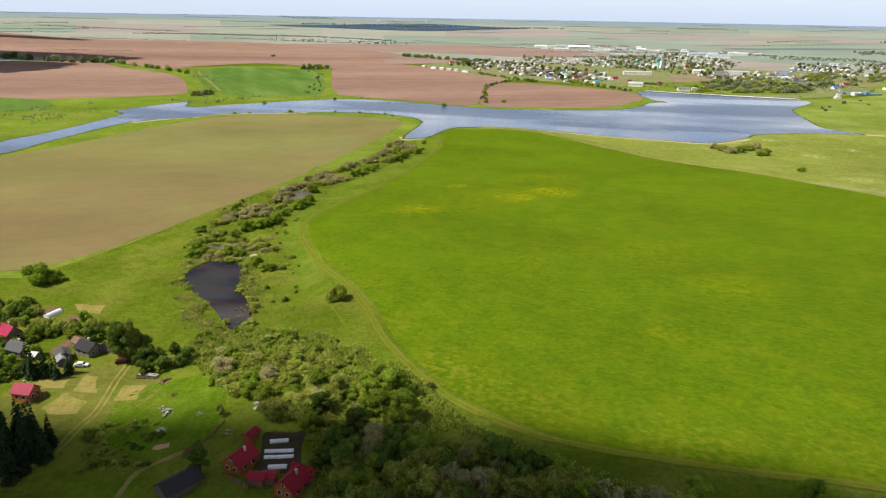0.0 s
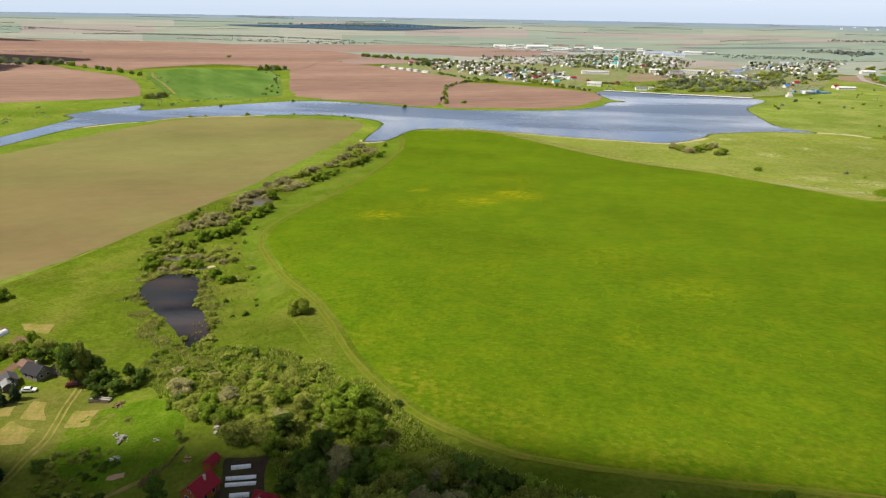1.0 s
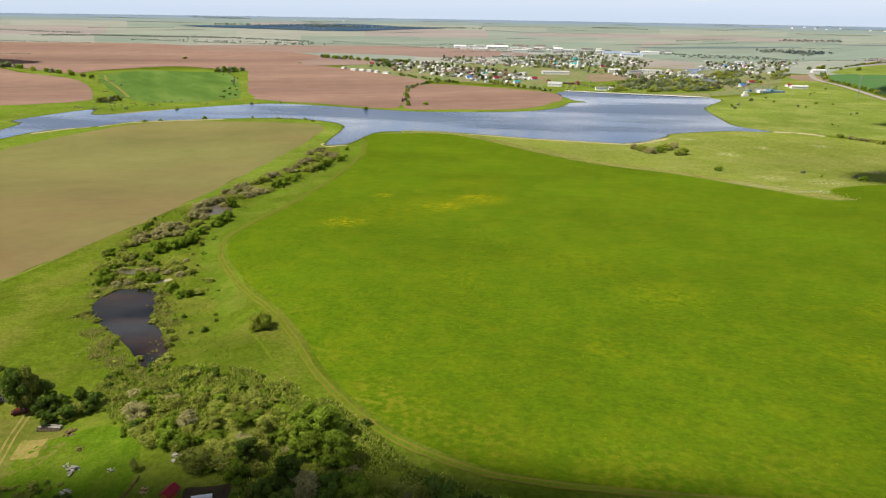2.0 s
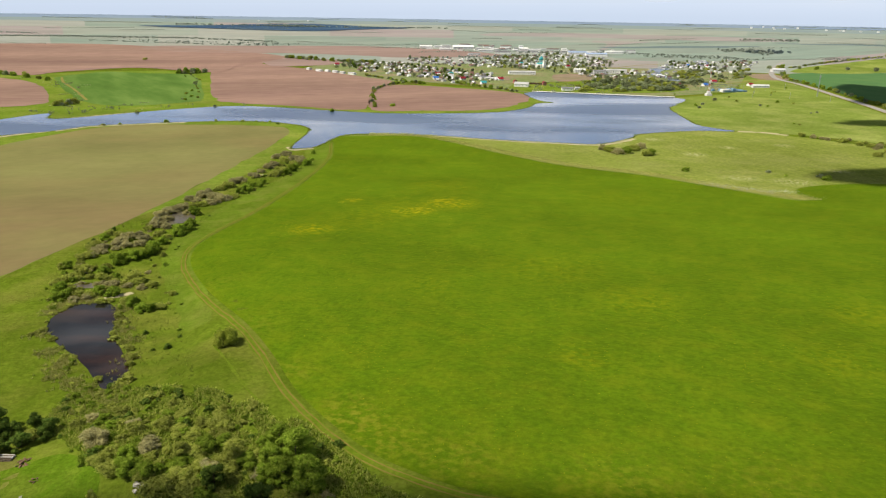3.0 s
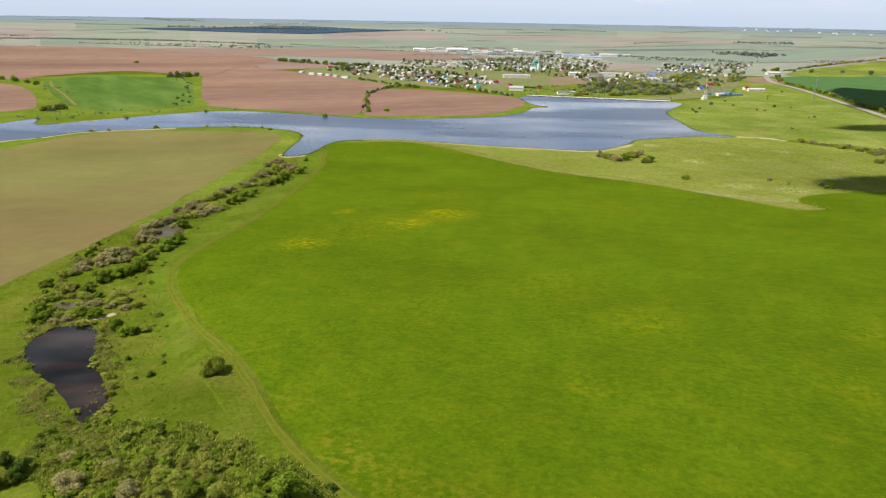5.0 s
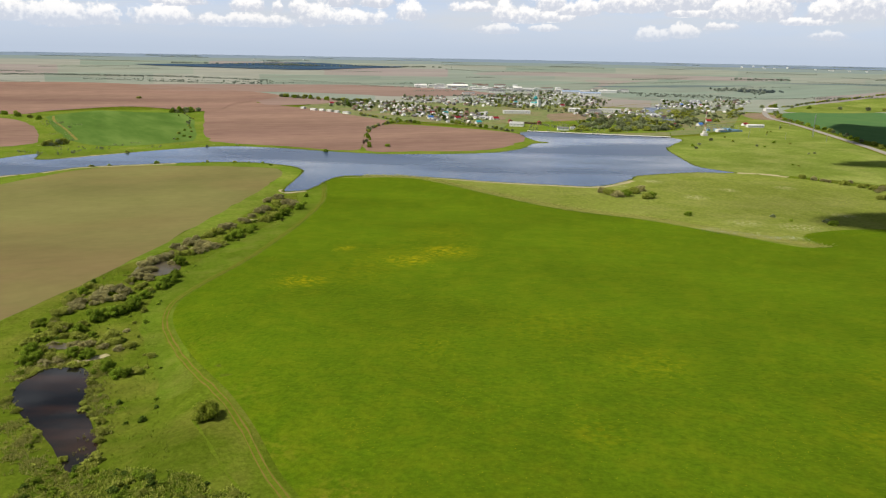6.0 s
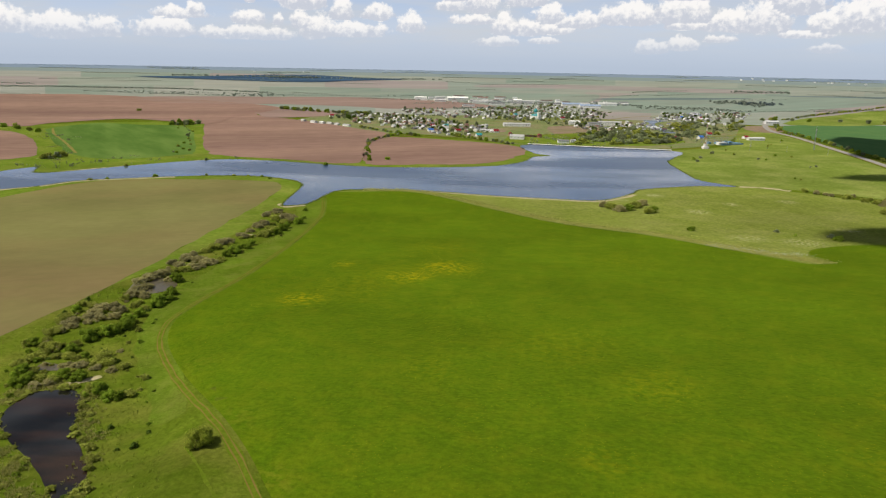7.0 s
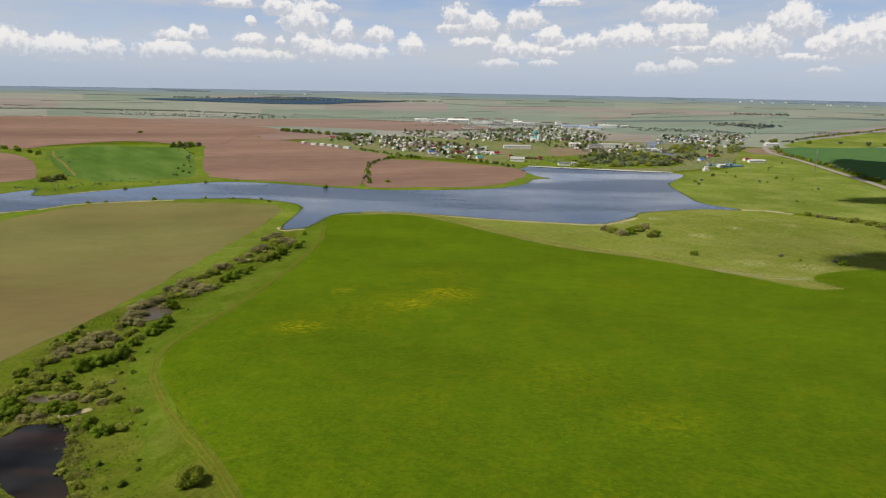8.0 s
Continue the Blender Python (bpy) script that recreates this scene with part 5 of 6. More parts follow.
HOUSES = [house_proto(w, l, h, r, wm, rm, t) for w, l, h, r, wm, rm, t in (
    (8, 10, 3.0, 2.8, WALL_WHITE, ROOF_GREY, "whitewashed village house with a slate roof"), (7, 9, 2.8, 2.6, WALL_BRICK, ROOF_PALE, "pale brick village house with a sheet roof"),
    (9, 11, 3.2, 3.0, WALL_TIMBER, ROOF_GREY, "timber village house with a slate roof"), (8, 9, 3.0, 2.6, WALL_WHITE, ROOF_PALE, "whitewashed village house with a pale roof"),
    (8, 12, 3.0, 2.6, WALL_BRICK, ROOF_BROWN, "brick village house with a rusty roof"), (6, 8, 2.6, 2.0, WALL_WHITE, ROOF_PALE, "small white outbuilding in the village"))]


def settle(x, y, turn, kinds=None):
    p = rng.choice(kinds or HOUSES)
    m = pose(x, y, ground_z(x, y) - 0.15, 0, 0, turn) @ Matrix.Diagonal((0.74, 0.74, rng.uniform(0.7, 0.95), 1))
    if not p["used"]:
        p["used"] = 1
        p.matrix_basis = m
        return p
    return copy_thing(p, m @ Matrix.Diagonal([1 / v for v in p.scale] + [1]))


BLOCK_SOUTH = [(29, 1730), (86, 1829), (170, 1836), (229, 1644), (327, 1501), (313, 1341), (218, 1286), (169, 1369), (115, 1490), (60, 1541)]
BLOCK_NORTH = [(185, 1988), (278, 1992), (331, 1931), (437, 1996), (600, 2051), (716, 2044), (755, 1923), (654, 1743), (416, 1657), (293, 1718), (207, 1784)]
BLOCK_MIDDLE = [(525, 1540), (609, 1590), (714, 1581), (624, 1385), (504, 1381)]
BLOCK_EAST = [(887, 1853), (1009, 1839), (1130, 1847), (1038, 1699), (891, 1651), (759, 1648)]
taken = []
for loop, turn, count, gap in ((BLOCK_SOUTH, 28, 150, 10), (BLOCK_NORTH, 20, 160, 13), (BLOCK_MIDDLE, 35, 40, 12), (BLOCK_EAST, 10, 56, 12)):
    c, s = math.cos(radians(turn)), math.sin(radians(turn))
    for x, y in spaced(rng, loop, count, gap):
        v = round((-s * x + c * y) / 34) * 34 + rng.choice((-8, 8))
        u = c * x + s * y
        x, y = 0.45 * x + 0.55 * (c * u - s * v), 0.45 * y + 0.55 * (s * u + c * v)
        settle(x, y, turn + rng.choice((0, 90)) + rng.uniform(-6, 6))
        taken.append((x, y, 7))
for x, y in spaced(rng, [(545, 1330), (900, 1540), (820, 1600), (640, 1480)], 30, 15):
    settle(x, y, rng.uniform(0, 90))
WHITE_ROW = [(-47, 1593), (-25, 1552), (-8, 1536), (8, 1522), (22, 1498), (40, 1473)]
for i, (x, y) in enumerate(WHITE_ROW):
    house("farm_shed", x, y, 40 + 7 * (i % 3 - 1), 7, 16 if i % 2 else 11, 3.0, 1.5, WALL_WHITE, ROOF_PALE, "long white farm building at the field's edge", "farm building", 0, False, False, group="white farm buildings")
for x, y, roof, words in ((13, 1729, ROOF_RED, "red"), (211, 1468, ROOF_RED, "red"), (243, 1361, ROOF_RED, "red"), (314, 1352, ROOF_RED, "red"), (924, 1709, ROOF_RED, "red"), (720, 1308, ROOF_RED, "red"), (611, 1234, ROOF_MAGENTA, "cherry red"),
                          (758, 1246, ROOF_RED, "red"), (238, 1470, ROOF_TEAL, "teal"), (265, 1277, ROOF_TEAL, "teal"), (193, 1370, ROOF_BLUE, "blue"), (668, 1244, ROOF_BLUE, "blue"), (880, 1730, ROOF_BLUE, "blue"), (560, 1700, ROOF_RED, "red"), (470, 1800, ROOF_TEAL, "teal")):
    house("village_house", x, y, 90 + rng.uniform(-10, 25), 8, 10, 3.0, 2.8, WALL_WHITE, roof, "white village house with a bright %s roof" % words, "house", 2, True, False)
for x, y, w, l, h, turn, roof, name, words in (
        (391, 1490, 12, 56, 5.5, 84, ROOF_PALE, "school", "long white two-storey school"), (606, 1515, 12, 46, 8, 70, ROOF_PALE, "apartment_house", "white two-storey apartment house"), (560, 1490, 12, 26, 8, 80, ROOF_GREY, "apartment_house", "white apartment house with a grey roof"),
        (534, 1541, 12, 24, 7, 80, ROOF_PALE, "apartment_house", "white apartment house with a pale roof"), (399, 2224, 30, 85, 13, 90, WALL_WHITE, "warehouse", "big white warehouse with a white roof"), (340, 2209, 26, 40, 10, 90, ROOF_GREY, "warehouse", "grey warehouse with open sides"),
        (289, 2254, 18, 50, 11, 90, WALL_WHITE, "warehouse", "white warehouse at the works"), (494, 2101, 20, 60, 9, 80, ROOF_GREY, "warehouse", "long grey warehouse"), (567, 2143, 22, 34, 16, 80, WALL_WHITE, "warehouse", "tall white warehouse"), (704, 2058, 30, 70, 10, 80, ROOF_PALEBLUE, "warehouse", "warehouse with a blue roof"),
        (745, 2012, 26, 80, 10, 80, ROOF_PALEBLUE, "warehouse", "long warehouse with a blue roof"), (818, 2062, 22, 70, 10, 80, ROOF_PALE, "warehouse", "long white warehouse"), (453, 2147, 22, 60, 9, 85, ROOF_PALE, "warehouse", "low pale warehouse"), (401, 2057, 16, 46, 7, 85, ROOF_GREY, "warehouse", "low grey warehouse"),
        (302, 1374, 8, 28, 3, 85, ROOF_PALE, "farm_shed", "long white shed"), (760, 1217, 9, 30, 4, 85, ROOF_PALE, "farm_shed", "long white shed by the road"), (1028, 1577, 14, 30, 6, 80, ROOF_PALE, "filling_station", "white filling station beside the road"),
        (323, 1232, 18, 24, 5, 70, ROOF_PALE, "pavilion", "white pavilion with a pale spreading roof"), (384, 1168, 12, 18, 4, 80, ROOF_GREY, "farm_shed", "pale shed near the dam"), (404, 1177, 6, 8, 4, 80, ROOF_PALE, "farm_shed", "small white shed near the dam")):
    dwelling = name in ("school", "apartment_house")
    if name == "warehouse":
        w, l, h = w * 0.8, l * 0.75, h * 0.6
    ob = house(name, x, y, turn, w, l, h, w * 0.16, WALL_WHITE, roof, words + " at the village", name.replace("_", " "), 0, False, False)
    for sign in (-1, 1):
        for floor in range(2 if dwelling else 1):
            for k in range(max(3, int(l / 5))):
                part("window", boxes("window", [(sign * w / 2, ((k + 0.5) / max(3, int(l / 5)) - 0.5) * l * 0.94, h * ((0.18 if dwelling else 0.55) + 0.42 * floor), 0.12, 1.2, h * 0.16)], GLASS), ob)
    taken.append((x, y, max(w, l) * 0.6))
WORKS = [(248, 2253), (398, 2320), (523, 2302), (643, 2200), (902, 2113), (865, 2027), (625, 2079), (470, 2146), (356, 2178)]
for x, y in spaced(rng, WORKS, 46, 24, taken):
    w = rng.uniform(9, 16)
    house("workshop", x, y, rng.choice((80, 85, 90, 172)), w, w * rng.uniform(1.2, 2.6), rng.uniform(3.5, 6), w * 0.12, WALL_WHITE, rng.choice((ROOF_PALE, ROOF_PALE, ROOF_GREY, ROOF_BROWN)), "low pale workshop of the works behind the village", "workshop", 0, False, False, group="workshops")
    taken.append((x, y, 18))
ob = tagged(new("perimeter_wall"), "dark red perimeter wall with red corner towers", "wall")
for k in range(12):
    x, y = 327 + (370 - 327) * k / 11, 1288 + (1259 - 1288) * k / 11
    part("wall_panel", boxes("wall_panel", [(x, y, ground_z(x, y) - 0.2, 4.6, 0.5, 3.2)], ROOF_BROWN), ob)
for x, y in ((326, 1289), (371, 1258)):
    part("tower", gable_roof("tower", 7, 7, 4.5, 2, ROOF_RED), ob, "red corner tower").matrix_basis = pose(x, y, ground_z(x, y))
    part("tower_wall", gable_wall("tower_wall", 6.5, 6.5, 4.5, 2, RED_STRIPE), ob, "red corner tower").matrix_basis = pose(x, y, ground_z(x, y) - 0.2)


def lathe(name, rings, material, sides=16, smooth=True):
    verts = [(r * math.cos(2 * math.pi * k / sides), r * math.sin(2 * math.pi * k / sides), z) for r, z in rings for k in range(sides)]
    faces = [(i * sides + k, i * sides + (k + 1) % sides, (i + 1) * sides + (k + 1) % sides, (i + 1) * sides + k) for i in range(len(rings) - 1) for k in range(sides)]
    return mesh_of(name, verts, faces, material, smooth)


church = tagged(new("church"), "white village church with a turquoise dome and spire", "church")
church.matrix_basis = pose(490, 1690, ground_z(490, 1690) - 0.2, 0, 0, 15)
GILT = paint("gilded_cross", (0.7, 0.5, 0.15), 0.3, 0, metal=0.9)
part("nave", boxes("nave", [(0, 0, 0, 14, 24, 9), (0, 14, 0, 9, 8, 7), (0, -15, 0, 8, 8, 8)], WALL_WHITE), church)
part("nave_roof", hip_roof("nave_roof", 14, 24, 9, 3.5, ROOF_TEAL), church, "turquoise roof")
part("drum", lathe("drum", [(4, 9), (4, 17), (4.3, 17), (4.3, 17.6)], WALL_WHITE), church)
part("dome", lathe("dome", [(4.4, 17.5), (5.1, 19.2), (4.8, 21), (3.4, 23), (1.4, 24.8), (0.4, 26.2), (0.05, 27)], ROOF_TEAL), church, "turquoise onion dome")
part("belfry", boxes("belfry", [(0, -15, 8, 6, 6, 9)], WALL_WHITE), church)
part("spire", lathe("spire", [(4.2, 17), (3.0, 19), (1.0, 22), (0.05, 25)], ROOF_TEAL, 8, False), church, "turquoise spire")
part("cross", boxes("cross", [(0, 0, 27, 0.2, 0.2, 3), (0, 0, 28.6, 1.4, 0.2, 0.25)], GILT), church, "gilded cross")


def mast(x, y, h, r, label, striped):
    root = tagged(new("mast"), label, "mast")
    root.matrix_basis = pose(x, y, ground_z(x, y) - 0.1)
    n = 8
    for k in range(n):
        z0, z1 = h * k / n, h * (k + 1) / n
        r0, r1 = r * (1 - 0.6 * k / n), r * (1 - 0.6 * (k + 1) / n)
        vs, fs = [], []
        for a in range(4):
            p, q = [Vector((rr * math.cos(a * math.pi / 2 + t), rr * math.sin(a * math.pi / 2 + t), z)) for rr, z, t in ((r0, z0, 0), (r1, z1, 0))]
            s = Vector((r1 * math.cos((a + 1) * math.pi / 2), r1 * math.sin((a + 1) * math.pi / 2), z1))
            limb(vs, fs, p, q, 0.16, 0.14, 5)
            limb(vs, fs, p, s, 0.09, 0.09, 4)
        part("mast_section", mesh_of("mast_section", vs, fs, (RED_STRIPE if k % 2 else WHITE_STRIPE) if striped else STEEL), root)
    part("antenna", boxes("antenna", [(r * 0.6, 0, h * 0.9, 0.3, 0.5, 2.4), (-r * 0.6, 0, h * 0.9, 0.3, 0.5, 2.4), (0, 0, h, 0.12, 0.12, 3)], WHITE_STRIPE), root, "white antenna panels")
    if striped:
        part("plinth", boxes("plinth", [(0, 0, 0, 9, 7, 3.5), (0, 0, 3.5, 5, 4, 4)], WHITE_STRIPE, 0.1), root, "white base hut")


mast(591, 1088, 38, 1.6, "tall red and white mast on a white base", True)
mast(769, 1071, 34, 1.0, "slim grey lattice mast beside the road", False)


def pole(x, y, h, turn):
    root = tagged(new("power_pole"), "grey wooden power pole with a crossarm", "power pole", "power poles")
    root.matrix_basis = pose(x, y, ground_z(x, y) - 0.2, 0, 0, turn)
    part("post", lathe("post", [(0.2, 0), (0.14, h)], STEEL, 6), root)
    part("crossarm", boxes("crossarm", [(0, 0, h - 0.8, 2.2, 0.16, 0.16)], STEEL), root)
    for u in (-0.9, 0, 0.9):
        part("insulator", boxes("insulator", [(u, 0, h - 0.62, 0.12, 0.12, 0.25)], WHITE_FRAME), root)


for x, y in ((850, 1247), (784, 1180), (735, 1162), (684, 1111), (700, 1040), (740, 1000), (650, 1060)):
    pole(x, y, 10, 30)

yard = tagged(new("substation"), "electrical substation with steel gantries and blue transformers", "substation")
yard.matrix_basis = pose(655, 1168, ground_z(655, 1168) - 0.1, 0, 0, 12)
for u in (-28, -14, 0, 14, 28):
    for v in (-18, 10):
        part("gantry", boxes("gantry", [(u - 6, v, 0, 0.3, 0.3, 9), (u + 6, v, 0, 0.3, 0.3, 9), (u, v, 8.7, 12.4, 0.3, 0.35)], STEEL), yard)
for u in (-20, -4, 12, 24):
    part("transformer", boxes("transformer", [(u, -6, 0, 6, 4, 3.4), (u - 1.5, -6, 3.4, 0.5, 0.5, 1.6), (u + 1.5, -6, 3.4, 0.5, 0.5, 1.6)], PALE_BLUE, 0.1), yard, "blue transformer")
part("enclosure", boxes("enclosure", [(8, -30, 0, 46, 0.4, 2.6), (31, -8, 0, 0.4, 44, 2.6)], PALE_BLUE), yard, "blue panel fence")
part("control_hut", boxes("control_hut", [(-10, -24, 0, 16, 8, 4.5)], WALL_WHITE, 0.1), yard, "white control hut")

# ---- trees round lake and village ----
RIVER_BED = [(x, y, 34) for x, y in ((690, 1480), (700, 1540), (725, 1600), (750, 1645), (790, 1675), (830, 1700), (668, 1380), (675, 1430), (950, 1790), (965, 1830))]
RIVER_BED += [(x - 22, y - 55, 38) for x, y, _ in RIVER_BED[:8]]
TREES_NORTH = [(361, 1932), (517, 2055), (693, 2075), (747, 1864), (603, 1574), (476, 1508), (416, 1657), (328, 1685)]
GROVE = [(548, 1432), (660, 1463), (767, 1524), (839, 1558), (651, 1255), (571, 1161), (503, 1144), (397, 1144), (405, 1195)]
RIVERSIDE = [(774, 1649), (907, 1680), (990, 1620), (882, 1446), (708, 1276), (642, 1197), (614, 1339)]
for loop, count, gap, kinds in ((BLOCK_NORTH, 90, 9, VILLAGE_TREE), (TREES_NORTH, 150, 9, VILLAGE_TREE), (BLOCK_SOUTH, 130, 9, GARDEN_TREE), (BLOCK_MIDDLE, 24, 10, GARDEN_TREE), (GROVE, 170, 8, GROVE_TREE), (BLOCK_EAST, 40, 12, GARDEN_TREE), (RIVERSIDE, 60, 11, GROVE_TREE)):
    for x, y in spaced(rng, loop, count, gap, taken + RIVER_BED):
        if kinds is GROVE_TREE:
            plant(kinds, rng, x, y, rng.uniform(8, 15), rng.uniform(0.5, 0.75))
        else:
            plant(kinds, rng, x, y, rng.uniform(4, 8.5), rng.uniform(0.8, 1.3))
HEDGE = [tree_proto("field_bush", rng, 5, 7, 0.05, m, 320, 0.6, "green bush on the field's edge", "bush", 3, "field bushes") for m in (LEAF_HAZED, LEAF_OLIVE, LEAF)]


def hedge(line, count, wide, kinds, loose=4):
    line = rounded(line, False, 8)
    for k in range(count):
        p = line[int((len(line) - 1) * k / max(1, count - 1))]
        plant(kinds, rng, p.x + rng.gauss(0, loose), p.y + rng.gauss(0, loose), wide * rng.uniform(0.7, 1.3))


hedge([(67, 1437), (114, 1345), (157, 1274)], 28, 6, HEDGE)
hedge([(223, 1286), (241, 1247), (276, 1185), (289, 1144)], 24, 6, HEDGE)
hedge([(52, 960), (58, 1050), (63, 1143), (73, 1192), (87, 1236), (107, 1273), (124, 1294)], 26, 5, HEDGE, 2)
hedge([(-113, 1965), (-54, 1904), (31, 1843), (84, 1791)], 34, 10, HEDGE, 7)
hedge([(28, 1680), (60, 1750), (80, 1850)], 12, 9, GARDEN_TREE, 12)
hedge([(-292, 1480), (-276, 1481), (-263, 1495), (-252, 1509)], 9, 12, HEDGE)
hedge([(-266, 1430), (-228, 1280), (-198, 1120), (-200, 1040)], 18, 4, HEDGE, 7)
hedge([(-334, 978), (-330, 1003)], 7, 8, HEDGE)
hedge([(-1050, 1640), (-950, 1620), (-875, 1591), (-815, 1570), (-748, 1565), (-713, 1560)], 24, 14, GARDEN_TREE, 8)
hedge([(-690, 1547), (-598, 1454), (-546, 1406), (-480, 1330)], 10, 10, HEDGE)
hedge([(1116, 1663), (1249, 1731), (1347, 1774), (1437, 1803), (1559, 1851)], 56, 6, HEDGE, 3)
hedge([(1010, 1530), (930, 1390), (892, 1260), (826, 1071), (762, 893)], 34, 7, HEDGE, 3)
hedge([(1060, 1660), (1120, 1640), (1300, 1540)], 9, 10, HEDGE, 6)
for x, y, w in ((-1, 916, 6), (78, 966, 7), (-440, 1858, 10), (244, 639, 6), (248, 629, 8), (251, 618, 8), (261, 620, 7), (273, 632, 8), (272, 608, 7), (279, 612, 6), (284, 644, 7), (273, 534, 6), (336, 521, 4), (360, 486, 7), (363, 496, 5), (340, 505, 3)):
    clump = 240 < x < 290 and y > 600
    plant(OLIVE + WILLOW + BUSH if clump else HEDGE, rng, x, y, w * (1.35 if clump else 1.0), 0.8)
CREEK_BUSH = [(488, 700), (493, 689), (498, 682), (499, 675), (504, 658), (520, 670), (511, 644), (524, 652), (513, 631), (510, 620), (534, 642), (507, 602), (496, 580), (486, 586), (516, 612), (520, 628)]
PASTURE_BUSH = [(494, 933), (502, 957), (519, 970), (540, 1101), (599, 1170), (566, 1023), (593, 1008), (597, 954), (605, 947), (621, 875), (633, 880), (536, 785), (537, 776), (665, 978), (648, 992), (700, 1090), (720, 1120), (690, 1150), (740, 1140), (610, 1060), (800, 1200), (780, 1240)]
for x, y in CREEK_BUSH:
    plant(OLIVE + WILLOW, rng, x, y, rng.uniform(5, 9), 0.8)
for x, y in PASTURE_BUSH:
    plant(HEDGE, rng, x, y, rng.uniform(2.5, 6), 0.9)
SHORE = [(-240, 812), (-225, 817), (-180, 832), (-100, 834), (-60, 812), (-85, 832), (-150, 970), (-232, 916), (-70, 830), (-130, 840)]
for x, y in SHORE:
    plant(HEDGE, rng, x, y, rng.uniform(3, 6), 0.7)


# ---- distance ----
rng = random.Random(33)
# field colours greyed and blued to hold the haze of distance
FAR_HAZED = [mat("far_" + n, tuple(0.5 * c + 0.5 * m for c, m in zip(col, (0.20, 0.225, 0.195))), col, 45, (0.248, 0.239, 0.198), 110, 0.6, rows=(8, 4.0), broad=(70, 0.9, 1.1)) for n, col in (
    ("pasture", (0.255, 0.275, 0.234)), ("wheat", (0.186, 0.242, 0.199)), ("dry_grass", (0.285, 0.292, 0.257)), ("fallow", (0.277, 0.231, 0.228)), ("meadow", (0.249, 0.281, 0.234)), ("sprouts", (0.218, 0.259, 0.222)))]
# far foliage is tinted with haze too, bluer or paler than near leaves
HAZED_WOOD = leafy("hazed_far_wood", (0.25, 0.29, 0.24), (0.31, 0.35, 0.29), 0.55)
HAZED_PINE = leafy("hazed_pine_forest", (0.16, 0.215, 0.29), (0.19, 0.245, 0.32), 0.5)
GROVE_LEAF_HAZED = leafy("hazed_grove_leaf", (0.085, 0.115, 0.125), (0.12, 0.15, 0.15), 0.4)
# horizon strips: slate blue of aerial haze put into the base colour
HAZE_FOREST = mat("hazed_far_forest", (0.155, 0.21, 0.29), (0.185, 0.24, 0.31), 160, (0.22, 0.265, 0.28), 300, 0.7, rows=(5, 4.0))
# halfway haze tint between the fields and the blue horizon strips
HAZE_BLEND = mat("far_haze_blend", (0.165, 0.22, 0.225), (0.20, 0.245, 0.235), 60, (0.245, 0.255, 0.23), 130, 0.7, rows=(5, 4.0))
# painted colour of distant cloud shadows seen through haze
FAR_CLOUD_SHADOW = mat("far_cloud_shadow", (0.095, 0.130, 0.135), (0.125, 0.160, 0.16), 20, (0.16, 0.19, 0.17), 70, 0.6, rows=(5, 3.0))
# pine forest whose colour also holds a cloud shadow and haze
FAR_SHADED_PINE = mat("far_shaded_pine_forest", (0.030, 0.060, 0.112), (0.048, 0.086, 0.138), 30, (0.08, 0.12, 0.14), 90, 0.5, broad=(60, 0.85, 1.15), rows=(5, 3.0))
edges = [1830, 2050, 2300, 2600, 2950, 3300, 3700, 4150, 4600, 4940]
for i, (r0, r1) in enumerate(zip(edges, edges[1:])):
    a = -52 + rng.uniform(0, 6)
    last = None
    while a < 66:
        b = a + rng.uniform(3, 10)
        kind = rng.choice([m for m in FAR_HAZED if m is not last])
        last = kind
        # haze tints replace the field colours in the outer rings
        kind = HAZE_FOREST if r0 > 3600 else HAZE_BLEND if r0 > 3200 else kind
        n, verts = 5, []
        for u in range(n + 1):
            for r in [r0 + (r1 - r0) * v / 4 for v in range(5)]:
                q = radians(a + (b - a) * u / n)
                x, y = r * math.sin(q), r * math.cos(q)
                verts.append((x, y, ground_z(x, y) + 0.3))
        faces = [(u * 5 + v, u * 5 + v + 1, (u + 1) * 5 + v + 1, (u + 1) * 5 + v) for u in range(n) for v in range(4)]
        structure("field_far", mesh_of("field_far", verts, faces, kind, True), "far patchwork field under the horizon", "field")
        a = b
# west: pine forest with a cloud shadow painted in; the others: painted cloud shadows
for name, loop in (("far_forest_west", [(-700, 2890), (-480, 2990), (-300, 3120), (-120, 3230), (20, 3190), (160, 3060), (330, 3010), (130, 2900), (-60, 2790), (-300, 2810)]), ("far_forest_east", [(820, 2220), (940, 2240), (1260, 2190), (1330, 2150), (1150, 2160), (930, 2195)]), ("far_forest_edge", [(1440, 2240), (1560, 2190), (1780, 2080), (1830, 2020), (1700, 2060), (1520, 2170)])):
    patch(name, loop, FAR_SHADED_PINE if "west" in name else FAR_CLOUD_SHADOW, 2.0 if "west" in name else 1.0, 50, "dark blue-green painted cloud shadow, partly pine forest, on the plain", "forest", 3, 14)
patch("field_wheat_far", [(-120, 2330), (110, 2335), (320, 2265), (440, 2180), (640, 2150), (781, 2140), (900, 2343), (798, 2390), (425, 2477), (-60, 2450)], FAR_HAZED[1], 0.8, 40, "wide green wheat field behind the village", "field", 3)
patch("field_fallow_far", [(559, 2645), (858, 2569), (1463, 2290), (1542, 2413), (917, 2746), (602, 2745)], FAR_HAZED[3], 0.8, 40, "far strip of bare brown land", "field", 3)
patch("field_wheat_east", [(776, 1950), (1144, 1830), (1611, 1920), (1725, 2045), (1182, 2342), (911, 2272)], FAR_HAZED[1], 0.8, 40, "far green wheat field", "field", 3)
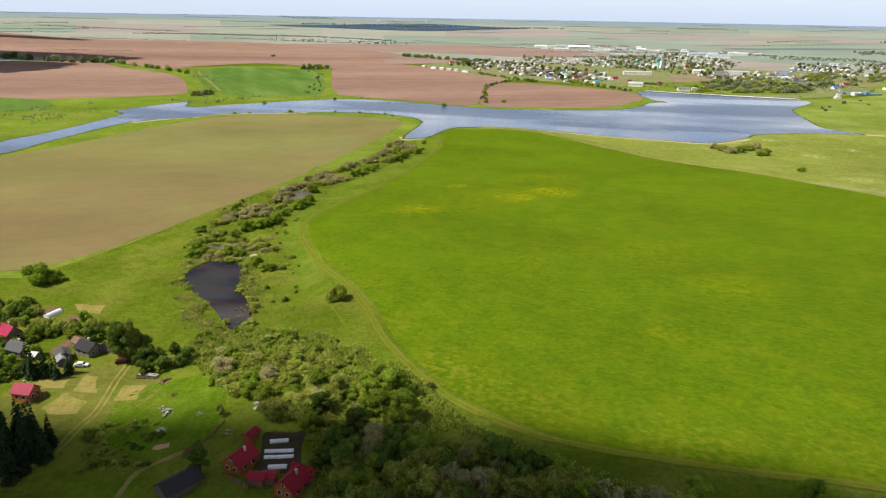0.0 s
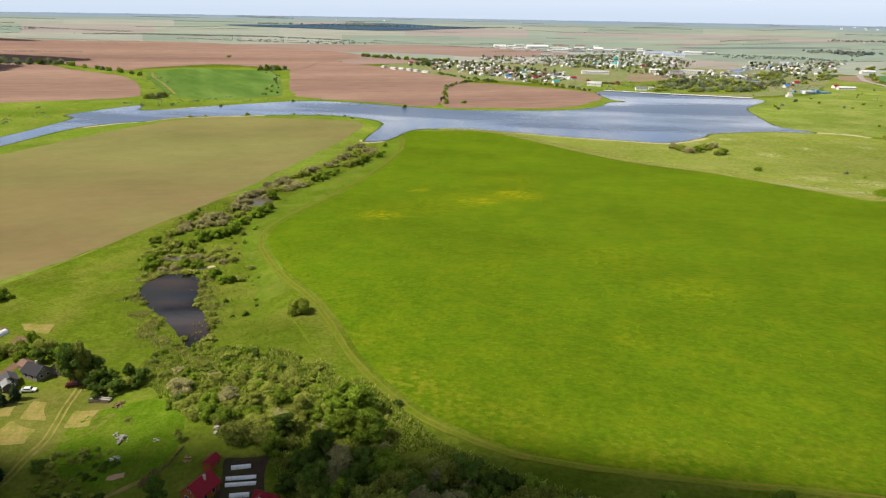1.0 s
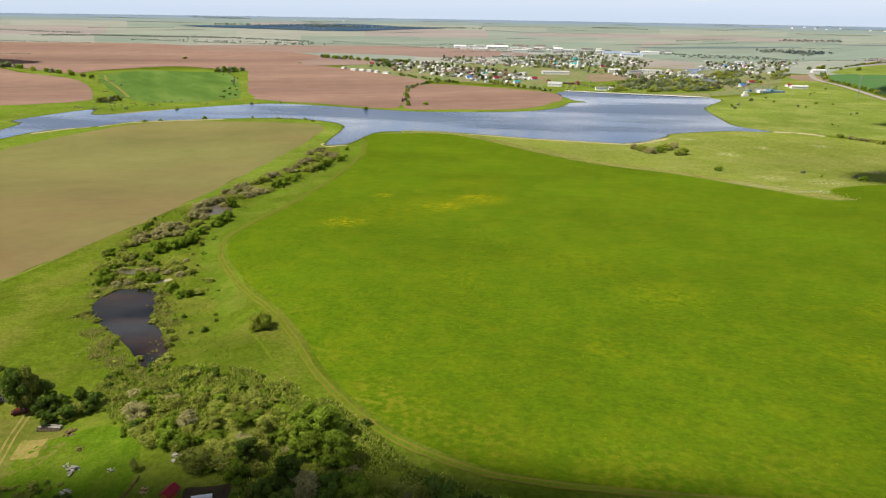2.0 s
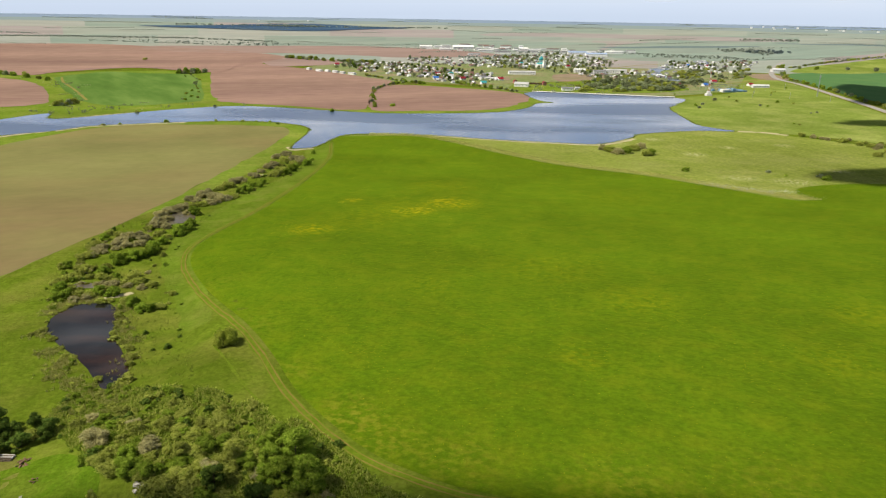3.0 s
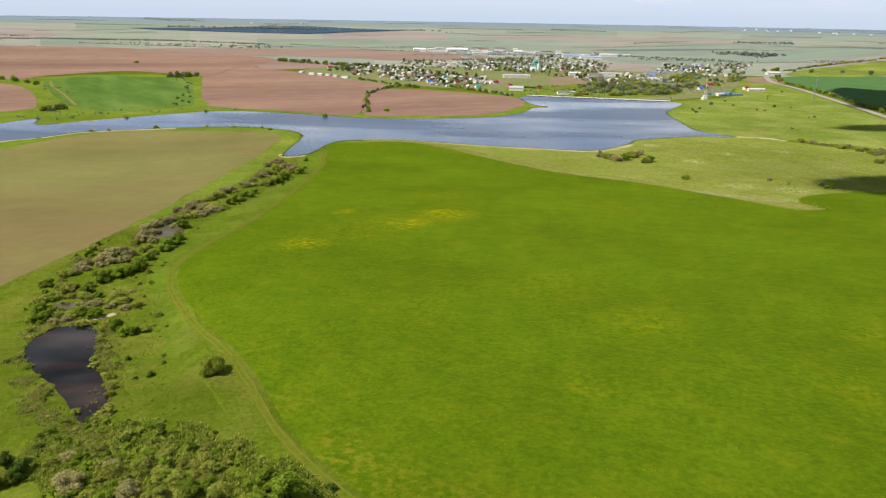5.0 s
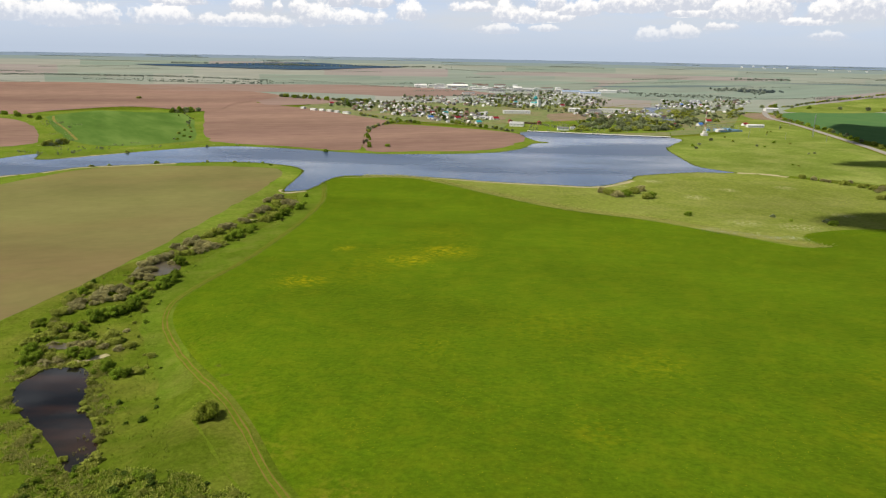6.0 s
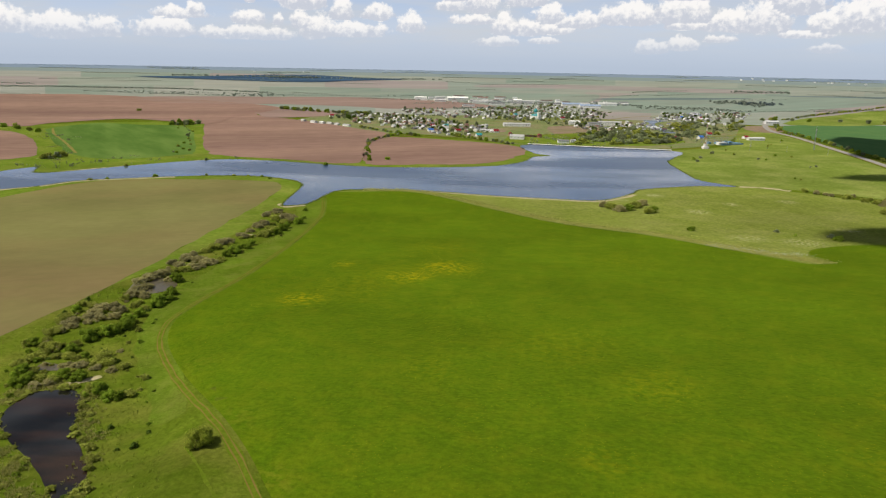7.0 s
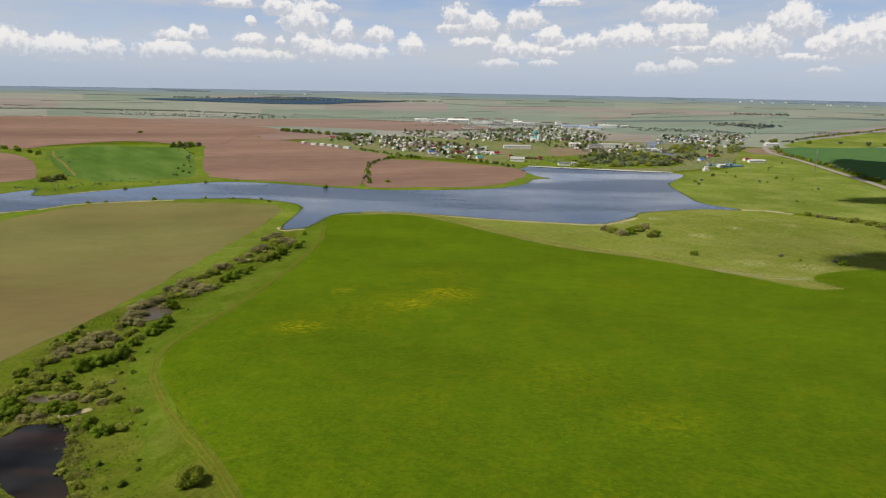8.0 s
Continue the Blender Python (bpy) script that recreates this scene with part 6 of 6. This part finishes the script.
patch("village_ground", [(20, 1400), (180, 1300), (250, 1230), (300, 1150), (420, 1110), (540, 1090), (700, 1200), (930, 1540), (1050, 1660), (1120, 1830), (820, 2080), (560, 2130), (420, 2040), (240, 1960), (90, 1900), (-60, 1640)], mat("village_ground", (0.125, 0.165, 0.055), (0.185, 0.21, 0.09), 22, (0.24, 0.18, 0.12), 55, 0.85, fine=(6, 0.8, 1.2)), 0.12, 40, "patchy ground of gardens and lanes in the village", "ground", 3)
patch("water_river", [(760, 1681), (728, 1582), (675, 1491), (666, 1411), (655, 1351), (672, 1345), (691, 1412), (713, 1521), (765, 1617), (848, 1682), (863, 1726)], LAKE_WATER, 0.35, 30, "narrow river below the dam", "river", 4)
patch("water_mill_pond", [(956, 1846), (987, 1828), (944, 1750), (922, 1766)], LAKE_WATER, 0.4, 30, "small grey mill pond", "pond", 4)


def wood(name, rows, label, material=None):
    """Far woods and hedges: clumps of foliage along lines (x, y, x, y, count, height)."""
    verts, faces = [], []
    for x0, y0, x1, y1, count, h in rows:
        for _ in range(count):
            u = rng.random()
            x, y = x0 + (x1 - x0) * u + rng.gauss(0, h * 2), y0 + (y1 - y0) * u + rng.gauss(0, h * 2)
            z, s, k = ground_z(x, y), h * rng.uniform(0.5, 1.1), len(verts)
            for j in range(9):
                d = Vector((rng.gauss(0, 1), rng.gauss(0, 1), rng.gauss(0.2, 0.7))).normalized()
                c = Vector((x, y, z + s * 0.5)) + Vector((d.x, d.y, d.z * 0.8)) * s * 0.5
                a = d.orthogonal().normalized() * s * 0.4
                b = d.cross(a.normalized()) * s * 0.4
                verts += [c + a, c + b, c - a, c - b]
                faces.append(tuple(range(len(verts) - 4, len(verts))))
    return tagged(new(name, mesh_of(name, verts, faces, material or HAZED_WOOD)), label, "woodland", kind="stuff")


rows = [(-1000, 2360, -816, 2420, 120, 4), (-816, 2420, -458, 2458, 260, 4.2), (-458, 2458, -172, 2393, 150, 4), (-700, 2330, -200, 2280, 160, 3.4), (-1400, 2500, -900, 2480, 160, 4), (-600, 2360, 300, 2330, 160, 3.2), (-460, 2330, -100, 2300, 26, 6), (1221, 2057, 1245, 1962, 30, 9), (1160, 2080, 1260, 2020, 30, 8), (1405, 2367, 1530, 2297, 60, 7),
        (560, 2110, 820, 2095, 70, 5), (300, 1985, 560, 2030, 80, 5), (820, 2080, 1100, 1900, 110, 5), (880, 1980, 1150, 1850, 80, 5), (-600, 3050, 100, 3000, 90, 7), (-200, 3010, -60, 3010, 70, 9), (100, 3050, 500, 3000, 70, 6)]
for _ in range(95):
    q, r = radians(rng.uniform(-48, 62)), rng.uniform(2100, 4300)
    t, l = q + rng.gauss(1.57, 0.35), rng.uniform(40, 330)
    x, y = r * math.sin(q), r * math.cos(q)
    rows.append((x, y, x + l * math.sin(t), y + l * math.cos(t), int(l / 2.5) + 4, 1.8 + r / 2300))
wood("far_grove", [(1215, 2020, 1300, 1985, 90, 7)], "dark grove on the plain behind the village", GROVE_LEAF_HAZED)
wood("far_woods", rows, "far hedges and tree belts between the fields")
rows = []
for k in range(110):
    q = radians(-50 + k + rng.uniform(-1, 1))
    r = rng.uniform(4450, 4900)
    x, y = r * math.sin(q), r * math.cos(q)
    rows.append((x, y, x + 110 * math.cos(q), y - 110 * math.sin(q), 26, 2.2))
wood("horizon_forest", rows, "forest along the horizon, coloured pale blue for haze", HAZED_PINE)
for x, y, h in ((1872, 3102, 22), (2045, 3287, 18), (1908, 2982, 14), (2074, 3065, 24), (2082, 2880, 16), (2083, 2773, 22), (2123, 2724, 14), (2162, 2676, 18), (1980, 3020, 14), (2110, 2830, 12), (2010, 3150, 14), (-320, 3500, 14), (-100, 3560, 10), (1475, 2309, 8), (1500, 2320, 7), (1530, 2297, 8)):
    house("tower_block", x, y, rng.uniform(20, 50), 5, 8, h * 0.26, 0.5, WALL_WHITE, ROOF_PALE, "white block of flats in a far town", "apartment block", 0, False, False, group="blocks of a far town")

def shrubs(name, loops, label):
    """Low garden growth between the houses, too small and too many to tell apart."""
    rows = []
    for loop, count, h in loops:
        for _ in range(count):
            x, y = within(rng, loop)
            rows.append((x, y, x + rng.uniform(-14, 14), y + rng.uniform(-5, 5), rng.randint(2, 6), h * rng.uniform(0.6, 1.3)))
    return wood(name, rows, label, LEAF_HAZED)


BANK_LOOPS = [(-395, 925), (-300, 895), (-230, 935), (-140, 985), (-60, 972), (-120, 1000), (-200, 1012), (-330, 992)], [(-520, 790), (-420, 690), (-385, 800), (-440, 900)], [(-440, 1240), (-350, 1030), (-320, 1010), (-400, 1290), (-560, 1420)]
shrubs("bank_shrubs", [(loop, 40, 1.5) for loop in BANK_LOOPS], "low green scrub on the reservoir's banks")
DAMSIDE = [(300, 1165), (420, 1125), (560, 1140), (620, 1230), (560, 1330), (420, 1325), (330, 1290)]
patch("dam_meadow", DAMSIDE, LUSH, 0.25, 30, "rough green grass behind the dam", "meadow", 3, 6.0)
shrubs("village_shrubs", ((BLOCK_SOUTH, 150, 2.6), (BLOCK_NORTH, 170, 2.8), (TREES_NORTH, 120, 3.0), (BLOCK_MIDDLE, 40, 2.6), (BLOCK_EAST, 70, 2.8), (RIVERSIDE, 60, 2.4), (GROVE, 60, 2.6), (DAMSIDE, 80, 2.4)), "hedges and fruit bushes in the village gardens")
for name, loop in (("plot_village", [(455, 1480), (540, 1500), (560, 1400), (470, 1345), (420, 1330)]), ("plot_riverside", [(905, 1500), (975, 1520), (930, 1380), (860, 1370)]), ("plot_lane", [(300, 1440), (345, 1420), (330, 1350), (295, 1365)]), ("plot_north", [(120, 1560), (220, 1640), (260, 1570), (180, 1500)])):
    patch(name, loop, VILLAGE_SOIL, 0.35, 25, "tilled brown garden land in the village", "garden plot", 2)
ribbon("field_path", [(-474, 1395), (-440, 1300), (-385, 1180), (-325, 1040)], 4, MOWN, 0.4, "pale path beside the green field", "path", 0.4)
ribbon("village_lane", [(120, 1290), (230, 1262), (300, 1275), (360, 1300), (450, 1330), (560, 1370), (660, 1300), (720, 1280), (800, 1330), (880, 1390)], 5, MOWN, 0.4, "pale dirt lane below the village", "lane", 0.2)
ribbon("village_street", [(60, 1640), (180, 1680), (300, 1640), (420, 1600), (520, 1610), (640, 1660), (760, 1760), (900, 1800)], 6, MOWN, 0.4, "pale street through the village", "street", 0.2)

# ---- clouds ----
CLOUD = mat("cloud", (0.93, 0.93, 0.94), (0.97, 0.97, 0.97), 60, rough=1.0, spec=0.0)


def cumulus_material():
    """Sunlit cumulus on the sky: ragged puffs, white above and blue-grey towards the flat base, paler near the horizon."""
    m = bpy.data.materials.new("far_cumulus")
    m.use_nodes = True
    n, l = m.node_tree.nodes, m.node_tree.links
    n.remove(n["Principled BSDF"])

    def puffs(scale, detail):
        t = n.new("ShaderNodeTexNoise")
        t.inputs["Scale"].default_value, t.inputs["Detail"].default_value, t.inputs["Roughness"].default_value = 1 / scale, detail, 0.58
        l.new(n["where"].outputs["Object"], t.inputs["Vector"])
        return t.outputs["Fac"]

    def calc(kind, a, b):
        k = n.new("ShaderNodeMath")
        k.operation = kind
        for socket, v in zip(k.inputs, (a, b)):
            if isinstance(v, (int, float)):
                socket.default_value = v
            else:
                l.new(v, socket)
        return k.outputs[0]

    def between(v, low, high, to=1.0):
        r = n.new("ShaderNodeMapRange")
        r.interpolation_type = "SMOOTHSTEP"
        r.inputs["From Min"].default_value, r.inputs["From Max"].default_value, r.inputs["To Max"].default_value = low, high, to
        l.new(v, r.inputs["Value"])
        return r.outputs["Result"]

    where = n.new("ShaderNodeTexCoord")
    where.name = "where"
    facts = []
    for name in ("body", "rise", "height"):
        a = n.new("ShaderNodeAttribute")
        a.attribute_name = name
        facts.append(a.outputs["Fac"])
    body, rise, height = facts
    ragged = calc("ADD", calc("MULTIPLY", calc("SUBTRACT", puffs(80, 6), 0.5), 1.15), calc("MULTIPLY", calc("SUBTRACT", puffs(26, 4), 0.5), 0.35))
    shape = calc("ADD", body, ragged)
    thick = calc("MULTIPLY", between(shape, 0.08, 0.34), between(height, -0.2, 3.3, 0.92))
    lit = between(calc("ADD", calc("MULTIPLY", rise, 0.95), calc("MULTIPLY", calc("SUBTRACT", puffs(38, 4), 0.5), 1.5)), -0.05, 0.6)
    tone = n.new("ShaderNodeMix")
    tone.data_type = "RGBA"
    tone.inputs[6].default_value, tone.inputs[7].default_value = (0.64, 0.67, 0.75, 1), (1.06, 1.03, 1.0, 1)
    l.new(lit, tone.inputs[0])
    glow, clear, mix = n.new("ShaderNodeEmission"), n.new("ShaderNodeBsdfTransparent"), n.new("ShaderNodeMixShader")
    l.new(tone.outputs[2], glow.inputs["Color"])
    l.new(thick, mix.inputs[0])
    l.new(clear.outputs[0], mix.inputs[1])
    l.new(glow.outputs[0], mix.inputs[2])
    l.new(mix.outputs[0], n["Material Output"].inputs["Surface"])
    return m


# cumulus over the horizon: heading, height of the base, width and depth, in degrees
CUMULUS_WEST = [(-21.3, 1.92, 3.2, 1.46), (-18.2, 1.67, 5.0, 1.55), (-15.5, 1.8, 2.7, 1.19), (-10.5, 3.12, 4.1, 0.73), (-9.3, 3.41, 1.4, 0.82), (-11.3, 1.9, 4.6, 1.19), (-5.4, 2.9, 2.7, 0.82), (-5.4, 4.36, 0.8, 0.55), (-6.7, 5.58, 4.1, 0.64),
                (-1.5, 4.25, 3.8, 1.92), (-3.3, 5.24, 2.7, 1.1), (-0.1, 5.52, 2.3, 0.73), (-3.4, 2.88, 0.9, 0.73), (-1.7, 2.72, 1.8, 1.1), (1.4, 3.51, 1.8, 1.46), (4.1, 3.49, 2.3, 1.19), (-0.6, 2.12, 2.7, 1.55), (2.1, 2.18, 5.5, 1.0)]
CUMULUS_NORTH = [(6.7, 2.62, 2.1, 1.28), (-5.7, 1.78, 8.2, 0.82), (10.1, 4.95, 2.3, 1.28), (12.0, 4.23, 2.7, 1.55), (9.8, 4.24, 2.7, 0.73), (15.5, 4.69, 3.2, 1.28), (17.7, 6.25, 3.7, 0.55), (11.6, 3.22, 4.1, 0.64), (13.6, 2.65, 1.8, 1.64),
                 (15.5, 2.51, 3.2, 1.1), (17.3, 3.46, 2.7, 1.19), (17.5, 2.54, 3.2, 0.64), (20.0, 3.15, 2.3, 1.1), (18.5, 3.05, 1.8, 0.91), (23.1, 3.41, 5.0, 1.37), (26.8, 3.58, 4.6, 1.74), (26.5, 5.17, 5.0, 1.37), (25.2, 5.42, 2.7, 0.91)]
CUMULUS_EAST = [(27.3, 2.94, 3.7, 0.55), (30.3, 2.94, 3.7, 1.37), (32.4, 3.01, 3.5, 1.92), (34.5, 4.3, 4.1, 2.01), (36.4, 2.84, 2.7, 1.37), (38.1, 3.06, 3.7, 1.92), (39.6, 3.26, 3.5, 2.1), (13.4, 1.63, 3.7, 0.64), (16.9, 1.81, 2.7, 0.46),
                (25.0, 1.28, 2.7, 0.91), (27.0, 1.51, 2.7, 0.82), (29.7, 2.06, 2.3, 0.46), (36.8, 1.4, 2.3, 0.55), (35.3, 2.35, 3.7, 0.46), (43.5, 3.2, 4.0, 1.6), (-25.0, 2.2, 4.0, 1.3), (-28.5, 3.4, 3.2, 1.2), (47.0, 4.4, 4.2, 1.7)]
head, lift = np.meshgrid(np.arange(-44, 60, 0.16), np.arange(-0.8, 9.6, 0.13))
body, rise = np.full(head.shape, -1.0), np.zeros(head.shape)
for a, e, w, h in CUMULUS_WEST + CUMULUS_NORTH + CUMULUS_EAST:
    up = (lift - e) / h
    b = 1 - np.hypot((head - a) / (w * 0.62), np.where(up < 0, -3.2 * up, up * 0.84))
    rise, body = np.where(b > body, np.clip(up, 0, 1), rise), np.maximum(b, body)
q, e, R = np.radians(head), np.radians(lift), 4935.0
verts = np.stack([R * np.sin(q), 30 + R * np.cos(q), 112 + R * np.tan(e)], -1).reshape(-1, 3)
rows, cols = head.shape
faces = [(i * cols + j, i * cols + j + 1, (i + 1) * cols + j + 1, (i + 1) * cols + j) for i in range(rows - 1) for j in range(cols - 1)]
me = mesh_of("backdrop", verts.tolist(), faces, cumulus_material(), True)
for name, values in (("body", body), ("rise", rise), ("height", lift)):
    me.attributes.new(name, "FLOAT", "POINT").data.foreach_set("value", values.ravel().astype(np.float32))
structure("backdrop", me, "low rows of white cumulus in a pale blue sky", "sky")


def shade_cloud(x, y, w, d, turn=0, ragged=0.16, z=1200):
    """A broad cumulus overhead with a flat base and a billowing top; its shadow lies at x, y on the land."""
    bm = bmesh.new()
    bmesh.ops.create_icosphere(bm, subdivisions=5, radius=1.0)
    for p in bm.verts:
        n = p.co.normalized()
        q = n * 2.2 + Vector((x, y, 0)) * 0.37
        f = 1 + ragged * (noise.noise(q) + 0.6 * noise.noise(q * 2.3) + 0.35 * noise.noise(q * 5.1))
        p.co = Vector((n.x * f * w / 2, n.y * f * d / 2, n.z * f * min(w, d) * (0.4 if n.z > 0 else 0.1)))
    me = bpy.data.meshes.new("cloud")
    bm.to_mesh(me)
    bm.free()
    me.materials.append(CLOUD)
    me.polygons.foreach_set("use_smooth", [True] * len(me.polygons))
    k = (z - ground_z(x, y)) / TO_SUN.z
    tagged(new("cloud", me), "broad white cumulus cloud drifting overhead", "cloud", kind="structure").matrix_basis = pose(x + TO_SUN.x * k, y + TO_SUN.y * k, z, 0, 0, turn)


shade_cloud(-96, -178, 900, 680, -10, 0.03)
for x, y, w, d, turn in ((-1010, 1690, 560, 200, 0), (-950, 1400, 360, 340, 0), (-1230, 2120, 400, 60, 0), (420, 490, 120, 80, 0), (680, 785, 170, 55, 0), (915, 1120, 340, 110, 62), (1010, 1120, 230, 210, 0), (840, 965, 140, 140, 0)):
    shade_cloud(x, y, w, d, turn)
